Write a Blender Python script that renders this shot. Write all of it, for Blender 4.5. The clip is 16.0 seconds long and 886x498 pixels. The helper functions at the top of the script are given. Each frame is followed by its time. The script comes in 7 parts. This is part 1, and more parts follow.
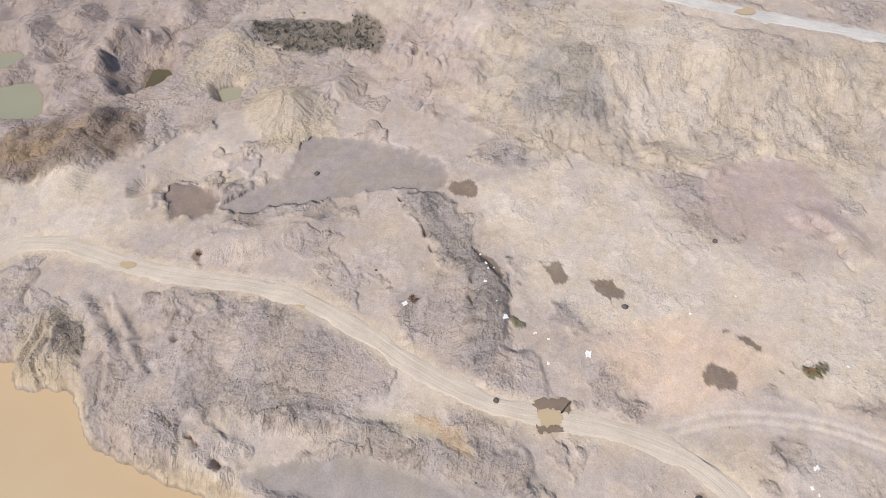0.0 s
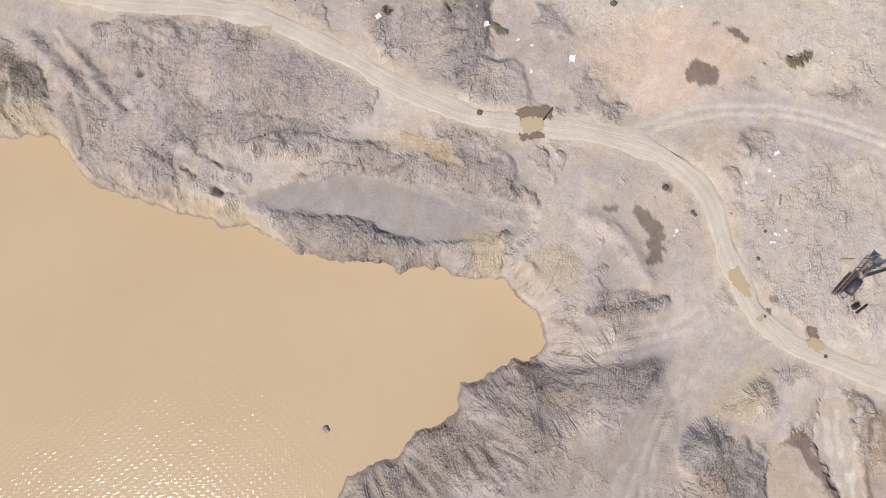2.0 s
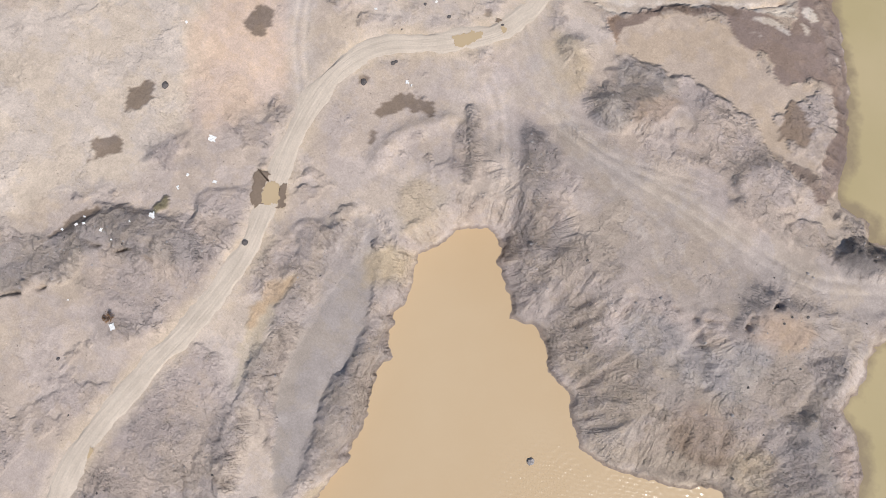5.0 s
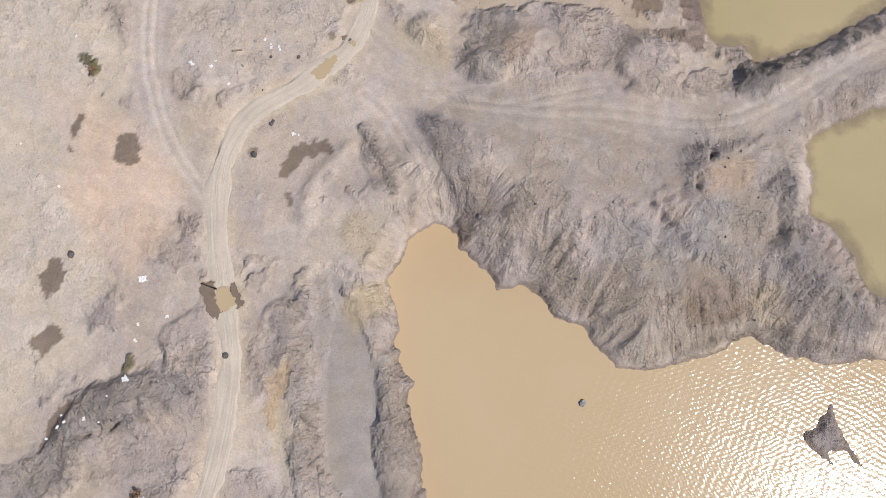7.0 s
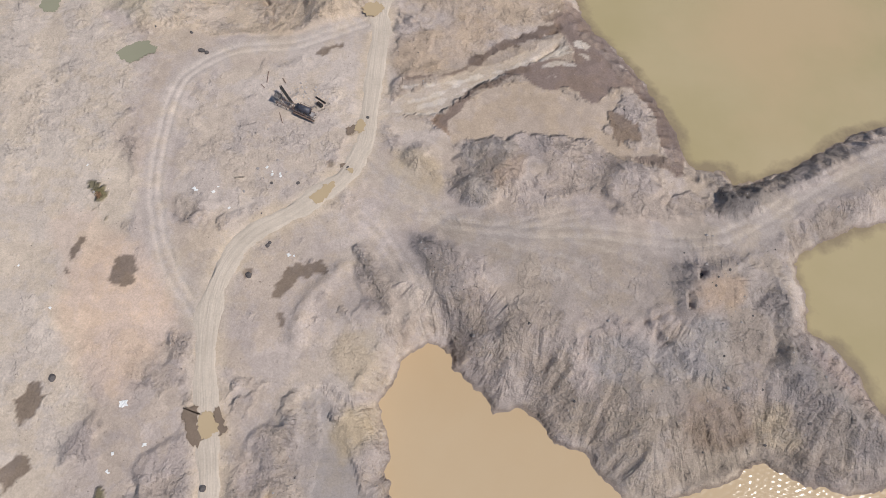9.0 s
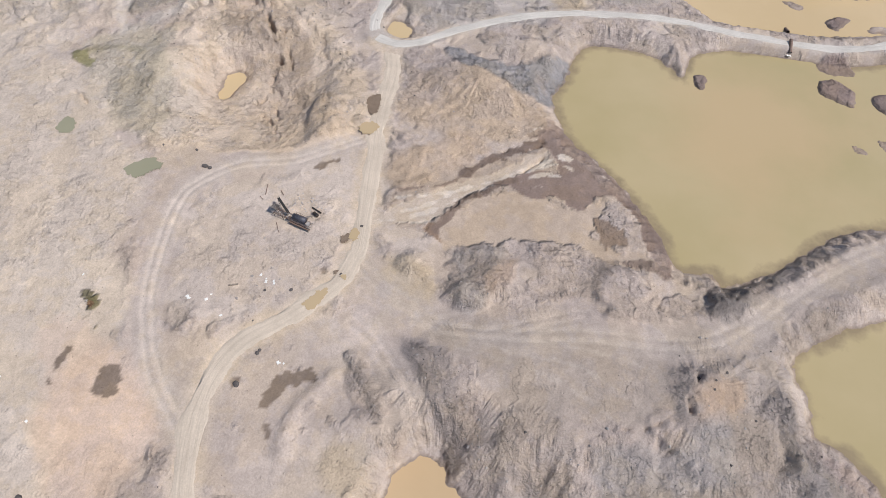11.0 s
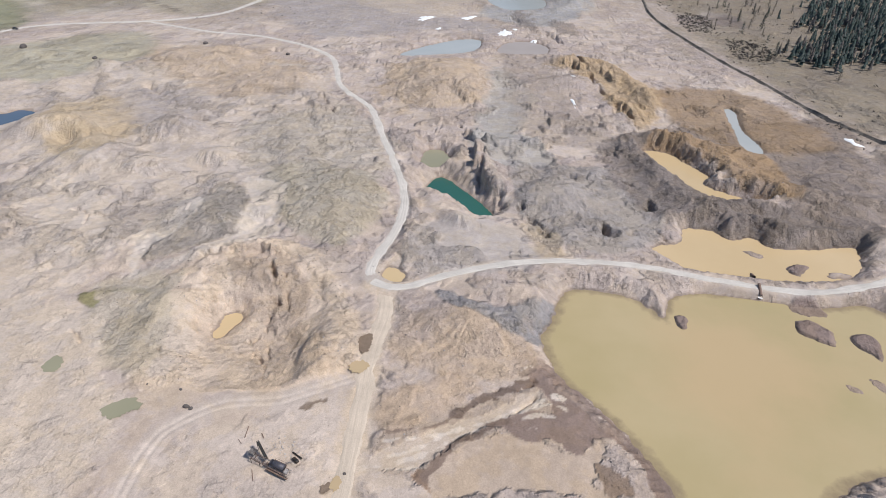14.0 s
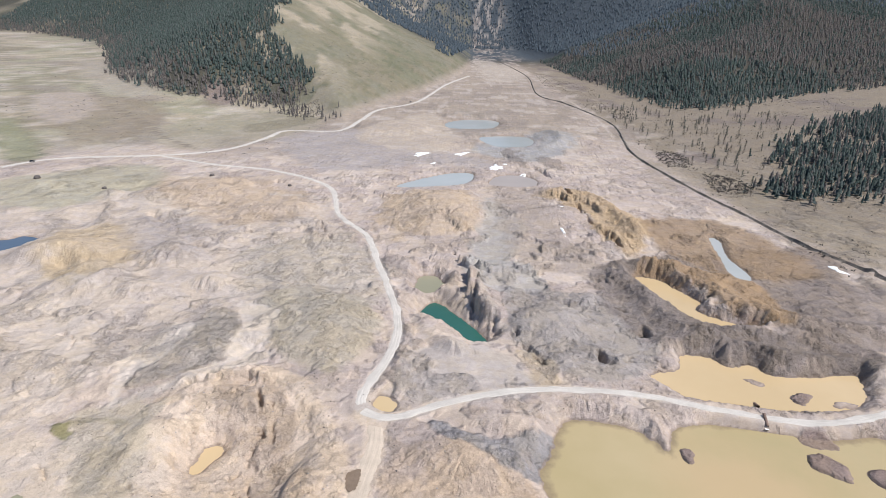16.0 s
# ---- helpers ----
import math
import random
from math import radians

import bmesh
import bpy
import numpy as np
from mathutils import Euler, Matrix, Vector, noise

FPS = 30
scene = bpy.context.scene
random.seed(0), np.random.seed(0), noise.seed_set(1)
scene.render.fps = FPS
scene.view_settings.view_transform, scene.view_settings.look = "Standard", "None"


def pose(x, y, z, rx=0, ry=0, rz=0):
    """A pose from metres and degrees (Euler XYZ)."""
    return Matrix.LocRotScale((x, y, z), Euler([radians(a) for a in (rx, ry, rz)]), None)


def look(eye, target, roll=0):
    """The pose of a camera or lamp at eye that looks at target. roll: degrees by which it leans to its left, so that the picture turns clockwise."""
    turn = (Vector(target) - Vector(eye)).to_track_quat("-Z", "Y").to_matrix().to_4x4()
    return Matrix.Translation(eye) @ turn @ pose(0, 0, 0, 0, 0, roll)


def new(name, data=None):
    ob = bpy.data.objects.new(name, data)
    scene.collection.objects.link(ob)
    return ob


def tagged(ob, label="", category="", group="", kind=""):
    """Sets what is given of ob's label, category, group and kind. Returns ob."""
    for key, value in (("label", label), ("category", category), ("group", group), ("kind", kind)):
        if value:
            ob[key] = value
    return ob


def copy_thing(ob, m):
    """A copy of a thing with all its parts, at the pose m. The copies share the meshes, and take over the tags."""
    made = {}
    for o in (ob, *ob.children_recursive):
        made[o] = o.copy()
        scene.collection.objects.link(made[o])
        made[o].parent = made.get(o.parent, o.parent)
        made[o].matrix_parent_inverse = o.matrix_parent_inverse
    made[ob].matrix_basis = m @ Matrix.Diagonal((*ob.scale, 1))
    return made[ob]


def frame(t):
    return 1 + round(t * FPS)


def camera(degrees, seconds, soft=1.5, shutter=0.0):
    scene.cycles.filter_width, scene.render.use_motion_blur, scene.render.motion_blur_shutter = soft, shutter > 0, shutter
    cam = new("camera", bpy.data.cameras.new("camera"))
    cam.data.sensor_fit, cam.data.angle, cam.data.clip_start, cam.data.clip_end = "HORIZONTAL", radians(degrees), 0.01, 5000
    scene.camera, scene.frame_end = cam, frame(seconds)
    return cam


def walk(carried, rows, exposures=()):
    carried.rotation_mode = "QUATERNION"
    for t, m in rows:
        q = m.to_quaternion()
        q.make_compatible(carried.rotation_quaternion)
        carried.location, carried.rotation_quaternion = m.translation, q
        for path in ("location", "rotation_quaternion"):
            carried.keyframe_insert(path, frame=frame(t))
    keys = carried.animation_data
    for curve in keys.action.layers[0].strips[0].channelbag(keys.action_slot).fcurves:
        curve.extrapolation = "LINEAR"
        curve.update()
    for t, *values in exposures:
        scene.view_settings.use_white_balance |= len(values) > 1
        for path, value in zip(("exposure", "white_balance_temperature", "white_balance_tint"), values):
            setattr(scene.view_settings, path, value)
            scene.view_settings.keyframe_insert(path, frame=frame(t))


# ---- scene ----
cam = camera(77.6, 16.0, soft=0.6)
PATH = [
    (0, (-2.22, -0.77, 121.08), (-55.83, -26.84, 40.79), 0.10),
    (0.5, (-1.40, -0.45, 121.00), (-41.68, -20.10, 31.85), 0.20),
    (0.7, (-1.25, -0.31, 121.14), (-29.90, -14.21, 25.63), 0.49),
    (0.9, (-1.07, -0.14, 121.31), (-14.40, -6.51, 22.40), 0.84),
    (1, (-1.06, -0.14, 121.32), (-13.91, -6.27, 22.33), 0.85),
    (1.5, (-1.06, -0.14, 121.32), (-13.91, -6.27, 22.33), 0.85),
    (2, (-0.87, -0.44, 121.12), (-14.21, -5.45, 22.14), 1.00),
    (2.5, (-0.67, -0.74, 120.93), (-15.11, -2.86, 22.00), 0.54),
    (3, (-0.94, -1.32, 120.48), (-15.51, 0.35, 21.56), -0.31),
    (3.5, (-1.09, -1.80, 120.51), (-14.69, 3.77, 21.60), -1.88),
    (4, (-1.59, -1.43, 120.44), (-13.55, 6.32, 21.46), -2.82),
    (4.5, (-2.23, -1.44, 120.58), (-12.23, 8.18, 21.54), -2.49),
    (7, (-2.74, -1.57, 121.64), (-3.90, 12.65, 22.67), -1.03),
    (7.5, (-2.96, -1.57, 122.60), (-3.19, 3.14, 22.72), 0.04),
    (8, (-2.76, -1.53, 122.25), (-2.82, -0.30, 22.26), 0.25),
    (8.5, (-2.17, -1.51, 121.71), (-2.92, 9.99, 22.38), -0.30),
    (9, (-1.68, -1.13, 121.28), (-3.73, 33.75, 27.59), -0.03),
    (9.2, (-1.59, -1.20, 121.29), (-4.00, 40.55, 30.46), -0.04),
    (11.3, (-0.46, -2.36, 121.39), (-2.84, 52.72, 37.97), 0.19),
    (11.5, (-0.43, -2.31, 121.39), (-2.92, 55.14, 39.57), 0.25),
    (12, (-0.30, -2.00, 121.33), (-2.86, 61.09, 43.78), 0.35),
    (12.5, (-0.31, -1.80, 121.20), (-2.84, 66.74, 48.42), 0.53),
    (13, (-0.19, -1.62, 121.30), (-2.77, 72.04, 53.71), 0.59),
    (13.5, (0.05, -1.49, 121.33), (-2.61, 76.97, 59.37), 0.52),
    (14, (0.05, -1.20, 121.41), (-2.41, 81.67, 65.49), 0.71),
    (14.5, (-0.04, -0.84, 121.53), (-2.41, 85.98, 71.97), 0.80),
    (15, (0.09, -0.65, 121.64), (-2.25, 89.67, 78.78), 0.83),
    (15.5, (0.12, -0.60, 121.76), (-2.15, 92.54, 85.43), 0.92),
    (16, (0.26, -0.78, 121.56), (-1.78, 92.52, 85.63), 1.04),
]
walk(cam, [(t, look(eye, target, roll)) for t, eye, target, roll in PATH],
     exposures=[(0, 0.1), (4.5, 0.08), (7, -0.02), (8, -0.15), (8.6, -0.2), (9.2, -0.12), (11.3, 0.03), (12.5, 0.06), (13.5, 0.05), (14.5, 0.1), (15.2, 0.14), (16, 0.3)])

# ---- light: high midday sun in the east-south-east, clear spring sky ----
SUN_EL, SUN_AZ = radians(52), math.atan2(0.93, -0.36)   # azimuth from +y towards +x
sun_way = Vector((math.sin(SUN_AZ) * math.cos(SUN_EL), math.cos(SUN_AZ) * math.cos(SUN_EL), math.sin(SUN_EL)))
world = bpy.data.worlds.new("sky")
scene.world = world
world.use_nodes = True
wn = world.node_tree
sky = wn.nodes.new("ShaderNodeTexSky")
sky.sky_type, sky.sun_disc = "NISHITA", False
sky.sun_elevation, sky.sun_rotation = SUN_EL, SUN_AZ
sky.air_density, sky.dust_density, sky.altitude = 1.0, 0.6, 1300.0
wn.nodes["Background"].inputs["Strength"].default_value = 0.11
wn.links.new(sky.outputs[0], wn.nodes["Background"].inputs["Color"])
sun_lamp = bpy.data.lights.new("sun", "SUN")
sun_lamp.energy, sun_lamp.angle, sun_lamp.color = 4.2, radians(0.55), (1.0, 0.965, 0.915)
sun = new("sun", sun_lamp)
sun.matrix_world = look(sun_way * 500, (0, 0, 0))

# ---- materials ----
def material(name, colour=(0.5, 0.5, 0.5), rough=0.9, metal=0.0, spec=0.3):
    m = bpy.data.materials.new(name)
    m.use_nodes = True
    b = m.node_tree.nodes["Principled BSDF"]
    b.inputs["Base Color"].default_value = (*colour, 1)
    b.inputs["Roughness"].default_value = rough
    b.inputs["Metallic"].default_value = metal
    b.inputs["Specular IOR Level"].default_value = spec
    return m, m.node_tree, b


def node(tree, kind, **values):
    n = tree.nodes.new(kind)
    for key, value in values.items():
        n.inputs[key.replace("_", " ")].default_value = value
    return n


def metres(tree):
    return tree.nodes.new("ShaderNodeNewGeometry").outputs["Position"]


def noise_at(tree, where, scale, detail=4.0, rough=0.6):
    n = node(tree, "ShaderNodeTexNoise", Scale=scale, Detail=detail, Roughness=rough)
    tree.links.new(where, n.inputs["Vector"])
    return n.outputs["Fac"]


def span(tree, value, lo, hi, to_lo, to_hi):
    n = tree.nodes.new("ShaderNodeMapRange")
    for key, v in zip(("From Min", "From Max", "To Min", "To Max"), (lo, hi, to_lo, to_hi)):
        n.inputs[key].default_value = v
    tree.links.new(value, n.inputs["Value"])
    return n.outputs["Result"]


def maths(tree, op, a, b):
    n = tree.nodes.new("ShaderNodeMath")
    n.operation = op
    for k, v in enumerate((a, b)):
        if isinstance(v, (int, float)):
            n.inputs[k].default_value = v
        else:
            tree.links.new(v, n.inputs[k])
    return n.outputs[0]


def scaled(tree, colour, factor):
    n = tree.nodes.new("ShaderNodeVectorMath")
    n.operation = "SCALE"
    tree.links.new(colour, n.inputs[0])
    if isinstance(factor, (int, float)):
        n.inputs["Scale"].default_value = factor
    else:
        tree.links.new(factor, n.inputs["Scale"])
    return n.outputs[0]


def blend(tree, factor, a, b):
    n = tree.nodes.new("ShaderNodeMix")
    n.data_type = "RGBA"
    for socket, v in ((n.inputs[0], factor), (n.inputs[6], a), (n.inputs[7], b)):
        if isinstance(v, tuple):
            socket.default_value = (*v, 1)
        elif isinstance(v, (int, float)):
            socket.default_value = v
        else:
            tree.links.new(v, socket)
    return n.outputs[2]


def bumped(tree, b, height, strength, distance):
    n = node(tree, "ShaderNodeBump", Strength=strength, Distance=distance)
    tree.links.new(height, n.inputs["Height"])
    tree.links.new(n.outputs[0], b.inputs["Normal"])


def earth_material():
    """Spoil and soil: its colour and its stoniness and wetness lie in the sheet's attributes, the grain comes from noise in metres."""
    m, t, b = material("earth", rough=0.95, spec=0.15)
    tint = t.nodes.new("ShaderNodeAttribute")
    tint.attribute_name = "earth"
    kind = t.nodes.new("ShaderNodeAttribute")
    kind.attribute_name = "stony_wet"
    parts = t.nodes.new("ShaderNodeSeparateColor")
    t.links.new(kind.outputs["Color"], parts.inputs[0])
    stony, wet = parts.outputs[0], parts.outputs[1]
    p = metres(t)
    blots = noise_at(t, p, 0.35, 6, 0.65)
    grain = noise_at(t, p, 2.2, 5, 0.7)
    fine = noise_at(t, p, 9.0, 3, 0.7)
    shade = span(t, noise_at(t, p, 0.045, 8, 0.66), 0.36, 0.64, 0.94, 1.06)
    shade = maths(t, "MULTIPLY", shade, span(t, blots, 0.36, 0.64, 0.92, 1.08))
    shade = maths(t, "MULTIPLY", shade, span(t, grain, 0.36, 0.64, 0.9, 1.1))
    # thin washes of pale silt with crisp lobed edges, and darker damp ones
    silt = span(t, noise_at(t, p, 0.075, 9, 0.62), 0.545, 0.575, 0.0, 1.0)
    damp = span(t, noise_at(t, p, 0.11, 9, 0.66), 0.40, 0.36, 0.0, 1.0)
    shade = maths(t, "MULTIPLY", shade, span(t, silt, 0.0, 1.0, 1.0, 1.09))
    shade = maths(t, "MULTIPLY", shade, span(t, damp, 0.0, 1.0, 1.0, 0.92))
    warm = blend(t, span(t, noise_at(t, p, 0.1, 9, 0.66), 0.46, 0.54, 0.0, 1.0), (0.99, 0.99, 1.01), (1.025, 1.0, 0.955))
    # stones: cells of a few hand widths, some pale, some dark, only where the ground is stony
    cells = node(t, "ShaderNodeTexVoronoi", Scale=2.6, Randomness=1.0)
    t.links.new(p, cells.inputs["Vector"])
    pick = t.nodes.new("ShaderNodeSeparateColor")
    t.links.new(cells.outputs["Color"], pick.inputs[0])
    stone = maths(t, "LESS_THAN", cells.outputs["Distance"], 0.34)
    strewn_here = span(t, noise_at(t, p, 0.13, 6, 0.65), 0.44, 0.6, 0.15, 1.0)
    lone = maths(t, "LESS_THAN", pick.outputs[0], maths(t, "MULTIPLY", maths(t, "SUBTRACT", stony, 0.05), maths(t, "MULTIPLY", strewn_here, 0.6)))
    stone = maths(t, "MULTIPLY", stone, lone)
    tone = span(t, pick.outputs[1], 0.0, 1.0, 0.62, 1.4)
    shade = maths(t, "MULTIPLY", shade, blend_value(t, stone, 1.0, tone))
    t.links.new(span(t, wet, 0.0, 1.0, 0.95, 0.42), b.inputs["Roughness"])
    shade = maths(t, "MULTIPLY", shade, span(t, fine, 0.36, 0.64, 0.93, 1.07))
    rough = span(t, stony, 0.06, 0.6, 0.02, 1.0)
    broken = span(t, noise_at(t, p, 0.09, 7, 0.62), 0.42, 0.58, 0.2, 1.0)
    loose = maths(t, "MULTIPLY", rough, broken)
    # clods
    clods = node(t, "ShaderNodeTexVoronoi", Scale=1.15, Randomness=1.0)
    t.links.new(p, clods.inputs["Vector"])
    height = maths(t, "MULTIPLY", maths(t, "MULTIPLY", grain, rough), 0.22)
    height = maths(t, "ADD", height, maths(t, "MULTIPLY", maths(t, "MULTIPLY", clods.outputs["Distance"], loose), -0.16))
    height = maths(t, "ADD", height, maths(t, "MULTIPLY", maths(t, "MULTIPLY", noise_at(t, p, 0.9, 9, 0.72), loose), 1.05))
    height = maths(t, "ADD", height, maths(t, "MULTIPLY", maths(t, "MULTIPLY", noise_at(t, p, 0.22, 9, 0.66), rough), 1.2))
    # small broken scarps with crumbling edges
    for scale, cut, step in ((0.055, 0.5, 0.5), (0.075, 0.55, 0.45), (0.17, 0.5, 0.24), (0.26, 0.535, 0.14), (0.3, 0.45, 0.12)):
        lip = span(t, noise_at(t, p, scale, 9, 0.6), cut, cut + 0.014, 0.0, 1.0)
        height = maths(t, "ADD", height, maths(t, "MULTIPLY", maths(t, "MULTIPLY", lip, loose), step))
    # rain-cut rills that run down the slopes
    way = t.nodes.new("ShaderNodeAttribute")
    way.attribute_name = "fall"
    steep = t.nodes.new("ShaderNodeAttribute")
    steep.attribute_name = "steepness"
    level = t.nodes.new("ShaderNodeVectorMath")
    level.operation = "MULTIPLY"
    level.inputs[1].default_value = (1, 1, 0)
    t.links.new(p, level.inputs[0])
    rills = None
    for scale, stride, deep in ((1.5, 0.42, 1.5), (0.55, 1.1, 3.0)):
        line = None
        for k in range(-3, 4):
            spot = t.nodes.new("ShaderNodeVectorMath")
            spot.operation = "MULTIPLY_ADD"
            spot.inputs[1].default_value = (k * stride, k * stride, 0)
            t.links.new(way.outputs["Vector"], spot.inputs[0])
            t.links.new(level.outputs[0], spot.inputs[2])
            n = noise_at(t, spot.outputs[0], scale, 2, 0.55)
            line = n if line is None else maths(t, "ADD", line, n)
        cut = maths(t, "MULTIPLY", maths(t, "ABSOLUTE", maths(t, "SUBTRACT", maths(t, "DIVIDE", line, 7.0), 0.5), 0.0), deep)
        rills = cut if rills is None else maths(t, "ADD", rills, cut)
    height = maths(t, "ADD", height, maths(t, "MULTIPLY", rills, steep.outputs["Fac"]))
    dome = maths(t, "MAXIMUM", maths(t, "SUBTRACT", 0.36, cells.outputs["Distance"]), 0.0)
    height = maths(t, "ADD", height, maths(t, "MULTIPLY", maths(t, "MULTIPLY", dome, lone), 0.6))
    mixed = t.nodes.new("ShaderNodeVectorMath")
    mixed.operation = "MULTIPLY"
    t.links.new(tint.outputs["Color"], mixed.inputs[0])
    t.links.new(warm, mixed.inputs[1])
    t.links.new(scaled(t, mixed.outputs[0], shade), b.inputs["Base Color"])
    bumped(t, b, height, 1.0, 1.0)
    return m


def blend_value(tree, factor, a, b):
    n = tree.nodes.new("ShaderNodeMix")
    for socket, v in ((n.inputs[0], factor), (n.inputs[2], a), (n.inputs[3], b)):
        if isinstance(v, (int, float)):
            socket.default_value = v
        else:
            tree.links.new(v, socket)
    return n.outputs[0]


def soil_material(name, colour, vary=0.16, stony=0.25, bump=0.5, other=None):
    """Loose earth, gravel or rock for the smaller pieces."""
    m, t, b = material(name, colour, 0.93, 0.0, 0.2)
    p = metres(t)
    shade = span(t, noise_at(t, p, 0.5, 6, 0.65), 0.3, 0.7, 1 - vary, 1 + vary)
    shade = maths(t, "MULTIPLY", shade, span(t, noise_at(t, p, 4.0, 4, 0.7), 0.25, 0.75, 1 - vary, 1 + vary))
    base = blend(t, span(t, noise_at(t, p, 0.16, 5, 0.6), 0.42, 0.6, 0.0, 1.0), colour, other or tuple(c * 0.9 for c in colour))
    t.links.new(scaled(t, base, shade), b.inputs["Base Color"])
    bumped(t, b, noise_at(t, p, 2.5, 6, 0.7), bump, 0.25)
    return m


def water_material(name, colour, second, ripple=0.35, rough=0.12, skin=1.33, shoal=None):
    """Silty water: opaque with mud under a clear surface that a light wind ripples."""
    m, t, b = material(name, colour, 0.9, 0.0, 0.0)
    b.inputs["Coat Weight"].default_value, b.inputs["Coat IOR"].default_value, b.inputs["Coat Roughness"].default_value = 1.0, skin, rough
    p = metres(t)
    mud = span(t, noise_at(t, p, 0.022, 6, 0.55), 0.38, 0.64, 0.0, 1.0)
    body = blend(t, mud, colour, second)
    if shoal:   # the bottom shows through where it is shallow
        near = t.nodes.new("ShaderNodeAttribute")
        near.attribute_name = "shallow"
        edge_of = maths(t, "ADD", near.outputs["Fac"], span(t, noise_at(t, p, 0.3, 6, 0.6), 0.3, 0.7, -0.3, 0.3))
        away = t.nodes.new("ShaderNodeVectorMath")
        away.operation = "DISTANCE"
        away.inputs[1].default_value = (96, 128, -4)
        t.links.new(p, away.inputs[0])
        plume = maths(t, "ADD", away.outputs["Value"], span(t, noise_at(t, p, 0.03, 5, 0.6), 0.3, 0.7, -22, 22))
        body = blend(t, span(t, plume, 6, 46, 0.8, 0.0), body, (0.47, 0.345, 0.2))
        body = blend(t, span(t, edge_of, 0.3, 1.0, 0.0, 1.0), body, shoal)
    t.links.new(body, b.inputs["Base Color"])
    gusts = span(t, noise_at(t, p, 0.07, 4, 0.6), 0.35, 0.65, 0.7, 1.25)
    waves = None
    for heading, length, high in ((118, 1.3, 0.028), (66, 0.97, 0.019), (153, 0.76, 0.013), (22, 1.6, 0.02), (100, 0.5, 0.006)):
        turn = t.nodes.new("ShaderNodeMapping")
        turn.inputs["Rotation"].default_value = (0, 0, radians(heading))
        t.links.new(p, turn.inputs["Vector"])
        train = node(t, "ShaderNodeTexWave", Scale=0.314 / length, Distortion=9.0, Detail=3.0)
        train.inputs["Detail Scale"].default_value = 0.42 / length
        t.links.new(turn.outputs[0], train.inputs["Vector"])
        swell = span(t, noise_at(t, turn.outputs[0], 0.45 / length, 2, 0.6), 0.35, 0.65, 0.15, 1.35)
        crest = maths(t, "MULTIPLY", maths(t, "MULTIPLY", train.outputs["Fac"], swell), 0.85 * high)
        waves = crest if waves is None else maths(t, "ADD", waves, crest)
    waves = maths(t, "MULTIPLY", maths(t, "MULTIPLY", waves, gusts), ripple)
    skin_bump = node(t, "ShaderNodeBump", Strength=1.0, Distance=1.0)
    t.links.new(waves, skin_bump.inputs["Height"])
    t.links.new(skin_bump.outputs[0], b.inputs["Coat Normal"])
    return m


def plain_material(name, colour, rough=0.6, metal=0.0, vary=0.12, scale=3.0, other=None, spec=0.4):
    m, t, b = material(name, colour, rough, metal, spec)
    p = metres(t)
    base = blend(t, span(t, noise_at(t, p, scale, 6, 0.65), 0.4, 0.65, 0.0, 1.0), colour, other or tuple(c * (1 - 2 * vary) for c in colour))
    t.links.new(scaled(t, base, span(t, noise_at(t, p, scale * 6, 3, 0.6), 0.3, 0.7, 1 - vary, 1 + vary)), b.inputs["Base Color"])
    bumped(t, b, noise_at(t, p, scale * 4, 3, 0.6), 0.25, 0.02)
    return m


def leaf_material(name, colour, other):
    """Needles and bare twigs, each tree a little different."""
    m, t, b = material(name, colour, 0.85, 0.0, 0.15)
    geo = t.nodes.new("ShaderNodeNewGeometry")
    base = blend(t, geo.outputs["Random Per Island"], colour, other)
    t.links.new(scaled(t, base, span(t, noise_at(t, geo.outputs["Position"], 0.8, 4, 0.7), 0.3, 0.7, 0.6, 1.4)), b.inputs["Base Color"])
    return m


EARTH = earth_material()
def road_material(name, colour, pale):
    """Packed dirt: paler where wheels run, streaked along the way."""
    m, t, b = material(name, colour, 0.95, 0.0, 0.15)
    uv = t.nodes.new("ShaderNodeUVMap")
    uv.uv_map = "along"
    stretch = t.nodes.new("ShaderNodeMapping")
    stretch.inputs["Scale"].default_value = (1.6, 0.07, 1)
    t.links.new(uv.outputs[0], stretch.inputs["Vector"])
    p = metres(t)
    lines = span(t, noise_at(t, stretch.outputs[0], 1.6, 6, 0.6), 0.36, 0.62, 0.0, 1.0)
    base = blend(t, lines, colour, pale)
    shade = maths(t, "MULTIPLY", span(t, noise_at(t, p, 0.12, 7, 0.65), 0.36, 0.64, 0.9, 1.08), span(t, noise_at(t, p, 2.5, 4, 0.7), 0.3, 0.7, 0.92, 1.08))
    t.links.new(scaled(t, base, shade), b.inputs["Base Color"])
    bumped(t, b, maths(t, "ADD", lines, noise_at(t, p, 3.0, 4, 0.7)), 0.35, 0.12)
    return m


ROAD = road_material("packed_road_dust", (0.52, 0.43, 0.345), (0.555, 0.463, 0.375))
HAUL = road_material("haul_road_silt", (0.49, 0.447, 0.405), (0.57, 0.527, 0.48))
TRACK = soil_material("beaten_track", (0.44, 0.395, 0.36), 0.08, 0.1, 0.3, (0.4, 0.36, 0.335))
STONE = soil_material("grey_stone", (0.32, 0.29, 0.275), 0.2, 0.3, 0.6, (0.38, 0.33, 0.3))
DARK_STONE = soil_material("dark_stone", (0.12, 0.105, 0.1), 0.2, 0.3, 0.6)
WATER_TAN = water_material("silty_tan_water", (0.505, 0.36, 0.21), (0.525, 0.385, 0.235), 1.0, 0.15, 1.6)
WATER_OLIVE = water_material("olive_silty_water", (0.39, 0.315, 0.17), (0.44, 0.35, 0.205), 0.2, shoal=(0.27, 0.21, 0.13))
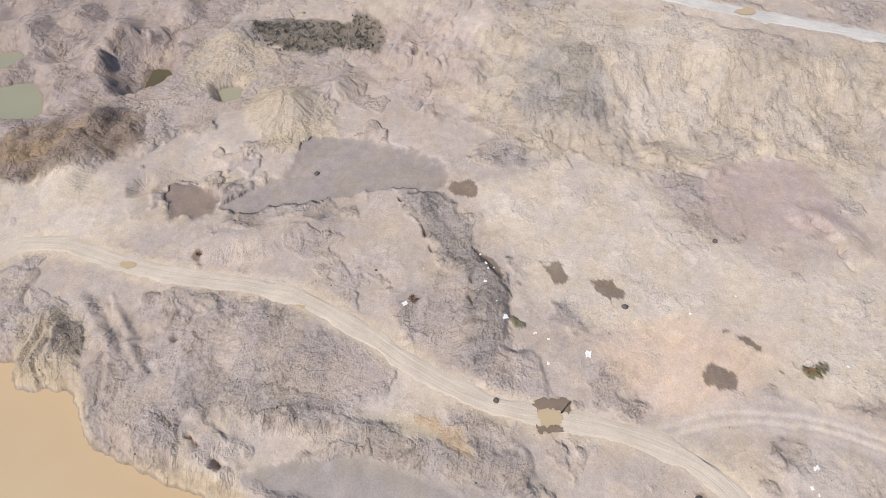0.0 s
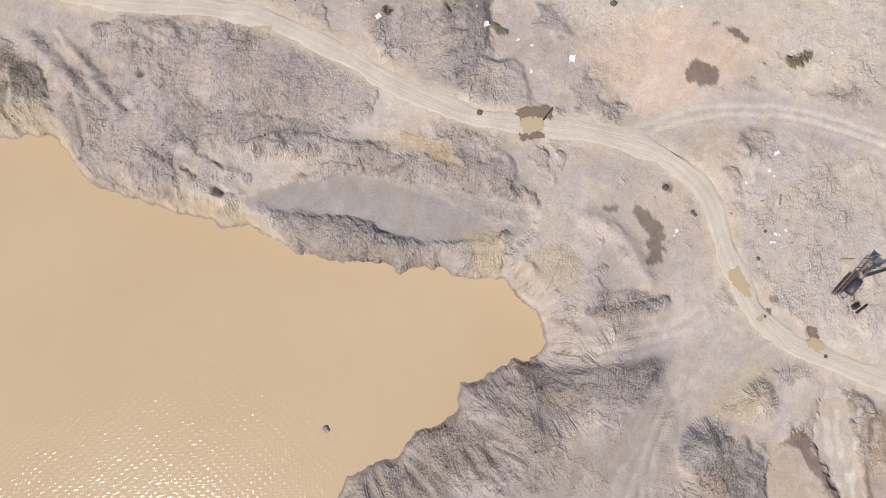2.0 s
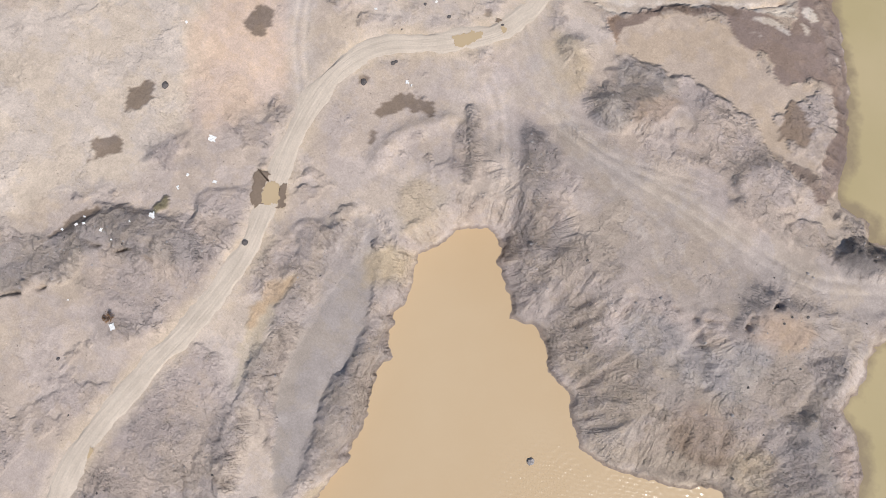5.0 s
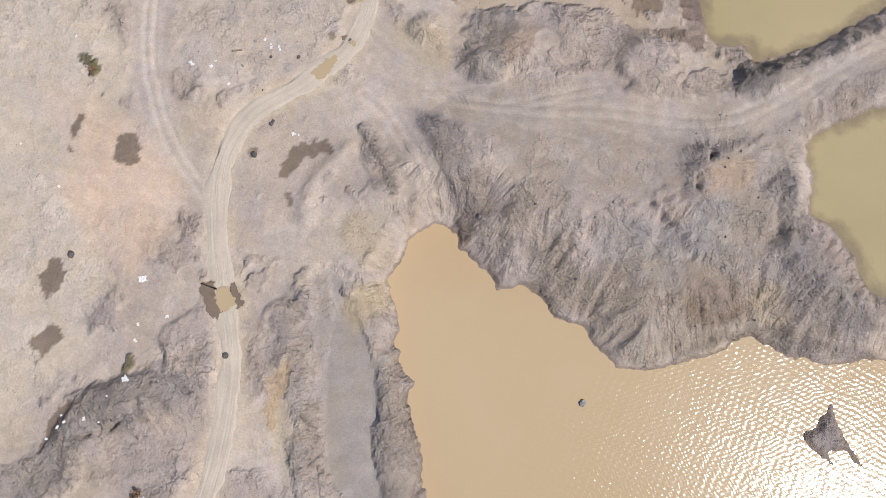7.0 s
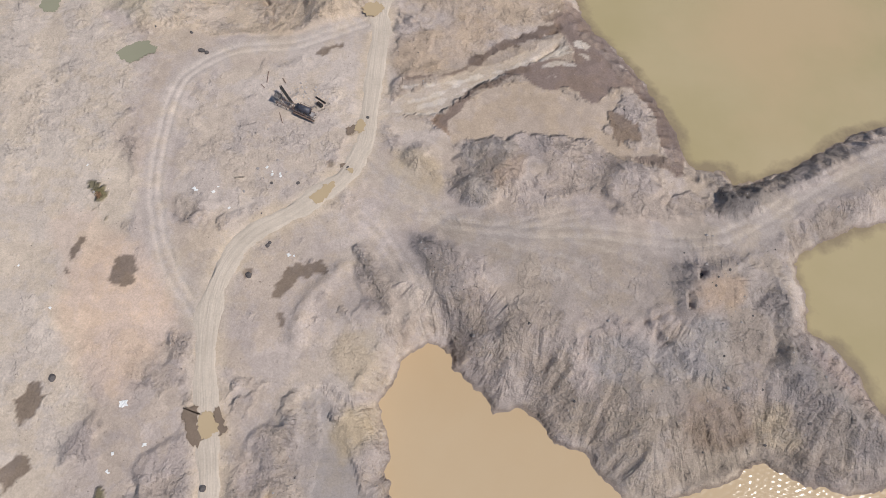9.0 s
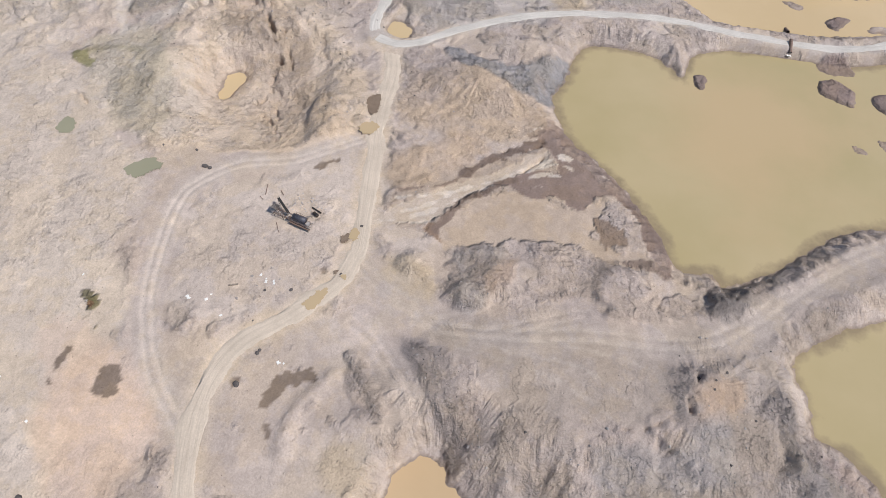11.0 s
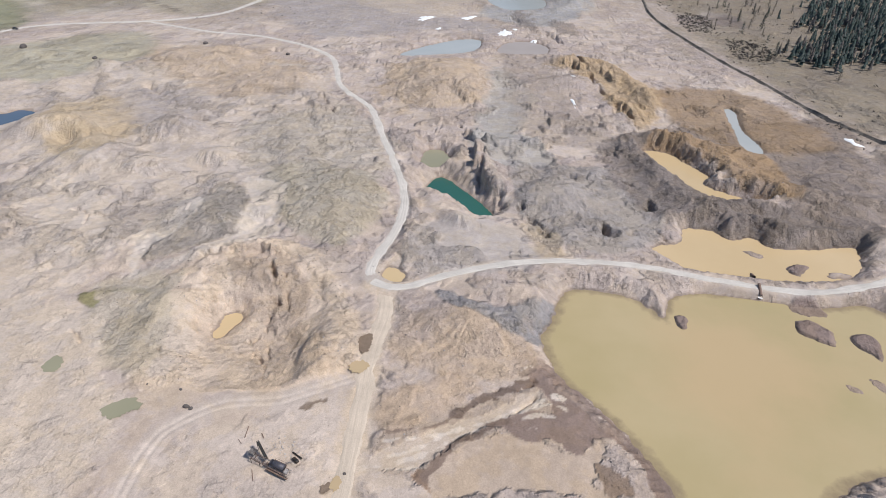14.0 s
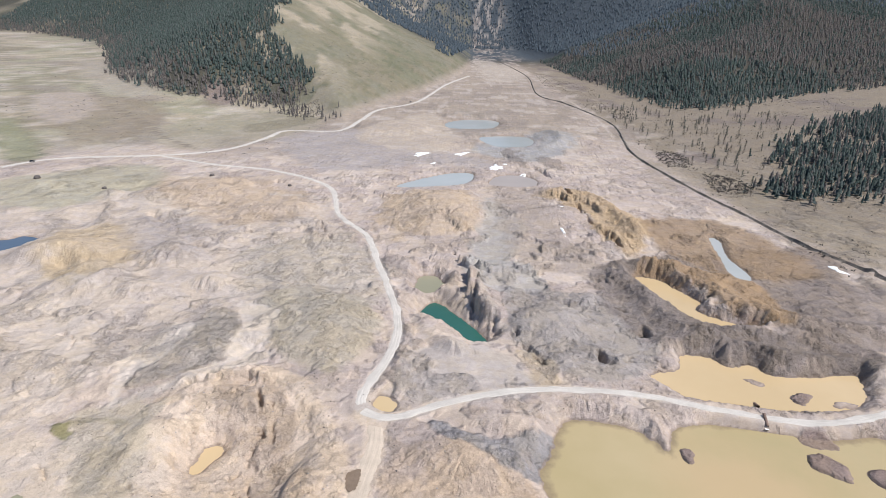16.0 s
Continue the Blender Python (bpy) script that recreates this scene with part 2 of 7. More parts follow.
WATER_OCHRE = water_material("ochre_silty_water", (0.52, 0.385, 0.22), (0.56, 0.42, 0.25), 0.08)
WATER_TEAL = water_material("teal_pit_water", (0.03, 0.105, 0.085), (0.035, 0.12, 0.1), 0.1)
WATER_GREEN = water_material("pale_green_water", (0.27, 0.255, 0.175), (0.31, 0.29, 0.2), 0.08)
WATER_DARK = water_material("dark_olive_water", (0.085, 0.07, 0.04), (0.1, 0.085, 0.05), 0.05)
WATER_BLUE = water_material("clear_blue_water", (0.07, 0.1, 0.14), (0.08, 0.11, 0.16), 0.1)
WATER_GREY = water_material("milky_grey_water", (0.38, 0.39, 0.37), (0.42, 0.42, 0.4), 0.06)
MUD = water_material("wet_grey_mud", (0.335, 0.295, 0.275), (0.365, 0.32, 0.3), 0.02, 0.6)
SNOW = plain_material("old_snow", (0.86, 0.86, 0.86), 0.7, 0.0, 0.04)

# ---- the plan, in metres: x east, y up the valley, z over the haul road ----
GREY, LILAC, PALE, CREAM, TAN = (0.395, 0.342, 0.31), (0.392, 0.338, 0.314), (0.475, 0.418, 0.374), (0.5, 0.441, 0.384), (0.45, 0.388, 0.31)
OCHRE, PINK, CLAY, WET, BROWN = (0.40, 0.29, 0.175), (0.36, 0.295, 0.28), (0.535, 0.423, 0.345), (0.165, 0.13, 0.10), (0.225, 0.17, 0.135)
SLATE, DARK, FIELD, TURF, HEATH = (0.27, 0.265, 0.27), (0.19, 0.165, 0.15), (0.255, 0.265, 0.185), (0.2, 0.207, 0.14), (0.215, 0.187, 0.15)
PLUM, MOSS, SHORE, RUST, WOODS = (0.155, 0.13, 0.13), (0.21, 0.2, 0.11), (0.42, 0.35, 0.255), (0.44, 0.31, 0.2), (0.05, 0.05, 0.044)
WHITE = (0.56, 0.51, 0.46)
HUMPS, BERMS, CRACKS, STEPS, BASINS, ISLETS, FLATS, ROADS, PATCHES, STREAKS, WATERS, TRACKS = ([] for _ in range(12))


def heap(points, rx, ry, angle, height, peak=1.0):
    HUMPS.extend((x, y, rx, ry, angle, height, peak) for x, y in points)


def berm(points, width, height):
    BERMS.append((points, width, height))


def crack(points, width, depth):
    CRACKS.append((points, width, depth))


def edge(points, height, reach):
    STEPS.append((points, height, reach))


def pond(points, level, bank, rough, mat, label, name="water"):
    BASINS.append((points, level, bank, rough))
    WATERS.append((points, level, mat, label, name))


def islet(points, level, height, slope=0.6):
    ISLETS.append((points, level, height, slope))


def flat(points, level, amount=1.0):
    FLATS.append((points, level, amount))


def road(name, points, width, mat, crown, label):
    ROADS.append((name, points, width, mat, crown, label))


def area(points, colour, amount=1.0, stony=None, wet=0.0, soft=3.0, ragged=2.0):
    PATCHES.append((points, colour, amount, stony, wet, soft, ragged))


def streak_of(points, colour, width, soft=1.0, ragged=0.5, amount=1.0, wet=0.0):
    STREAKS.append((points, colour, width, soft, ragged, amount, wet))


# hills
HILL_FOOT = [(-2600, 2150), (-1700, 1900), (-1080, 1680), (-800, 1300), (-645, 1025), (-462, 885), (-340, 890), (-279, 880), (-205, 810), (-150, 735), (-140, 830), (-105, 1000), (-60, 1180), (10, 1600), (60, 2100), (90, 3000), (100, 4000)]
WOOD_FOOT = [(260, 4600), (300, 2600), (300, 1650), (312, 1300), (335, 1040), (370, 935), (455, 955), (560, 1010), (800, 1150), (2200, 1700), (4300, 2200)]
WEST_BANK = [(-140, -109.7), (-136, -71.1), (-131.8, -44.4), (-129.2, -20.6), (-139.2, -0.2), (-149.6, 18.4), (-157.3, 42.5), (-170.1, 68.6)] + [(-160, 130)]
HUMMOCKS = [(-358, 410), (-232.5, 250.8), (-147.9, 159.5), (-111, 183.5), (-62.6, 224.2), (-52, 286), (-78, 351), (-109, 415), (-254, 473)]

# roads
road("road_main", [(-28, -146.5), (-33.4, -144.3), (-38.6, -132.8), (-41, -114.5), (-44.9, -96.6), (-50.5, -78.8), (-53.1, -64.8)] + [(-51, -44.4), (-48.8, -30), (-47.9, -16.4), (-48.9, -6.7), (-51.7, 3.4), (-54.7, 16.2), (-55.8, 29.8), (-53.7, 39), (-49.1, 45.7), (-42.8, 50.3), (-35.8, 55.8), (-29.5, 62.3), (-26.6, 70)] + [(-25.5, 72.1), (-25.4, 86.3), (-25.3, 102.5), (-25.2, 118.8), (-23.4, 137.7), (-24.7, 149.6), (-28, 153.9)], 4.6, "ROAD", 0.15, "pale packed dirt haul road between the spoil heaps")
road("road_north", [(-24, 152.9), (-29.4, 156.6), (-31.3, 162.2), (-29.8, 172.6), (-24.8, 192.4), (-23.8, 215.9), (-31.6, 250.3), (-42, 286), (-56, 331), (-83, 375), (-108, 449), (-171, 498), (-231, 515), (-296, 545)], 3.3, "HAUL", 0.3, "pale rutted gravel road leading up the valley")
road("road_east", [(-29.8, 155.8), (-23, 152.6), (-15.1, 153.6), (-3.3, 160.5), (17.4, 168.5), (38.6, 172.1), (59.6, 172.1), (79.8, 168.9), (98.8, 164.1), (117.4, 160.2), (132.9, 159.3), (152.3, 163.6)] + [(175, 172), (215, 182)], 3.0, "HAUL", 0.5, "pale gravel road on a causeway between ponds")
road("road_valley", [(-417, 485), (-390, 523), (-298, 550), (-248, 584), (-227, 651), (-215, 702), (-151, 710), (-138, 805), (-127, 906), (-72, 1024), (-28, 1348), (29, 1603)], 5.2, "HAUL", 0.3, "pale gravel valley road below the hill")
TRACKS.append(([(-58, 24.6), (-65.2, 32.8), (-70.1, 40.6), (-73.7, 50.3)] + [(-74.6, 51.8), (-76.9, 64.9), (-77.2, 83.8), (-73.8, 91.7), (-63.2, 98.9), (-47.4, 101.4), (-33.6, 107.7), (-26.5, 111)], 5.0, (0.46, 0.41, 0.37), 0.9))
TRACKS.append(([(-26.3, 69.1), (-16.1, 59.7), (-2.3, 50.7), (12.7, 48.8), (31.4, 49.1), (49.7, 48), (59.9, 49.8), (70.5, 55.4), (82.6, 63.6), (97.1, 72.5), (109.1, 77.9)], 6.0, (0.37, 0.33, 0.3), 0.7))
TRACKS.append(([(-24.3, 51), (-19.9, 47.6), (-16.1, 42.8), (-11.5, 35.4), (-7.7, 27.7), (-6.2, 23.9)], 5.5, (0.42, 0.37, 0.34), 0.9))
TRACKS.append(([(-23.1, 59.4), (-13.7, 53.8), (-2.5, 50), (8.3, 49.2), (19, 52), (29.9, 54.9)], 5.0, (0.42, 0.375, 0.34), 0.2))
road("road_upper", [(-213.2, -28.7), (-214.2, -14), (-215.6, 2.1), (-216.9, 21.6), (-219.2, 40.2), (-221.9, 61.3)] + [(-228, 120), (-236, 190)], 6.0, "HAUL", 0.2, "pale gravel road on the upper terrace")

# ponds
POND_A = [(-7.3, -126.8), (-6.4, -121.7), (-4, -116.7), (-8, -107.8)] + [(-8.4, -104), (-7.4, -99.4), (-2.9, -93.4), (-2, -84.2), (-2.9, -73.7), (-4.1, -60.4), (-3.6, -56.3), (-6.5, -51.8), (-6.4, -46.4), (-6, -35.6), (-6.7, -28.4), (-10.4, -18.4), (-8.4, -14.1), (-11.4, -12.2), (-15.1, -6.2), (-13.1, -2.7), (-14.9, 3), (-16.8, 8.7), (-13.6, 14.6), (-12.1, 18.9)]
POND_A2 = [(-6.5, 22.6), (-2.4, 21.9), (-0.1, 17.3), (7.5, 11.1), (9, 7.8), (14.2, 9.5), (18.2, 7.8), (23, 2.6), (28.9, 0.7), (31.6, -3), (39.5, -8.3), (49.8, -6.3), (59.5, -3.2), (65.3, 0.7), (70.5, 0.1), (75.6, -2.8), (87.1, -3.9), (98.5, -2.6)]
pond(POND_A + POND_A2 + [(112, -6), (128, -22), (132, -60), (120, -110), (90, -140), (50, -152), (15, -146)], -7, 17, 0.55, "WATER_TAN", "large silty tan pond rippled by wind")
pond([(39.8, 158), (50.3, 160.2), (63.8, 156), (70.1, 148.6), (72.4, 145.7), (78, 156.7), (91.1, 160.6), (116.7, 158.7), (126.9, 154.5), (145.5, 156.4)] + [(152, 150), (158, 128), (150, 100), (130, 90)] + [(105.5, 85.2), (96, 80.4), (81, 71.4), (68.5, 67.3), (66.7, 70.8), (57.1, 71.9), (54, 83.7), (48.5, 94.7), (40.7, 107), (33.2, 115.8), (29.7, 125.6), (28.7, 134.9), (33.2, 142.2)], -4, 8, 0.35, "WATER_OLIVE", "large murky olive pond below the causeway")
pond([(99.1, 57.3), (89.9, 53.9), (81.7, 48.5), (80.4, 42.2), (81.2, 35.4), (80.4, 30.6), (84.9, 27.6), (89.8, 21.3), (92.1, 14.9), (96.8, 12)] + [(112, 10), (128, 22), (130, 48), (115, 60)], -4, 9, 0.4, "WATER_OLIVE", "murky olive pond beside the dark gravel berm")
pond([(79.6, 188.0), (92.6, 192.5), (97.4, 202.7), (108.5, 202.1), (113.3, 195.5), (123.7, 197.2), (126.9, 190.5), (143.8, 189.4), (161.3, 192.2), (161.9, 187.8), (153.9, 173.9), (143.7, 169.0), (119.0, 167.8), (105.6, 170.4), (90.1, 173.7), (83.4, 180.8)], -2.5, 6, 0.4, "WATER_OCHRE", "shallow ochre pond behind the causeway")
pond([(101, 285), (114, 283), (120, 270), (126.2, 255.9), (120.9, 247.3), (126.3, 239.5), (142.3, 227.8), (123.8, 231.7), (112.2, 244.1), (106, 261)], -3, 7, 0.5, "WATER_OCHRE", "long narrow ochre pond under a scarp")
pond([(-16.8, 237.3), (-9, 253.2), (3.5, 238.4), (10, 228.4), (16, 216.5), (9.8, 214.8), (-0.3, 227.8), (-8.3, 235.1)], -6, 9, 0.7, "WATER_TEAL", "deep teal-green pond in a steep pit")
pond([(-20, 263), (-18, 281), (-10, 282), (-5, 271), (-12.1, 259.8)], -4, 6, 0.4, "WATER_GREEN", "small pale green pond in a hollow")
pond([(-82.3, 134.6), (-81.2, 139.0), (-81.1, 144.0), (-77.6, 146.0), (-74.0, 143.8), (-75.7, 139.3), (-77.5, 134.9), (-79.8, 132.8)], -8, 7, 0.3, "WATER_OCHRE", "small orange pool at the bottom of the pit")
pond([(-29, 160.9), (-24.4, 165.6), (-19.5, 162.4), (-19, 157), (-23.2, 154.5), (-27.1, 156.9)], -0.3, 2, 0.0, "WATER_OCHRE", "shallow tan puddle at the road junction", "puddle")
pond([(-283, 315), (-275, 324), (-260, 317), (-263, 307), (-269, 297)] + [(-300, 300), (-310, 316)], -2, 10, 0.4, "WATER_BLUE", "small clear blue pond among old workings")
pond([(-16, 806), (17, 848), (59, 832), (47, 766), (-7, 759)], 5.5, 14, 0.3, "WATER_GREY", "milky grey settling pond")
pond([(29, 700), (87, 707), (88, 652), (47, 638)], 4.0, 14, 0.3, "WATER_GREY", "milky grey settling pond below a gravel heap")
pond([(-51, 457), (-34, 484), (-4, 512), (16, 509), (9, 474), (-22, 460)], 1.2, 10, 0.3, "WATER_GREY", "milky grey settling pond beside an ochre heap")
pond([(31, 470), (38, 501), (60, 507), (73, 488), (66, 468)], 1.4, 8, 0.2, "MUD", "drying pinkish mud pond", "mud_pond")
pond([(169, 348), (174, 343), (166, 314), (166, 285), (161, 279), (156, 288), (161, 313)], -0.3, 3, 0.0, "WATER_GREY", "narrow milky pool in churned soil", "puddle")
pond([(-80.8, -216.8), (-87.3, -207.2), (-79.7, -194), (-73.8, -191.2), (-69.1, -202.1)] + [(-62, -212), (-72, -226)], -4, 8, 0.4, "WATER_GREEN", "pale green pond in old workings")
pond([(-90.9, -238.9), (-98.6, -229.8), (-96.4, -223.5), (-90.2, -222.6), (-84.2, -230.2)], -4, 7, 0.4, "WATER_GREEN", "pale green pond in old workings")
pond([(-99.8, -172.8), (-108.4, -176.2), (-116.1, -180.2), (-119.4, -173.4), (-113.6, -169.5), (-104.5, -169.2)], -8, 8, 0.6, "WATER_DARK", "dark pool in a horseshoe pit")
pond([(-113.5, -143.2), (-117.9, -137.9), (-111.7, -134.2), (-109, -138.3)], -3, 4, 0.3, "WATER_GREEN", "small pale pool by the tan heap", "puddle")

# flats of settled mud
MUD_A = [(-68, -105.2), (-77, -102), (-86.2, -96.3), (-101.8, -98.7), (-107.2, -93.6), (-111.7, -81.4), (-114.3, -64.2), (-112.6, -53.3), (-103.7, -50), (-97, -64.7), (-89.4, -74), (-78.3, -86.6), (-70.4, -96.8)]
MUD_B = [(-69.2, -125.7), (-72.4, -121.9), (-71.8, -112.6), (-68, -105.2), (-61.5, -112.2), (-60.6, -117.8)]
MUD_C = [(-11.5, -53), (-21.8, -39.5), (-28.1, -26.8), (-30.2, -11.3), (-33.2, 2.5), (-31, 10.5), (-26.6, 6.6), (-21.2, -2.0), (-17.2, -11.4), (-14.8, -23.0), (-13.6, -35.6), (-10.3, -44.6)]
flat([(-13.7, -56), (-22, -54.6), (-30.5, -26.7), (-34.3, 0.4), (-28.3, 8.9), (-18.5, 6.5), (-12.4, -17.4), (-7.3, -34.8), (-7.3, -46.5)], -1.2, 0.85)
flat(MUD_A, -0.7)
flat(MUD_B, -1.0)
flat(MUD_C, -1.4)

# islets and mud spits in the ponds
islet([(79.2, -19.8), (81.8, -18.4), (82.9, -16.1), (84.4, -15), (85.7, -12.4), (86.7, -16.1), (88.4, -19.7), (90.2, -23), (91.8, -25.3), (93.7, -27.3), (90.8, -25.4), (88.7, -23.1), (86.4, -23.5), (84.9, -23.8), (86.5, -27.2), (83.8, -25.1), (81.4, -23.5), (79.7, -22)], -7, 0.7, 0.35)
area([(76.7, -10.3), (88.2, -9.5), (96.1, -29.8), (84.9, -30.5), (76.4, -22.6)], (0.3, 0.265, 0.255), 1.0, 0.4, 0.2, 1, 0.5)
islet([(76.5, 146.7), (79.7, 147.4), (80.1, 145.1), (77.8, 141.0), (75.8, 142.0)], -4, 0.5)
islet([(116.8, 145.8), (120.1, 147.1), (123.4, 146.7), (125.9, 143.4), (127.2, 140.1), (124.1, 134.3), (121.3, 135.5), (118.4, 137.5), (115.5, 140.6)], -4, 0.8)
islet([(118.3, 154.7), (123.9, 157.1), (127.7, 155.8), (130.4, 152.9), (129.9, 148.7), (125.7, 149.1), (122.0, 149.5), (119.7, 151.2)], -4, 0.15)
islet([(130.8, 138.7), (136.5, 141.1), (139.9, 138.0), (135.7, 127.9), (133.7, 131.4), (131.7, 133.4)], -4, 0.7)
islet([(118.6, 117.8), (121.4, 117.5), (121.3, 114.7), (118.5, 115.5)], -4, 0.1)
islet([(126.9, 120.6), (130.3, 119.1), (129.5, 115.1), (126.5, 116.4)], -4, 0.1)
islet([(114.3, 188.3), (117.2, 187.3), (121.8, 184.2), (120.3, 182.3), (116.8, 184.7)], -2.5, 0.3)
islet([(127.0, 176.0), (131.0, 178.3), (136.2, 177.8), (135.1, 175.0), (130.0, 171.3), (127.2, 172.5)], -2.5, 0.6)
islet([(140.8, 171.9), (145.9, 174.2), (150.2, 172.3), (148.1, 169.9), (143.1, 170.0)], -2.5, 0.4)

# heaps and hollows
heap([(-112.5, -112.4)], 17, 15, 0, 7.5, 1.2)
heap([(-135, -151.7)], 22, 13, 20, 5, 0.8)
heap([(-69.4, -159.8)], 30, 9, 30, 3.5, 0.8)
heap([(-110.6, -177.4)], 15, 13, 0, -7, 0.7)
heap([(-126.6, -177.3)], 8, 5, 0, -4)
heap([(-76.6, -122.4)], 14, 10, 0, -2, 0.7)
heap([(-60.7, -90.6)], 18, 9, -60, 2.5)
heap([(-73.3, -78.6)], 12, 8, -60, 2.0)
heap([(-68.3, -22.5)], 11, 6, 0, 2.0, 0.7)
heap([(-61.8, -43.2)], 9, 6, 0, 1.0)
heap([(-129, -102.8)], 16, 10, 0, 4.0)
heap([(26.1, 40.9)], 46, 20, 8, 3.2, 0.45)
heap([(57, 34.2)], 16, 18, 0, 2.6, 0.7)
heap([(3.1, 59.3)], 7, 5, 0, 3.0)
heap([(11.5, 64.1)], 12, 8, 0, 2.5)
heap([(22.6, 69.1)], 12, 9, 0, 2.0)
heap([(41.3, 64.6)], 20, 8, 10, 2.0)
heap([(73.6, 36.5)], 7, 16, -20, 1.6)
heap([(78, 17.5)], 22, 5, -40, 2.0)
heap([(-64, 132.7)], 34, 30, 0, -8, 0.7)
edge([(-90.1, 168.2), (-79.4, 172.4), (-63.8, 170.7), (-53.6, 163.3), (-46.1, 151), (-40.9, 136.2)], 1.2, 9)
edge([(-76.9, 153.2), (-71, 158.5), (-63.8, 150.7), (-63.2, 139.9), (-55.1, 130.4)], 1.5, 7)
edge([(-90.4, 151.3), (-91.8, 164.8), (-85.4, 168.7)], 2.0, 6)
heap([(-92.1, 137.1)], 14, 22, 20, 3.5, 0.7)
heap([(-40.3, 125.8)], 10, 22, 0, 3.0, 0.8)
heap([(5, 133.5)], 20, 13, -20, 3.5, 0.8)
heap([(20.7, 152)], 26, 8, -6, 2.5, 0.8)
heap([(-56.2, 213.9)], 32, 36, 0, 5.5, 0.7)
heap([(-104, 202)], 26, 22, 30, 4.0, 0.7)
heap([(-188.4, 249.4)], 30, 22, 0, 5.0, 0.7)
heap([(0, 201)], 12, 8, -30, 2.5)
heap([(44.3, 224.3)], 26, 20, 20, 4.5, 0.7)
heap([(67.6, 246.6)], 15, 14, 0, 3.0)
heap([(64.6, 193.9)], 4, 3.5, 0, -3.0)
heap([(84.4, 216.9)], 2.5, 5, 0, -3.0)
heap([(62, 196.4), (85.7, 217.2)], 3.5, 6.0, 0, -3.5)
heap([(-11, 394)], 45, 60, 0, 9, 0.7)
heap([(135, 693)], 45, 60, 0, 6, 0.7)
heap([(-83, 749)], 60, 60, 0, 6, 0.6)
heap([(-207, 423)], 60, 40, 0, 7, 0.7)
heap([(-221, 291)], 34, 26, 0, 7, 0.8)
heap([(-162, 287)], 36, 20, 0, 5, 0.8)
heap([(117, 355)], 14, 16, 0, 5, 0.8)
heap([(72, 387)], 34, 24, 0, 4, 0.8)
heap([(-121, 702)], 40, 40, 0, 3, 0.8)
heap([(-30.1, -87.2)], 1.6, 1.1, 0, -2.5)
heap([(-10.9, -43.1), (-13.2, -32.5), (-13.1, -20.8)], 4, 2.6, 0, 0.8)
heap([(-15.7, -59.1), (-14.2, -5.5), (-16.4, 2)], 4, 3, 0, 0.9)
heap([(2.7, 16.4)], 16, 11, 30, 2.0, 0.8)
heap([(-7.6, 34.4)], 14, 6, -10, 1.8)
heap([(-17.6, 27.3)], 14, 5, 0, 1.2)
heap([(-38.1, -70.5), (-38.4, -57.1)], 11, 9, 0, 1.6)
heap([(-0.1, 61.2), (-11.3, 68.3)], 6, 5, 0, 1.8)

heap([(-106.6, -226.7), (-123.8, -218.5), (-144.8, -185), (-121.9, -195.5)], 13, 8, 30, 4.0, 0.8)
heap([(-102.1, -206.6), (-87.3, -209.6), (-87.4, -173.8), (-114.8, -246.1)], 9, 6, -20, -3.5, 0.8)
heap([(-66.6, -171.6), (-78.5, -159.5), (-56.5, -174.7)], 10, 6, 30, 3.0, 0.9)
heap([(-63.2, -155.4), (-64.4, -131.2), (-53.6, -163.9)], 6, 4, 0, -2.0)
heap([(-19.9, -116.6), (-26.5, -112.9), (-22.2, -102.4)], 8, 3.5, 70, 1.8)
heap([(-27.6, -101.1), (-23, -94.5)], 10, 1.6, 65, 1.2)
heap([(-237, 281), (-264, 402), (-182, 442), (-143, 371), (-119, 386), (-331, 429), (-190, 268), (-124.2, 257.9), (-154.5, 242.4)], 22, 12, 10, 4.0, 0.8)
heap([(-237, 437), (-275, 417), (-216, 274), (-134, 336), (-154, 305)], 10, 7, 0, -4.0, 0.8)
# berms and long ridges
berm([(-24.2, -52.7), (-30.6, -41.3), (-32.8, -27.8), (-36.6, -8), (-35.2, 7)], 4.5, 0.8)
berm([(-35.9, 20.4), (-35.2, 27.6), (-30.7, 34.3), (-27, 38)], 3.5, 0.9)
berm([(-14.2, -41.3), (-14.1, -25.4), (-18, -8.8), (-23.6, 5.4)], 5, 0.35)
berm([(63.4, 58.7), (71.2, 62.6), (83.3, 69.9), (98.1, 78.6), (113.5, 84.5)], 6, 2.2)
berm([(92, 287), (97.3, 245.7), (106.1, 218.4), (121.2, 202.7), (148.5, 193.6), (173, 190.9)], 15, 4.0)
berm([(92.5, 207.9), (106.7, 213.5), (139.5, 220.3), (162.3, 216.7), (196.2, 223.6)], 12, 2.5)
berm([(110, 297), (134, 282), (139.8, 248.3), (160.7, 226.7)], 14, 4.0)
berm([(68, 447), (107, 434), (119, 391), (121, 344)], 12, 3.5)
berm([(-15.9, 229.8), (-2, 202.5), (12.2, 198.8)], 8, 1.5)

EMBANKMENT = [(156, 2389), (192, 1661), (163, 1183), (195, 1035), (222, 817), (196, 632), (195, 554), (207, 445), (218, 376), (227, 324), (239, 283)] + [(240, 225), (250, 170)]
for k in range(6):
    # ruts of tracked machines running down to the pond
    berm([(x + 1.5 * k, y + 0.9 * k) for x, y in [(-32.4, -110.2), (-26.1, -103.5), (-19.2, -98), (-11.9, -92.3)]], 1.2, (0.5, -0.6)[k % 2])
    berm([(x + 0.4 * k, y + 1.7 * k) for x, y in [(-20.3, -121.3), (-14.2, -118.7), (-8.7, -117.1), (-4.2, -114.9)]], 1.3, (0.6, -0.6)[k % 2])
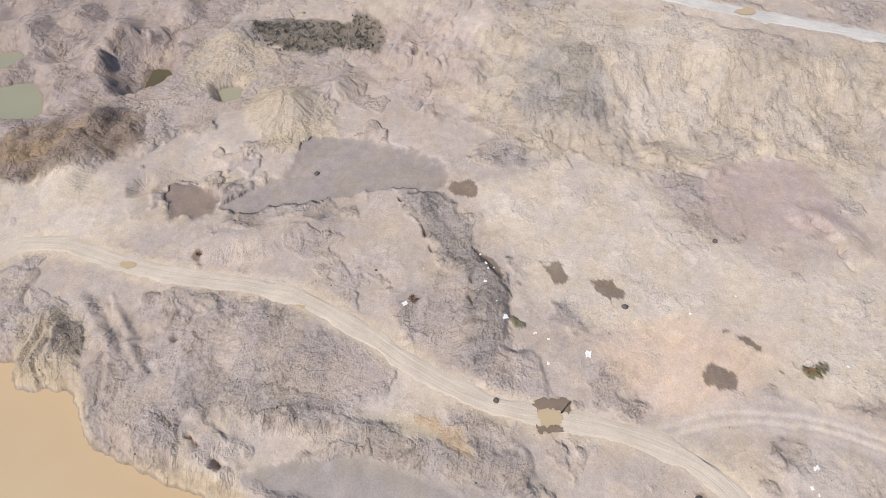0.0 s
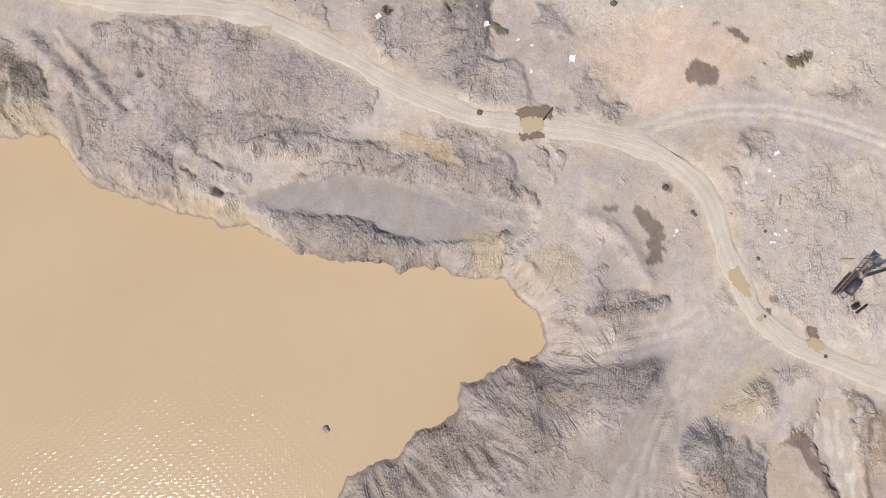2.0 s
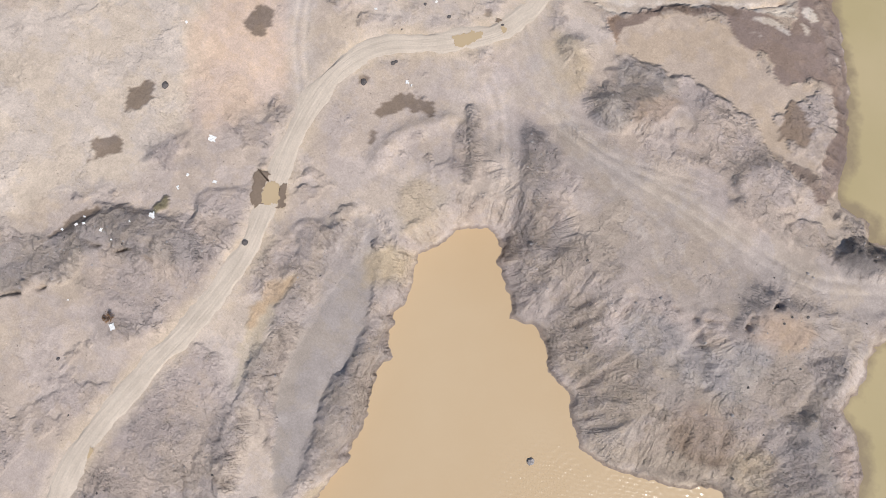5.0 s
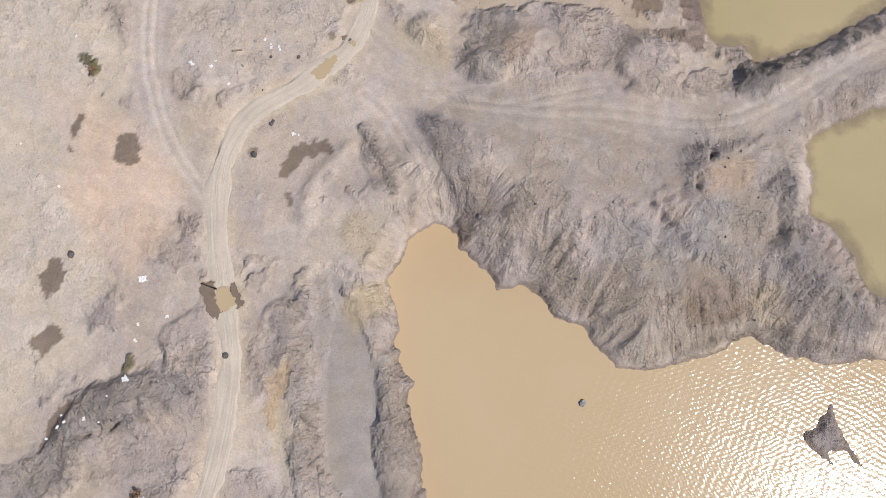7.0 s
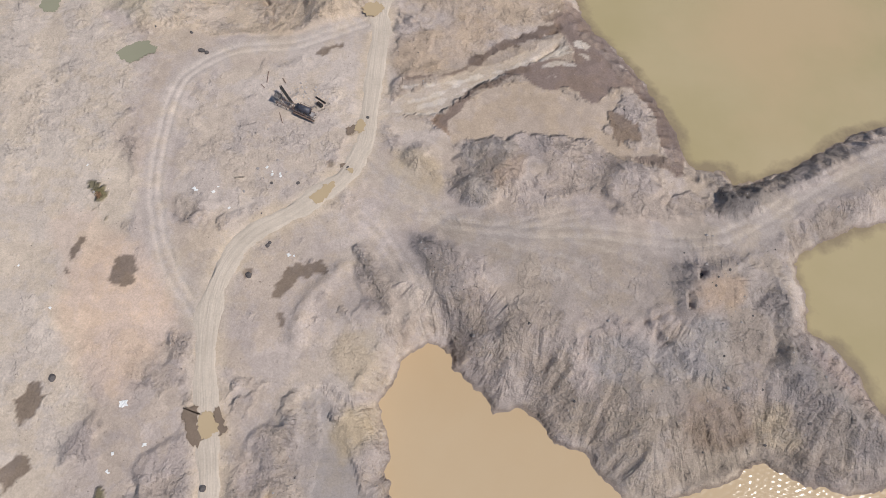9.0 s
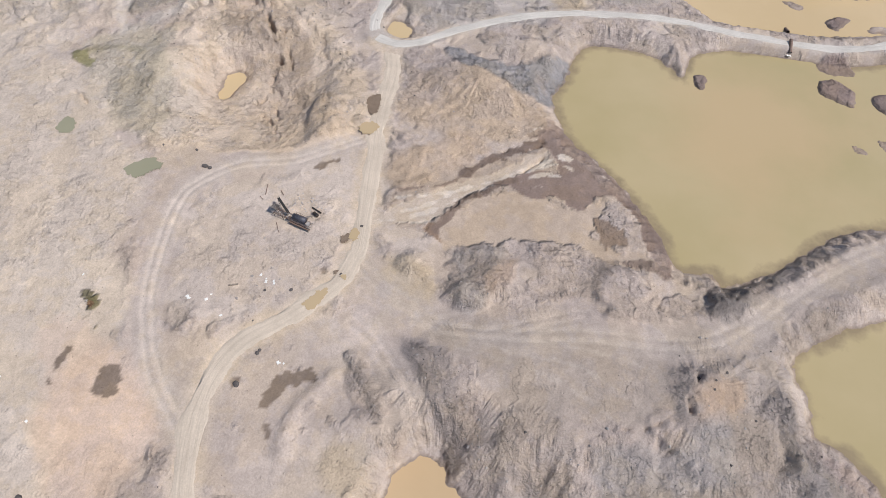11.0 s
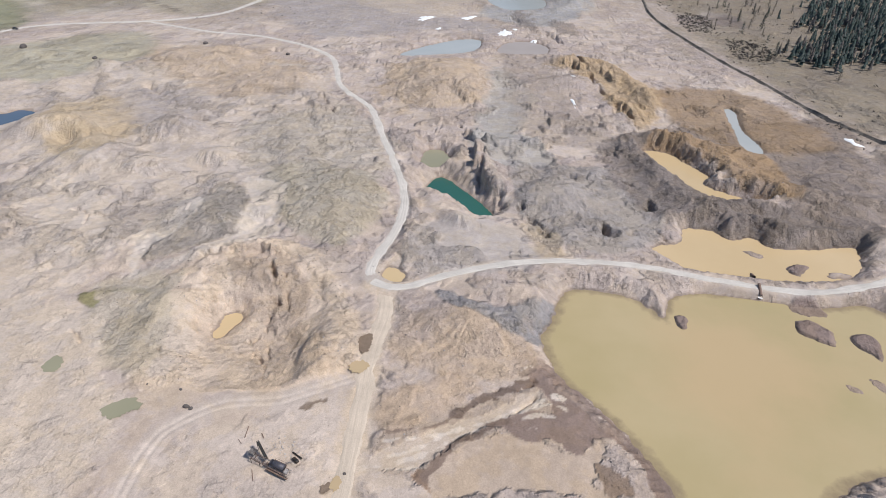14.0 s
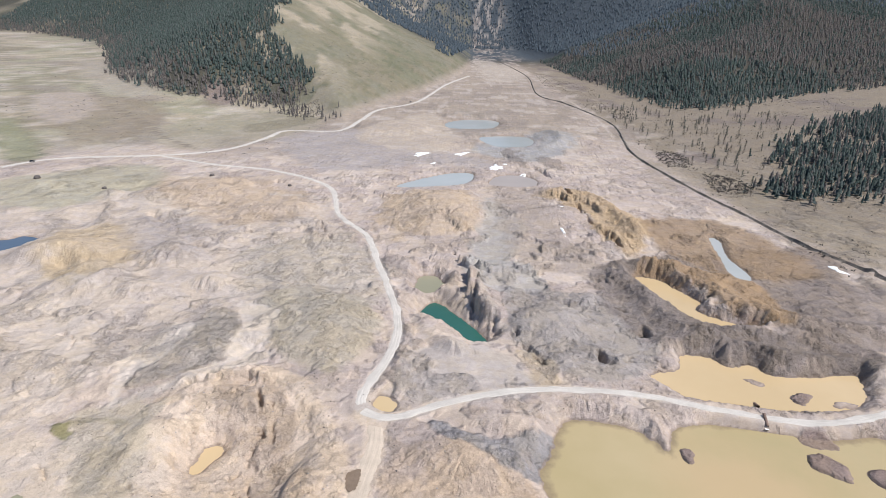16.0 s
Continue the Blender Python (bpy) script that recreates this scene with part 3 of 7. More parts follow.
# cracks and small scarps
crack([(-94.4, -59.7), (-91.2, -55.3), (-88.6, -49.7), (-83.9, -45.5), (-81.6, -42.6)], 0.7, 1.8)
crack([(-79.2, -29.2), (-74, -27.9), (-69.7, -25.3)], 0.6, 1.6)
crack([(-14.4, -14.7), (-11.9, -13.3), (-9.5, -12.2)], 0.45, 2.2)
crack([(-13.7, -75.6), (-13.4, -73.8), (-12.2, -72.5)], 0.5, 1.8)
crack([(-12.9, -67.9), (-11.7, -64.2), (-11.4, -59.9), (-11.7, -55)], 0.6, 1.8)
crack([(-77.7, -29.1), (-73.7, -27.4), (-70.3, -25.6), (-64, -24.5)], 0.6, 1.6)
crack([(50.8, 32.5), (51.2, 35.4), (54.4, 40)], 0.7, 1.6)
crack([(-75.9, 172.9), (-71.4, 167.3), (-68.4, 163.9), (-64.4, 154.6), (-63.5, 149.5), (-61, 145.9)], 0.9, 2.6)
crack([(-66, 132), (-65.1, 139.8), (-62.9, 143)], 0.7, 1.6)
crack([(-68.2, 131.1), (-63.4, 125.9), (-60.2, 119.5)], 0.8, 2.0)
crack([(-161.3, 198.9), (-155.6, 194.7)], 1.0, 2.0)
crack([(19.3, 218.1), (27.4, 211.4), (32.5, 200.6)], 1.6, 3.0)
crack([(26.4, 213.8), (32.6, 202.2), (37, 191.6)], 1.8, 3.0)
crack([(71.5, 193.5), (81.5, 196.2), (85.9, 192.2)], 1.4, 2.0)
crack([(-213, 365), (-190, 343)], 4, 4)
crack([(-155, 463), (-137, 443)], 4, 4)
crack([(84, 432), (93, 410), (93, 389)], 3, 4)
crack([(50, 587), (70, 549), (86, 505)], 5, 4)
edge([(-1, 305), (8, 282), (9, 256.2), (13.9, 231.7), (21.7, 217.5)], 6.0, 16)
edge([(97, 296), (114, 287), (121, 265), (120.8, 242.3), (131, 234.8), (142.2, 225.6), (157.4, 225.5)], 5.0, 14)
edge([(62, 438), (84, 432), (103, 415), (107, 380)], 4.0, 16)
edge([(96, 365), (101, 338), (108, 323)], 4.0, 14)
edge([(-134, 43.2), (-136.9, 50.4), (-133.4, 57.9), (-125.9, 59.9)], 1.6, 9)
edge([(-136.2, -2), (-143.9, 8.2), (-144.3, 18.3), (-151.3, 28.7)], 1.8, 9)
edge([(-147.4, -99.7), (-150.4, -78.3), (-146.8, -57.1)], 3.5, 16)
edge([(-99.4, -182.4), (-109.9, -190.3), (-118.6, -188.9), (-124.6, -180.3), (-135.6, -180.3)], 4.0, 10)
edge([(-103, 165), (-90, 171.1), (-75.2, 173), (-63, 167.1)], 2.5, 12)
edge([(-177.1, 227.4), (-175, 263)], 2.0, 12)

# ---- regions of colour ----
area(HUMMOCKS, (0.455, 0.404, 0.358), 0.65, 0.3, 0, 20, 12)
# west bank and the flats below it
area([(-173.6, -64.7), (-192.4, -43.1), (-204.4, -18.6), (-204.3, 10), (-203.3, 34.8), (-221.4, 64.2), (-160.4, 64.6), (-151.9, 47.3), (-144.8, 16.7), (-132.2, -8.9), (-130.6, -40.7), (-135.9, -54.6), (-142.8, -74.3), (-151.9, -70.2)], (0.45, 0.392, 0.325), 0.65, 0.35, 0, 4, 4)
area([(-168.7, -43.4), (-174.2, -24.8), (-148.1, -17.1), (-142.9, -34), (-146.1, -47)], SLATE, 0.45, 0.7, 0, 6, 5)
area([(-130, -44), (-125, -19.9), (-115.5, -8.4), (-111.2, -22.1), (-116.8, -42.1)], SLATE, 0.25, 0.4, 0, 6, 5)
area([(-196.2, -18.6), (-202.5, 10.3), (-163.9, 15), (-152.9, -7.5)], CREAM, 0.6, 0.25)
area([(-108.2, -41.8), (-134.4, -4.3), (-119.6, 16), (-117.2, 46.2), (-130.3, 68.9), (-90.1, 69.2), (-77.8, 50), (-86.6, 36.3), (-77.6, -3.4), (-89.3, -23.3)], CREAM, 0.8, 0.12, 0, 5, 3)
area([(-147.9, 20), (-162.2, 46.4), (-138.8, 57.1), (-128.3, 44.7), (-123.5, 25.8)], PINK, 0.85, 0.1, 0.1, 3, 2)
area([(-72.3, 7), (-81.9, 12.7), (-89.7, 25), (-90.4, 37.1), (-78.9, 40), (-66.3, 29.6), (-64.7, 17.2)], CLAY, 0.75, 0.05, 0, 6, 3)
area([(-82.5, 21), (-87.4, 30.9), (-74.6, 34.4), (-65.4, 24.7)], CLAY, 0.6, 0.05, 0, 4, 2)
area([(-58.9, -41.6), (-78.9, -32), (-71.4, -16.1), (-51.1, -10.7), (-51.7, -28.4)], LILAC, 0.5, 0.5)
area([(-80.9, -32.1), (-82.8, -23.9), (-70.8, -17.4), (-58.2, -15.1), (-61.3, -22.4)], (0.35, 0.312, 0.293), 0.6, 0.5, 0, 1.5, 1.8)
area([(-96.8, -54.9), (-99.1, -45), (-83.2, -27.4), (-80.2, -21.2), (-78.5, -36.9)], (0.35, 0.312, 0.293), 0.7, 0.5, 0, 2, 1.8)
area([(-45.9, -169.1), (-63.9, -153.8), (-53.7, -118.7), (-41.5, -125.4), (-30, -149)], CREAM, 0.75, 0.1, 0, 5, 4)
area([(-59.4, -186.2), (-74.2, -177.7), (-89.7, -155.7), (-76.5, -145.3), (-60.6, -155), (-45.9, -169.1)], BROWN, 0.7, 0.8, 0, 4, 3)
area([(-64.7, -187.5), (-75.1, -163.3), (-69.4, -159.8), (-52.3, -172.1)], OCHRE, 0.5, 0.7, 0, 3, 3)
area([(-108.4, -125.1), (-123.5, -122.1), (-123.5, -108), (-109.8, -90.2), (-98.5, -95.5), (-97.3, -109.7)], TAN, 0.8, 0.3)
area([(-133.1, -165.4), (-138.4, -138), (-126.2, -131.4), (-106.5, -142.7), (-115.5, -160.8)], TAN, 0.7, 0.4)
area([(-158.3, -121.4), (-170.2, -71.8), (-137.9, -57.2), (-133, -73.8), (-140.7, -100.7)], PINK, 0.4, 0.3)
area([(-151.1, -153.4), (-162.5, -132), (-164.1, -107.1), (-153.4, -102), (-145.2, -120.4), (-139.1, -142.9)], (0.2, 0.178, 0.15), 0.85, 0.5, 0, 2, 3)
area([(-153.8, -166.7), (-121, -164), (-81.3, -159.9), (-61.3, -188.5), (-121, -263), (-162.1, -179.2)], PINK, 0.45, 0.75)
area(MUD_A, (0.30, 0.265, 0.25), 1.0, 0.0, 0.55, 1.0, 1.0)
area(MUD_B, (0.22, 0.18, 0.16), 1.0, 0.0, 0.5, 1.0, 1.0)
area(MUD_C, (0.305, 0.275, 0.258), 1.0, 0.02, 0.6, 1.0, 0.8)
# pond A's western shore
area([(-10.7, -123.8), (-13.7, -104.9), (-8.8, -95.6), (-2.8, -90.4), (-4.6, -73), (-8.1, -56.8), (-8.6, -46.6), (-4.6, -45.8), (-2.8, -56.8), (0.1, -88.6), (-7, -102.4), (-4.6, -119.9)], SHORE, 0.85, 0.15, 0.1, 2, 1.5)
area([(-18.1, -125.3), (-24.8, -111.8), (-14.9, -105.7), (-7, -111.8), (-7.7, -120.2)], TAN, 0.7, 0.5)
area([(-20.2, -116.2), (-22.3, -110.3), (-16.1, -106.4), (-13.7, -111.3)], DARK, 0.6, 0.8, 0.2, 1.5, 1)
area([(-32.5, -40.6), (-37.3, -30), (-40.1, -18.3), (-36.1, -9.9), (-35.9, -17.7), (-32.9, -27.7)], TAN, 0.9, 0.1, 0.1, 1.2, 1)
area([(-38.4, -24.7), (-40.1, -16.9), (-35.8, -10.5), (-36.5, -18)], RUST, 0.6, 0.2, 0.1, 1.5, 1)
area([(-22.3, -2.5), (-25.1, 5.9), (-17.7, 8), (-16.1, 1.9)], SHORE, 0.8, 0.2)
area([(-22.8, 9.8), (-27.2, 21.6), (-18.7, 24), (-14.9, 13.5)], SHORE, 0.5, 0.3)
area([(-38.3, -85.9), (-54.5, -59.8), (-47.7, -35.3), (-28.6, -40), (-20.6, -62.2), (-23.7, -77.4)], LILAC, 0.8, 0.36)
area([(-27.5, -48.3), (-31.5, -34.2), (-34.6, -9.9), (-31.4, 7.1), (-28, 3.2), (-27.2, -24.8), (-22.8, -42.8)], (0.37, 0.325, 0.3), 0.5, 0.4, 0, 2, 1.5)
area([(-11.8, -45.5), (-15.1, -30), (-15.6, -18.9), (-16.7, -8.2), (-16.6, 0.2), (-11.1, -5.4), (-10, -16), (-6.1, -33.8), (-5.6, -42.1)], (0.36, 0.318, 0.295), 0.5, 0.5, 0, 2, 1.5)
# the dump and its slopes
area([(-12.3, 53.7), (8.6, 52.3), (34.7, 49.8), (48.9, 45.3), (47.6, 33.3), (22.4, 29.8), (9.5, 33.5), (2.6, 43.7)], (0.315, 0.275, 0.246), 0.85, 0.14, 0, 5, 3)
area([(47, 44), (46, 56), (62, 58), (84, 66), (104, 78), (114, 76), (92, 56), (80, 44), (79, 26), (92, 8), (94, 0), (64, 4)], (0.3, 0.268, 0.25), 0.65, 0.4, 0, 4, 3)
area([(-14.6, 48.5), (-4.1, 47.8), (3.3, 30.8), (10, 24.7), (1.3, 21.5), (-6.9, 30.1)], (0.335, 0.295, 0.276), 0.8, 0.6)
area([(3.6, 28.9), (24.6, 28.9), (25.4, 2.9), (17.6, 7.5), (8.5, 9.5)], (0.352, 0.308, 0.282), 0.8, 0.45)
area([(29.9, 23.9), (46.7, 25), (57.1, 32.3), (58.3, 20.4), (42.9, 15.6), (32.7, 13.6)], (0.315, 0.3, 0.298), 0.6, 0.4)
area([(25.3, 12), (49.8, 16.1), (66.4, 8.1), (56.1, -2.6), (38.5, -7.5), (29.5, -1.8)], (0.325, 0.283, 0.247), 0.8, 0.3)
area([(49.4, 12.1), (62.1, 11.6), (65.8, 5.5), (51.9, 4.6)], BROWN, 0.6, 0.3, 0.2)
area([(65.9, 13.2), (77.3, 11.3), (74.6, 6.1), (65.8, 5.5)], SHORE, 0.5, 0.3)
area([(52.7, 38.9), (64.1, 39.6), (61.5, 32.9), (52.7, 31)], RUST, 0.45, 0.4)
area([(72.3, 39.1), (78.3, 26.4), (87.9, 14.3), (93.4, 7.2), (93.2, 2.3), (78.9, 6.3), (70.6, 19.5)], (0.285, 0.262, 0.255), 0.75, 0.6)
area([(77.1, 26.7), (87.1, 22.1), (91.8, 13.5), (84.4, 16.8)], PINK, 0.6, 0.3)
area([(49.8, -5.5), (65, 2.3), (96.2, -0.1), (96, -3.8), (75, -3.9), (63.7, -0.3)], DARK, 0.6, 0.4, 0.3, 2, 1.5)
area([(-19, 70.8), (-6.7, 67.2), (-4.7, 57.4), (-15.5, 59.6)], SHORE, 0.6, 0.3)
area([(3.9, 69.3), (14.6, 70), (13.6, 61.4), (5.8, 59.5)], RUST, 0.4, 0.4)
area([(-1.6, 71.9), (11.7, 75.6), (12, 68.4), (2.9, 63.6)], (0.3, 0.28, 0.272), 0.6, 0.6)
area([(0.2, 63.4), (8.3, 62.5), (7.3, 55.4), (-0.6, 54.9)], (0.3, 0.285, 0.285), 0.6, 0.6)
area([(61.6, 62.1), (75, 67.2), (84.3, 69.2), (74.8, 61.5), (62.8, 53.8)], (0.2, 0.185, 0.18), 0.85, 0.9, 0, 2, 1.5)
area([(-48.4, 56.1), (-36.1, 52.7), (-40.2, 41.4), (-51.9, 40.7)], LILAC, 0.3, 0.25)
# delta below the road
area([(-18.4, 91.2), (-3, 100.1), (15.2, 107.6), (31.9, 108.4), (42.3, 90.3), (31, 86), (14.4, 88.9), (-0.7, 80.8), (-15.6, 80.1)], (0.36, 0.3, 0.25), 0.8, 0.3)
area([(-6.1, 80.6), (0.4, 86.7), (5.5, 90.4), (18.2, 92.6), (25.6, 90.2), (31.5, 86.4), (38.4, 90.8), (41.1, 88.7), (35.6, 79.6), (43, 74.5), (51.2, 74.9), (50.9, 68.4), (42, 69.2), (31.4, 75.3), (18.5, 76.7), (7.8, 74.8), (-4, 73.3)], (0.385, 0.32, 0.265), 0.95, 0.06, 0, 0.8, 1.0)
area([(-16.5, 86.7), (-7.4, 91.9), (2.8, 96.5), (12, 100.7), (21.8, 106.6), (25.8, 106.7), (21.4, 100.9), (11.8, 95.7), (2.8, 90.9), (-4.5, 83.5), (-15.8, 80.1), (-24.8, 79.3), (-25, 80.7)], (0.43, 0.37, 0.315), 0.9, 0.06, 0, 0.5, 0.9)
area([(8.1, 95.9), (21.5, 99.8), (27.9, 99.3), (25.4, 109), (17.6, 118.2), (20, 123.3), (26.4, 121.6), (32.7, 119), (39.6, 107), (46.3, 98.6), (50.9, 89.1), (55.1, 80.5), (56.3, 73), (53.3, 65.2), (49.8, 67), (49.9, 75.5), (48.3, 86), (44.2, 89.9), (38.1, 91.6), (33, 86.8), (30.6, 87.8), (25.9, 91.6), (20.8, 89.8), (14.6, 94.2)], (0.2, 0.155, 0.137), 0.95, 0.12, 0.15, 0.5, 1.3)
area([(35.5, 107.7), (47.4, 97.8), (52, 88.4), (56.1, 79.8), (56, 71.7), (52.9, 66.4), (52.8, 75.6), (50, 84.7), (45.1, 91.9), (38.7, 100.7)], (0.165, 0.128, 0.115), 0.8, 0.12, 0.25, 0.5, 1.2)
area([(19.8, 122.3), (24.9, 121.6), (25.8, 114.8), (20.6, 112.6), (18.1, 117.3)], (0.15, 0.118, 0.108), 0.9, 0.3, 0.1, 0.3, 0.8)
area([(36.9, 84.8), (41, 83.9), (44, 80), (42.8, 76.5), (37.3, 75.6), (37.3, 79.7)], (0.215, 0.165, 0.13), 0.9, 0.2, 0.1, 0.4, 1.2)
area([(43.2, 72.4), (50.6, 72.1), (51, 69), (44.3, 69.3)], (0.2, 0.155, 0.13), 0.8, 0.2, 0.1, 0.4, 1.2)
area([(-9.3, 79.5), (-6.1, 80.7), (-5.4, 77.6), (-4, 74.6), (-7.1, 76.5)], (0.2, 0.145, 0.11), 0.95, 0.1, 0.3, 0.3, 0.6)
streak_of([(-17, 91.5), (-10, 93), (-5, 93.7), (0.2, 97.2), (2.7, 98.1)], (0.2, 0.155, 0.13), 0.9, 0.4, 0.8, 0.85)
streak_of([(0.1, 98), (5.5, 101.8), (10.8, 105.1), (17.7, 108.6), (22.7, 110.7)], (0.165, 0.128, 0.11), 2.6, 0.4, 1.2, 0.95)
streak_of([(-6, 78.3), (-3.8, 82.8), (-0.2, 87.5), (2.8, 90.3), (6.7, 92), (10.6, 95.2), (15.9, 96.9)], (0.175, 0.135, 0.115), 2.0, 0.4, 1.0, 0.95)
for line in ([(-24.9, 79.8), (-19.1, 81.6), (-15.3, 80.7), (-9.1, 81)], [(-15.6, 84.5), (-7.1, 87.7), (0.3, 93.1), (8, 95.5), (14.7, 98.7), (22.9, 104)], [(-17.3, 88.7), (-9.8, 90.3), (-3.6, 91.3), (4.1, 93.9)], [(-13, 82.8), (-4.6, 86.5), (1.6, 90.8), (9.3, 94.7)], [(14.6, 97.9), (19.9, 100.4), (26.8, 102.9), (31.3, 101.4)], [(16.5, 95.9), (22.6, 99.1), (27.7, 98.5)], [(20.3, 93.7), (21.7, 95.3), (22.8, 94.2)], [(41.1, 100.8), (42.9, 100.1)], [(20.1, 115.4), (23.2, 117), (24.4, 115.2)]):
    streak_of(line, WHITE, 0.35, 0.4, 0.8, 0.7)
streak_of([(23, 102.7), (27, 105.3), (31.7, 104.8)], WHITE, 0.8, 0.4, 1.4, 0.85)
crack([(23.5, 112.1), (25.5, 107.9), (23.1, 104.9), (18.6, 100.8), (14.6, 96.8)], 0.7, 1.3)
crack([(12.1, 107.2), (16.4, 109.2), (18, 107.5), (22.7, 109.7)], 0.7, 1.3)
crack([(-9, 79.7), (-5.9, 76.2), (-4, 74.6)], 0.5, 0.8)
area([(-21.6, 121.5), (-10.2, 138.3), (8.7, 140.7), (26.4, 125.2), (22.1, 113.9), (6.7, 110.8), (-8.8, 114.7)], (0.435, 0.355, 0.285), 0.85, 0.35)
area([(-21.2, 102.7), (-1.8, 112.7), (8.4, 108.6), (-4.5, 97.1), (-18.2, 90.5)], (0.42, 0.33, 0.25), 0.6, 0.3)
area([(-5, 150.6), (16.4, 142.6), (36.2, 149.6), (26.8, 129.1), (6.8, 137.8)], (0.28, 0.28, 0.295), 0.85, 0.7, 0, 2, 2)
area([(-22.1, 143.6), (-8.8, 147.3), (-2.5, 135.9), (-16.3, 121.8)], LILAC, 0.5, 0.4)
# pit with the orange pool
area([(-103.8, 166.3), (-81.5, 178.7), (-56.4, 176.2), (-33.6, 140.6), (-29.8, 114.2), (-55.9, 105.9), (-86.2, 104.4), (-99.3, 110.7), (-102.1, 140.1)], (0.54, 0.455, 0.375), 0.85, 0.45, 0, 3, 3)
area([(-84.3, 172.4), (-64, 169.8), (-51.3, 150.1), (-50.9, 129.5), (-65, 140.2), (-78.3, 151.9)], (0.46, 0.38, 0.315), 0.75, 0.65, 0, 2, 2)
area([(-68.6, 133.1), (-43.1, 128.8), (-36.3, 111.4), (-56.4, 108.1)], (0.52, 0.43, 0.35), 0.7, 0.6, 0, 3, 2)
area([(-99.7, 136.7), (-93.4, 146.1), (-81.7, 113.5), (-90.2, 108.3)], CREAM, 0.7, 0.3)
area([(-128.1, 147.5), (-104.9, 155.2), (-88.6, 113.2), (-104.7, 110)], (0.42, 0.38, 0.315), 0.7, 0.4)
area([(-206.9, 220.5), (-177.1, 227.4), (-136.6, 179.1), (-136.3, 143.9), (-156.1, 136.8)], CREAM, 0.7, 0.2, 0, 8, 4)
area([(-154.3, 133.9), (-122.3, 135.5), (-98.6, 107.9), (-88.8, 69.1), (-108.7, 58.8)], CREAM, 0.75, 0.25, 0, 6, 4)
area([(-221, 273), (-196, 282), (-180.1, 244), (-198.7, 242.9)], TAN, 0.8, 0.3)
area([(-93.5, 243.1), (-70.9, 250.2), (-33, 225), (-39.7, 184.2), (-47.2, 176.1), (-73.6, 194.8)], (0.42, 0.38, 0.305), 0.75, 0.6, 0, 5, 3)
area([(-117.8, 188.2), (-106.8, 226.1), (-87.5, 202.9), (-92.7, 181.4), (-117.3, 165)], (0.31, 0.285, 0.25), 0.7, 0.7, 0, 3, 3)
area([(-107.1, 145.4), (-124.1, 147.7), (-127.1, 141.3), (-114.3, 148.2)], MOSS, 0.4, 0.4)
area([(-130.5, 144.2), (-125.9, 145), (-121.1, 137.1), (-125.3, 137.7)], MOSS, 0.9, 0.3, 0, 1, 1)
area([(-97.3, 44.2), (-88.1, 48.5), (-77, 36.6), (-91.1, 33.7)], CLAY, 0.5, 0.05)
area([(-72, 58), (-73, 84), (-60, 94), (-32, 101), (-29, 82), (-34, 64), (-46, 52), (-62, 50)], PALE, 0.65, 0.14, 0, 4, 3)
# north of the causeway
area([(7, 294), (40, 295), (47.8, 256.9), (20.7, 255.4)], (0.34, 0.325, 0.31), 0.9, 0.1)
area([(-18.1, 193.6), (18.6, 199.8), (30, 169.1), (-11.7, 163.5)], (0.37, 0.34, 0.32), 0.85, 0.1, 0, 3, 2)
area([(28.8, 255.8), (92.7, 242.5), (87.2, 199.2), (60.7, 178), (32.1, 196.3)], (0.31, 0.29, 0.275), 0.8, 0.4)
area([(27.8, 200.3), (40.8, 192.6), (40.9, 173.3), (34.5, 173)], SHORE, 0.6, 0.3)
area([(79, 284), (106, 299), (126.6, 228.9), (174.5, 208.2), (162.1, 183.4), (128.6, 189.2), (106.6, 196.1), (96.5, 208.4), (87.5, 242.2)], DARK, 0.85, 0.6, 0, 4, 3)
area([(106, 299), (153, 317), (231, 322), (174.5, 208.2), (142.2, 224.8), (138, 262)], (0.215, 0.18, 0.155), 0.85, 0.4, 0, 5, 4)
area([(107, 297), (137, 291), (162, 277), (158, 226.6), (134.2, 236.1), (128, 267), (100, 273)], (0.33, 0.235, 0.145), 0.8, 0.5, 0, 3, 3)
area([(57, 438), (109, 442), (122, 405), (136, 368), (109, 314), (95, 342), (92, 403)], (0.42, 0.32, 0.21), 0.85, 0.5, 0, 5, 5)
area([(140, 380), (197, 372), (205, 287), (156, 284), (130, 325)], (0.26, 0.19, 0.125), 0.8, 0.3, 0.1, 8, 5)
area([(79, 287), (101, 288), (104.2, 213.3), (85.1, 207.5), (73.5, 250.4)], (0.235, 0.205, 0.19), 0.8, 0.6, 0, 4, 3)
area([(184, 278), (227, 267), (179, 199.4), (157.6, 221.4)], (0.25, 0.215, 0.195), 0.8, 0.5, 0, 8, 6)
area([(-52, 420), (11, 442), (22, 359), (-23, 334), (-48, 354)], (0.44, 0.355, 0.27), 0.75, 0.35, 0, 10, 12)
area([(-213, 671), (-121, 702), (-31, 623), (51, 524), (-27, 540), (-131, 506)], (0.31, 0.29, 0.29), 0.7, 0.2, 0, 15, 10)
area([(20, 628), (112, 730), (145, 676), (89, 564), (43, 572)], (0.29, 0.29, 0.295), 0.9, 0.2, 0, 12, 8)
area([(-121, 702), (-44, 886), (-6, 716), (-11, 594), (-81, 617)], (0.4, 0.35, 0.3), 0.7, 0.2, 0, 15, 8)
area([(25, 427), (49, 361), (32, 292), (9, 282), (18, 359)], (0.31, 0.3, 0.285), 0.8, 0.15, 0, 6, 5)
area([(-264, 453), (-165, 462), (-102, 387), (-135, 347), (-200, 379)], (0.4, 0.325, 0.255), 0.75, 0.4, 0, 14, 10)
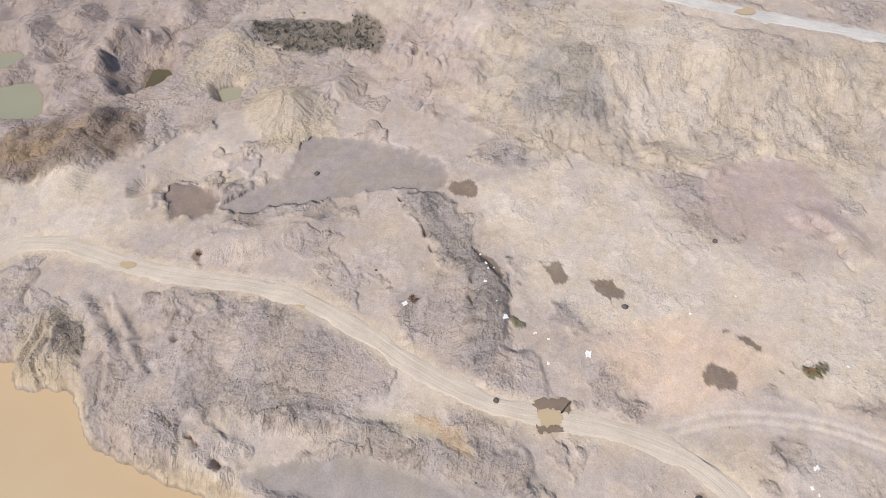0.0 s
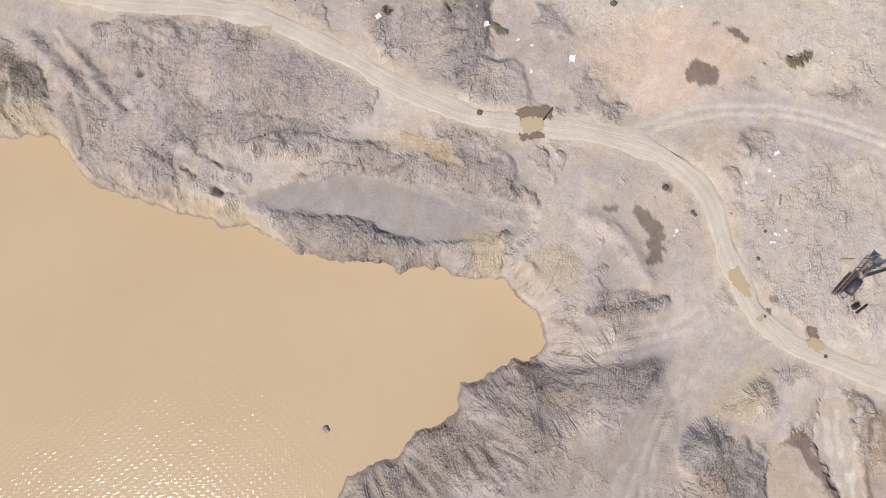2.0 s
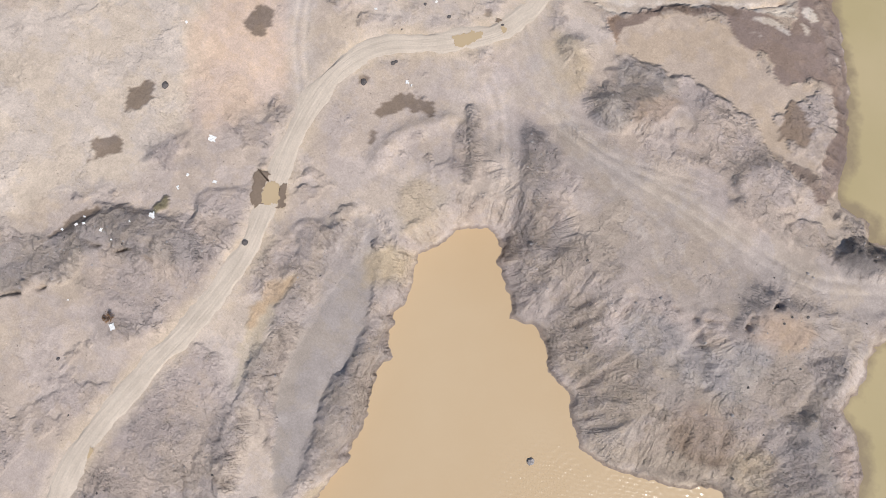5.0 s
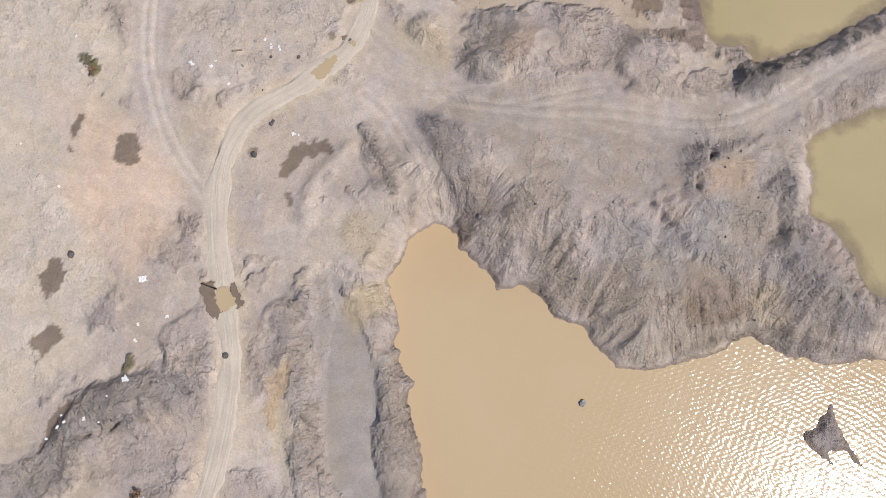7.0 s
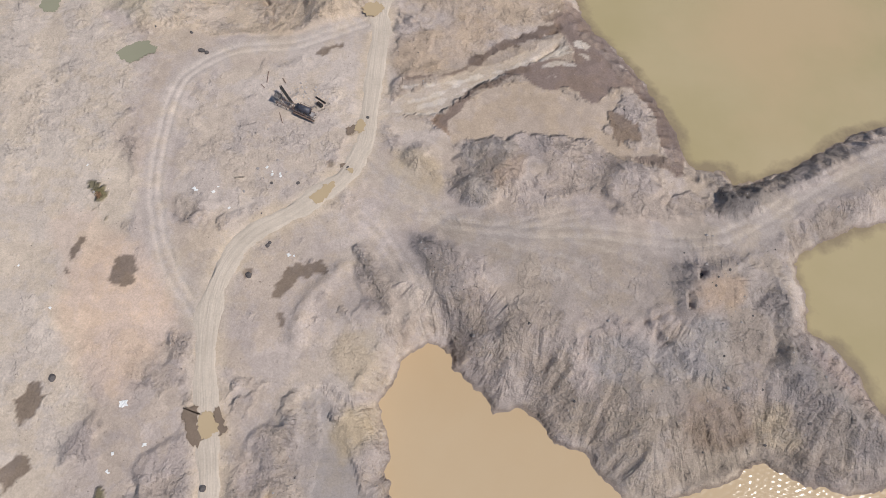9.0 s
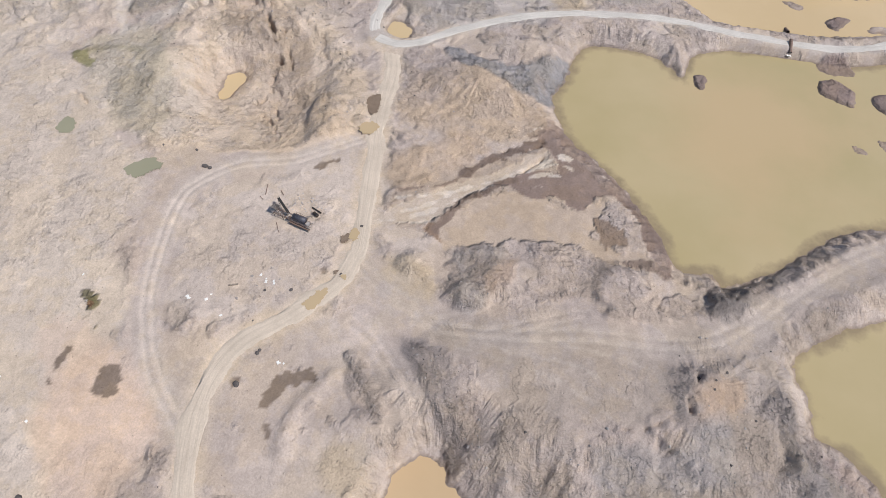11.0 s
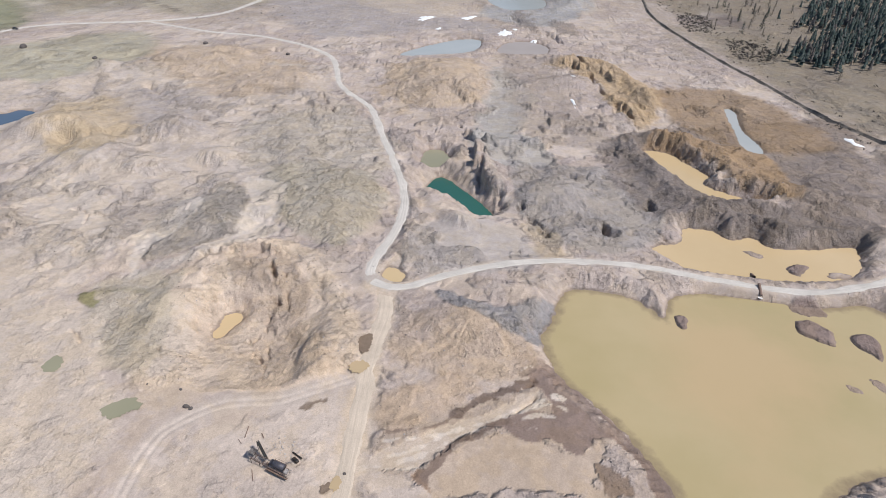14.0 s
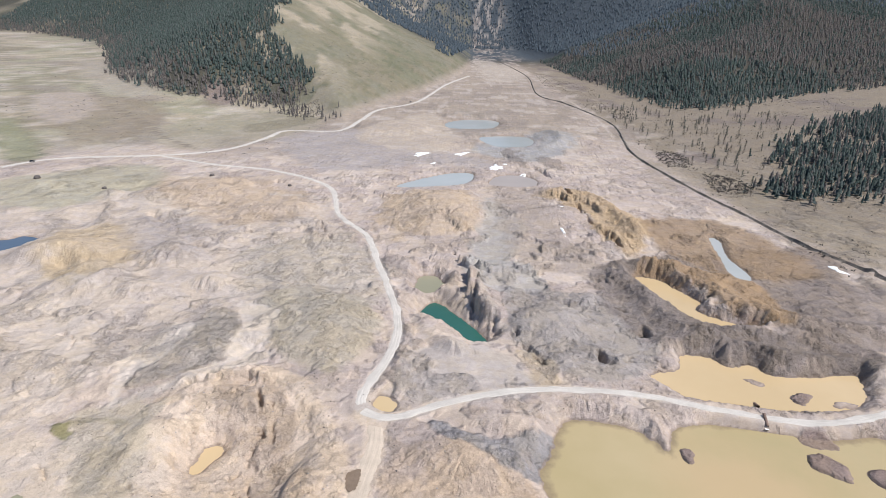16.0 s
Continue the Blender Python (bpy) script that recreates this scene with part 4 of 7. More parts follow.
area([(-252, 317), (-223, 340), (-183, 294), (-181.6, 254.1), (-207.1, 252.5)], (0.42, 0.345, 0.25), 0.85, 0.35, 0, 8, 6)
area([(-222, 352), (-168, 345), (-143, 280), (-175, 286)], (0.33, 0.3, 0.29), 0.6, 0.4, 0, 10, 8)
area([(-383, 442), (-296, 513), (-246, 437), (-287, 372), (-336, 382)], FIELD, 0.5, 0.2, 0, 12, 8)
area([(-124, 307), (-58, 321), (-35.6, 237.4), (-57.7, 204), (-91, 222.5)], (0.38, 0.35, 0.3), 0.5, 0.6, 0, 12, 8)
area([(-575, 686), (-484, 621), (-415, 538), (-437, 510)], TURF, 0.85, 0.1, 0, 14, 8)
area([(-633, 861), (-447, 828), (-370, 652), (-437, 609)], HEATH, 0.8, 0.15, 0, 20, 10)
area([(-363, 692), (-293, 850), (-187, 736), (-253, 598), (-310, 586)], (0.27, 0.25, 0.2), 0.7, 0.2, 0, 16, 10)
area([(36, 461), (74, 456), (72, 341), (95, 288), (50, 285), (34, 318)], (0.30, 0.26, 0.23), 0.6, 0.3, 0, 8, 6)
area([(198, 562), (213, 459), (249, 298), (290, 356), (247, 543)], (0.25, 0.22, 0.175), 0.6, 0.3, 0, 10, 8)
area([(66, 2485), (175, 2046), (179, 1547), (72, 1523)], (0.43, 0.39, 0.35), 0.5, 0.2, 0, 20, 25)

for spot in ([(76.5, 146.7), (79.7, 147.4), (80.1, 145.1), (77.8, 141.0), (75.8, 142.0)], [(116.8, 145.8), (120.1, 147.1), (123.4, 146.7), (125.9, 143.4), (127.2, 140.1), (124.1, 134.3), (121.3, 135.5), (118.4, 137.5), (115.5, 140.6)], [(118.3, 154.7), (123.9, 157.1), (127.7, 155.8), (130.4, 152.9), (129.9, 148.7), (125.7, 149.1), (122.0, 149.5), (119.7, 151.2)], [(130.8, 138.7), (136.5, 141.1), (139.9, 138.0), (135.7, 127.9), (133.7, 131.4), (131.7, 133.4)], [(127.0, 176.0), (131.0, 178.3), (136.2, 177.8), (135.1, 175.0), (130.0, 171.3), (127.2, 172.5)]):
    area(spot, (0.23, 0.18, 0.165), 0.9, 0.5, 0.1, 1.0, 0.6)
# wet stains and washes
for spot in ([(-90.5, -0.2), (-93.4, 4.6), (-90.3, 7.4), (-86.6, 5.7), (-87.5, 1.7)], [(-90.9, -15), (-90.8, -11.7), (-93.9, -8.8), (-88.5, -6.2), (-86.4, -8.6), (-88.1, -13.1)], [(-80.3, 30.8), (-80.6, 34), (-78.3, 38.2), (-75.7, 36.7), (-75.1, 32.4)], [(-90.9, 33.8), (-91, 38.3), (-89.1, 42.8), (-89.7, 38.5)], [(-39.3, 22.4), (-40.8, 26.5), (-39.5, 26.4), (-38.4, 23.5)], [(-42.2, 29.4), (-41.7, 33.7), (-38.4, 38.5), (-33, 38.8), (-30.4, 36.5), (-35.9, 36.2), (-39.7, 32.5)], [(-53.3, -2.4), (-56.8, 3.9), (-50.9, 6.3), (-47.7, 0.9)], [(-30.2, 73.2), (-30.7, 75.6), (-28.7, 77), (-27.9, 74.1)], [(-33.4, 64.7), (-35.1, 66.7), (-33.1, 66.8)], [(-49.2, 33.7), (-49.4, 35.2), (-48.2, 36.9), (-47.7, 35.3)], [(-88.1, -34.6), (-84.5, -24.6), (-80.3, -21), (-84.2, -29.5)], [(-53.4, -101.1), (-54, -99.1), (-50, -96.8), (-50.2, -99)], [(-107.3, -48.9), (-109.2, -42.3), (-104.4, -39.2), (-102.5, -45.7)], [(-42.5, 99.9), (-36.9, 102.4), (-35.7, 100.7), (-40.2, 98.3)], [(-29.5, 126.8), (-26.3, 127.8), (-26.1, 121.8), (-28.5, 119.9)]):
    area(spot, (0.17, 0.135, 0.11), 0.9, 0.1, 0.45, 0.3, 1.0)
for spot in ([(-85.3, 44.2), (-86.3, 47.3), (-84.7, 48.1), (-84.1, 45)], [(-89.1, 52), (-90.6, 55), (-88.1, 55.2), (-87.3, 52.2)], [(-70.7, -15.9), (-72, -13.3), (-70.6, -11.4), (-68.6, -13.9)], [(-92.4, 56.6), (-89.4, 56), (-87.9, 53.3), (-90.6, 53.8)]):
    area(spot, (0.16, 0.145, 0.08), 0.85, 0.4, 0.1, 0.4, 0.9)
streak_of([(1157, 3482), (180, 952), (205, 721), (185, 475)], HEATH, 10, 10, 8, 0.3)

# lines and patches of the spoil: ruts, rims, small scarps
crack([(-134.2, 44.0), (-137.3, 48.9), (-134.5, 55.8), (-127.5, 59.0), (-124.8, 61.2)], 0.6, 1.4)
crack([(-136.8, -4.0), (-143.2, 0.6), (-145.8, 8.8), (-147.4, 17.2), (-156.9, 25.9), (-160.0, 35.6), (-162.3, 45.4), (-165.0, 58.1)], 0.5, 1.2)
crack([(-49.4, -53.8), (-48.2, -45.0), (-46.6, -31.7), (-46.3, -19.8)], 0.5, 0.8)
crack([(-12.9, -66.0), (-11.1, -63.6), (-10.7, -57.9)], 0.6, 1.6)
crack([(-13.4, -73.5), (-12.3, -70.5)], 0.6, 1.5)
area([(-94.2, -60.1), (-98.1, -54.7), (-87.9, -39.6), (-83.2, -27.4), (-77.3, -19.2), (-64.9, -15.0), (-56.5, -18.7), (-62.4, -23.7), (-75.0, -27.8), (-80.9, -36.3), (-86.2, -47.6)], (0.325, 0.292, 0.278), 0.6, 0.75, 0, 2, 1.5)
area([(-19.2, -78.9), (-31.7, -69.4), (-37.5, -50.9), (-33.5, -40.6), (-26.4, -43.4), (-18.8, -59.1), (-15.8, -70.9)], (0.385, 0.338, 0.312), 0.6, 0.5, 0, 3, 2)
streak_of([(-1.6, 48.9), (15.5, 43.9), (28.4, 41.3), (41.3, 32.9)], (0.385, 0.343, 0.31), 0.45, 0.4, 0.5, 0.55)
streak_of([(-0.1, 45.6), (16.9, 40.6), (27.3, 35.9), (35.0, 29.9)], (0.385, 0.343, 0.31), 0.45, 0.4, 0.5, 0.55)
streak_of([(8.8, 48.2), (28.3, 46.0), (45.1, 41.0), (47.6, 33.3)], (0.385, 0.343, 0.31), 0.45, 0.4, 0.5, 0.55)
streak_of([(-19.7, 64.4), (-12.5, 56.5), (-1.7, 51.3), (8.8, 50.1)], (0.385, 0.343, 0.31), 0.45, 0.4, 0.5, 0.55)
streak_of([(-18.1, 60.3), (-9.6, 52.5), (-0.2, 48.3)], (0.385, 0.343, 0.31), 0.45, 0.4, 0.5, 0.55)
streak_of([(3.6, 49.2), (16.6, 48.0), (34.7, 48.2), (54.0, 47.8)], (0.385, 0.343, 0.31), 0.45, 0.4, 0.5, 0.55)
crack([(50.8, 35.4), (48.3, 33.1), (45.1, 30.5), (40.1, 28.6), (33.8, 28.8)], 0.5, 0.8)
crack([(53.4, 38.9), (54.0, 40.9), (57.2, 42.9)], 1.2, 1.6)
crack([(56.6, -2.3), (60.5, 0.5), (64.3, 3.3), (69.4, 1.9), (75.7, -0.8), (84.5, -3.4)], 0.5, 0.9)
area([(-12.6, 47.9), (-7.4, 47.6), (-3.6, 39.6), (2.1, 30.7), (3.9, 21.6), (-2.5, 21.2), (-5.7, 31.5), (-8.8, 39.3)], (0.325, 0.286, 0.268), 0.7, 0.85, 0, 2, 1.5)
area([(-24.7, 43.1), (-18.1, 42.8), (-15.5, 33.5), (-15.7, 27.6), (-18.7, 33.3), (-22.3, 38.5)], (0.345, 0.305, 0.285), 0.6, 0.8, 0, 2, 1.5)
area([(-36.7, 1.4), (-33.8, 9.1), (-31.4, -8.1), (-31.0, -24.7), (-29.1, -38.3), (-32.0, -38.5), (-34.1, -17.9)], (0.36, 0.318, 0.295), 0.6, 0.6, 0, 1.5, 1)
area([(-16.8, -24.2), (-12.8, -13.1), (-7.6, -15.2), (-6.1, -28.2), (-6.1, -37.4), (-12.1, -37.8)], (0.365, 0.322, 0.3), 0.6, 0.65, 0, 1.5, 1)
area([(62.4, 56.8), (65.1, 64.6), (77.1, 68.2), (96.1, 79.4), (96.9, 74.4), (84.9, 66.5), (74.3, 62.4), (66.2, 53.5)], (0.2, 0.183, 0.178), 0.75, 0.9, 0, 1.5, 1)
area([(-115.9, 153.6), (-118.4, 170.5), (-111.2, 193.2), (-113.1, 210.4), (-122.4, 213.1), (-128.6, 185.0), (-119.6, 156.6)], (0.5, 0.452, 0.405), 0.75, 0.05, 0, 2, 1.5)
area([(-102.9, 236.1), (-79.5, 223.3), (-77.1, 195.0), (-88.8, 186.3), (-92.1, 211.5)], (0.49, 0.443, 0.398), 0.7, 0.05, 0, 2, 1.5)
area([(-113.3, 154.7), (-99.5, 165.1), (-76.5, 181.9), (-72.3, 191.9), (-86.6, 186.4), (-108.5, 166.7)], (0.5, 0.452, 0.405), 0.7, 0.05, 0, 2, 1.5)
area([(-111.7, 127.2), (-103.9, 154.2), (-97.0, 157.8), (-98.4, 139.1), (-97.7, 117.4), (-103.7, 114.6)], (0.43, 0.39, 0.325), 0.6, 0.6, 0, 2, 1.5)
crack([(-163.9, 199.7), (-158.1, 197.9), (-154.2, 186.9)], 0.8, 1.6)
crack([(-130.8, 126.2), (-121.1, 125.3), (-115.1, 118.6)], 0.7, 1.4)
crack([(-91.6, 120.3), (-86.5, 114.0)], 0.8, 1.6)
crack([(-78.5, 164.8), (-69.9, 163.9), (-66.0, 156.1), (-62.8, 145.0)], 0.8, 2.4)
crack([(-62.7, 159.5), (-58.4, 145.2)], 0.7, 1.8)
crack([(-66.8, 132.1), (-64.1, 123.7)], 0.6, 1.6)
crack([(-64.5, 137.9), (-59.6, 124.4), (-57.2, 111.6)], 0.7, 1.8)
crack([(61.6, 202.1), (63.2, 194.1), (64.5, 191.5)], 1.8, 3.2)
crack([(87.7, 220.9), (81.8, 209.9)], 1.4, 2.6)
crack([(72.7, 195.8), (79.9, 198.6), (85.2, 195.3)], 1.0, 2.0)
crack([(28.4, 215.1), (32.6, 204.8), (37.3, 196.0), (41.1, 189.9)], 1.0, 2.0)
crack([(8.4, 234.3), (15.8, 231.3), (19.2, 222.8), (16.5, 212.6)], 1.4, 2.6)
crack([(53.4, 452.2), (80.8, 460.2), (91.9, 436.4), (95.0, 402.3)], 2.6, 5)
crack([(95.3, 377.5), (97.6, 357.9), (104.3, 325.9)], 2.6, 5)
crack([(118.0, 276.7), (125.9, 265.7), (129.7, 255.2)], 2.2, 4.5)
crack([(119.8, 243.9), (131.5, 235.8), (140.9, 227.6)], 1.8, 4)
crack([(0.0, 306.9), (5.1, 300.0), (8.0, 289.8)], 1.8, 4)
crack([(0.4, 267.5), (11.0, 254.9), (10.4, 232.5), (21.4, 224.8)], 1.6, 4)
crack([(28.4, 215.8), (30.5, 207.1)], 1.4, 2.6)
crack([(62.8, 200.7), (64.6, 191.4)], 1.6, 3)
crack([(87.3, 223.9), (81.9, 209.6)], 1.4, 2.8)
crack([(37.2, 254.6), (55.2, 243.0), (79.1, 239.6), (86.7, 233.1)], 1.2, 2.0)

# gullies, paths and small banks of the far meadow and the upper workings
streak_of([(-1808, 2284), (-1417, 1769), (-887, 1114), (-644, 834), (-541, 678), (-472, 605), (-443, 574)], (0.2, 0.185, 0.14), 5, 4, 3, 0.7)
streak_of([(-619, 949), (-509, 802), (-453, 752), (-389, 697), (-344, 641), (-285, 591)], (0.17, 0.15, 0.13), 2.5, 3, 3, 0.8)
streak_of([(-1865, 2483), (-1442, 1955), (-1182, 1605)], (0.22, 0.2, 0.15), 4, 4, 3, 0.6)
area([(-419, 922), (-394, 940), (-357, 918), (-358, 884), (-392, 879)], (0.2, 0.165, 0.155), 0.85, 0.3, 0, 4, 8)
area([(-278, 737), (-227, 831), (-198, 781), (-227, 717), (-254, 689)], (0.2, 0.185, 0.14), 0.7, 0.3, 0, 5, 8)
area([(-636, 829), (-576, 870), (-488, 742), (-502, 674)], (0.34, 0.3, 0.27), 0.7, 0.1, 0, 8, 8)
area([(-791, 1191), (-693, 1212), (-492, 955), (-543, 875)], (0.3, 0.275, 0.24), 0.7, 0.1, 0, 8, 8)
area([(45, 606), (62, 626), (73, 554), (63, 539)], (0.19, 0.165, 0.15), 0.6, 0.5, 0, 3, 9)
area([(88, 582), (107, 568), (106, 529), (90, 537)], (0.22, 0.19, 0.165), 0.6, 0.5, 0, 3, 9)
area([(-14, 727), (32, 768), (53, 744), (30, 708)], (0.25, 0.23, 0.215), 0.5, 0.3, 0, 3, 9)
area([(5, 925), (61, 871), (52, 853), (0, 874)], (0.25, 0.225, 0.2), 0.5, 0.3, 0, 3, 9)
berm([(69, 755), (106, 742), (124, 692), (121, 656), (98, 630)], 12, 3)
berm([(-17, 866), (18, 889), (61, 860)], 8, 3)
for line in ([(211, 1070), (210, 836), (196, 700)], [(-76, 687), (-36, 724), (-7, 745)], [(26.4, 213.8), (18.5, 229.1), (14.1, 253.2)], [(-146, 420), (-109, 415)], [(-198.6, 253), (-164.6, 235.5), (-149.5, 249.3)], [(-114, 221.1), (-107.5, 245.4), (-89, 260)]):
    streak_of(line, (0.43, 0.385, 0.345), 3.0, 1.5, 1.5, 0.6)
for line in ([(-218, 367), (-200, 351), (-185, 341)], [(-166, 334), (-156, 328), (-149, 327)], [(-168, 364), (-153, 357)], [(-153, 394), (-133, 390)], [(-217, 290), (-208, 282), (-202, 275)], [(-168.3, 202.4), (-162.9, 201.8)], [(-96, 362), (-81, 330), (-75, 320)], [(-181, 333), (-169, 323)]):
    crack(line, 1.3, 2.6)

# ---- the ground: one sheet of graded mesh, shaped by forms laid out in metres ----
def ramp(v, a, b):
    u = np.clip((v - a) / (b - a), 0, 1)
    return u * u * (3 - 2 * u)


def lattice(ix, iy, seed):
    h = (ix * 374761393 + iy * 668265263 + seed * 1442695041) & 0x7FFFFFFF
    h = ((h ^ (h >> 13)) * 1274126177) & 0x7FFFFFFF
    return ((h ^ (h >> 16)) & 0xFFFF) / 65535.0


def value_noise(x, y, seed):
    ix, iy = np.floor(x).astype(np.int64), np.floor(y).astype(np.int64)
    u, v = x - ix, y - iy
    u, v = u * u * u * (u * (u * 6 - 15) + 10), v * v * v * (v * (v * 6 - 15) + 10)
    a = lattice(ix, iy, seed) * (1 - u) + lattice(ix + 1, iy, seed) * u
    b = lattice(ix, iy + 1, seed) * (1 - u) + lattice(ix + 1, iy + 1, seed) * u
    return (a * (1 - v) + b * v) * 2 - 1


def fbm(x, y, size, octaves=4, seed=1, gain=0.5):
    total, amp, norm = 0.0, 1.0, 0.0
    for k in range(octaves):
        c, s = math.cos(0.7 * k + seed), math.sin(0.7 * k + seed)
        total = total + amp * value_noise((c * x - s * y) / size + 17.3 * k, (s * x + c * y) / size - 9.1 * k, seed + k)
        norm, amp, size = norm + amp, amp * gain, size * 0.5
    return total / norm


def ridged(x, y, size, octaves=3, seed=1):
    return 1 - 2 * np.abs(fbm(x, y, size, octaves, seed))


def graded(lo, hi, step, far_lo, far_hi, grow, most, slow=0):
    """Even steps from lo to hi, then ever wider ones out to the far ends."""
    mid = list(np.arange(lo, hi + step / 2, step))
    ends = []
    for way, start, stop in ((-1, mid[0], far_lo), (1, mid[-1], far_hi)):
        out, s, at = [], step, start
        while (stop - at) * way > 0:
            s = min(s * (1.011 if abs(at - start) < slow else grow), most)
            at += way * s
            out.append(at)
        ends.append(out)
    return np.array(ends[0][::-1] + mid + ends[1])


GX = graded(-155, 125, 0.55, -4200, 4200, 1.03, 80, 60)
GY = graded(-132, 205, 0.55, -1500, 4850, 1.026, 50, 230)
PX, PY = np.meshgrid(GX, GY)
SHAPE = PX.shape


def window(x0, x1, y0, y1):
    a, b = np.searchsorted(GX, (x0, x1))
    c, d = np.searchsorted(GY, (y0, y1))
    return slice(max(c - 1, 0), d + 1), slice(max(a - 1, 0), b + 1)


def smooth_line(points, closed=False, step=3.0):
    """A Catmull-Rom line through the points, with a point every few metres."""
    p = [np.array(q, float) for q in points]
    n = len(p)
    out = []
    for k in range(n if closed else n - 1):
        a, b, c, d = (p[(k + j) % n] if closed else p[min(max(k + j, 0), n - 1)] for j in (-1, 0, 1, 2))
        for u in np.arange(0, 1, 1 / max(2, int(np.linalg.norm(c - b) / step))):
            out.append(0.5 * (2 * b + (c - a) * u + (2 * a - 5 * b + 4 * c - d) * u * u + (3 * b - a - 3 * c + d) * u ** 3))
    if not closed:
        out.append(p[-1])
    return np.array(out)


def box_of(line, margin):
    return window(line[:, 0].min() - margin, line[:, 0].max() + margin, line[:, 1].min() - margin, line[:, 1].max() + margin)


def near_line(line, margin, closed=False):
    """The window of the sheet round a line and, within the margin, how far the line is and how far along it."""
    w = box_of(line, margin)
    r0, c0 = w[0].start, w[1].start
    far, along = np.full(PX[w].shape, 1e6), np.zeros(PX[w].shape)
    pts = np.vstack([line, line[:1]]) if closed else line
    s = 0.0
    for a, b in zip(pts[:-1], pts[1:]):
        length = np.linalg.norm(b - a)
        if length < 1e-6:
            continue
        rows, cols = window(min(a[0], b[0]) - margin, max(a[0], b[0]) + margin, min(a[1], b[1]) - margin, max(a[1], b[1]) + margin)
        x, y = GX[cols][None], GY[rows][:, None]
        v = (slice(rows.start - r0, rows.stop - r0), slice(cols.start - c0, cols.stop - c0))
        u = np.clip(((x - a[0]) * (b[0] - a[0]) + (y - a[1]) * (b[1] - a[1])) / length ** 2, 0, 1)
        d = (x - a[0] - u * (b[0] - a[0])) ** 2 + (y - a[1] - u * (b[1] - a[1])) ** 2
        better = d < far[v]
        far[v][better] = d[better]
        along[v][better] = (s + u * length)[better]
        s += length
    return w, np.where(far < 1e6, np.sqrt(far), 1e6), along


def within(line, w):
    """Which points of the window lie inside the closed line."""
    x, y = GX[w[1]][None], GY[w[0]][:, None]
    hit = np.zeros((y.shape[0], x.shape[1]), bool)
    for a, b in zip(line, np.roll(line, -1, 0)):
        if a[1] != b[1]:
            rows = np.nonzero((GY[w[0]] < a[1]) != (GY[w[0]] < b[1]))[0]
            if len(rows):
                r = slice(rows[0], rows[-1] + 1)
                hit[r] ^= x < (b[0] - a[0]) * (y[r] - a[1]) / (b[1] - a[1]) + a[0]
    return hit


def inset(line, margin):
    """The window round a closed line, the signed distance from it, negative inside, and the way along it."""
    w, d, s = near_line(line, margin, True)
    return w, np.where(within(line, w), -d, d), s


WARP = {k: fbm(PX, PY, k, 4, 31 + int(k)) for k in (3.0, 12.0, 40.0)}
CRUMB = fbm(PX, PY, 1.6, 2, 29)


def patch(points, soft=3.0, ragged=2.0, size=12.0):
    """A window and in it a soft mask of a region with an uneven edge."""
    line = smooth_line(points, True, 4.0)
    w, d, _ = inset(line, 2 * soft + 2 * ragged + 2)
    uneven = ragged * (1.3 * WARP[size][w] + 0.6 * WARP[3.0][w]) + 0.35 * min(ragged, 1.5) * CRUMB[w]
    return w, 1 - ramp(d + uneven, -0.6 * soft, 0.6 * soft)


def ribbon(points, width, soft=1.0, ragged=0.5, size=3.0):
    w, d, s = near_line(smooth_line(points), width + 3 * soft + 3 * ragged)
    return w, 1 - ramp(d + ragged * 1.3 * WARP[size][w] + 0.3 * CRUMB[w], width / 2, width / 2 + 0.7 * soft)


def add_hump(x, y, rx, ry, angle, height, peak=1.0):
    """A heap (or a hollow, below zero): peak 1 is round, above 1 more pointed, below 1 flat-topped."""
    reach = max(rx, ry) * 1.2
    w = window(x - reach, x + reach, y - reach, y + reach)
    c, s = math.cos(radians(angle)), math.sin(radians(angle))
    u, v = (PX[w] - x) * c + (PY[w] - y) * s, -(PX[w] - x) * s + (PY[w] - y) * c
    r = np.hypot(u / rx, v / ry) + 0.12 * WARP[12.0][w]
    H[w] += height * np.clip(1 - ramp(r, 0.0, 1.0), 0, 1) ** peak


H = np.zeros(SHAPE)

# the valley floor climbs upstream and towards the meadow
uphill = 0.016 * np.clip(PY - 300, 0, None)
meadow_way = -0.55 * PX + 0.83 * PY
H += uphill + 0.06 * np.clip(meadow_way - 690, 0, 1500) * ramp(-PX, 230, 520)
H += 0.05 * np.clip(PX - 330, 0, 900)

# the hills beside the valley
hill_foot = smooth_line(HILL_FOOT, False, 60)
ALL = (slice(0, SHAPE[0]), slice(0, SHAPE[1]))
north = window(-5000, 5000, 600, 6000)


def softened(f, rounds):
    f = f.copy()
    for _ in range(rounds):
        g = f[north]
        g[1:-1] = (g[:-2] + 2 * g[1:-1] + g[2:]) / 4
        g[:, 1:-1] = (g[:, :-2] + 2 * g[:, 1:-1] + g[:, 2:]) / 4
        f[north] = g
    return f


def hillside(foot, corners, far):
    """Distance up a hill from its foot, over the northern part of the sheet."""
    w, d, _ = near_line(foot, far)
    full = np.full(SHAPE, far, float)
    full[w] = np.minimum(d, far)
    up = np.zeros(SHAPE)
    up[north] = np.where(within(np.vstack([foot, corners]), north), full[north], 0)
    return up


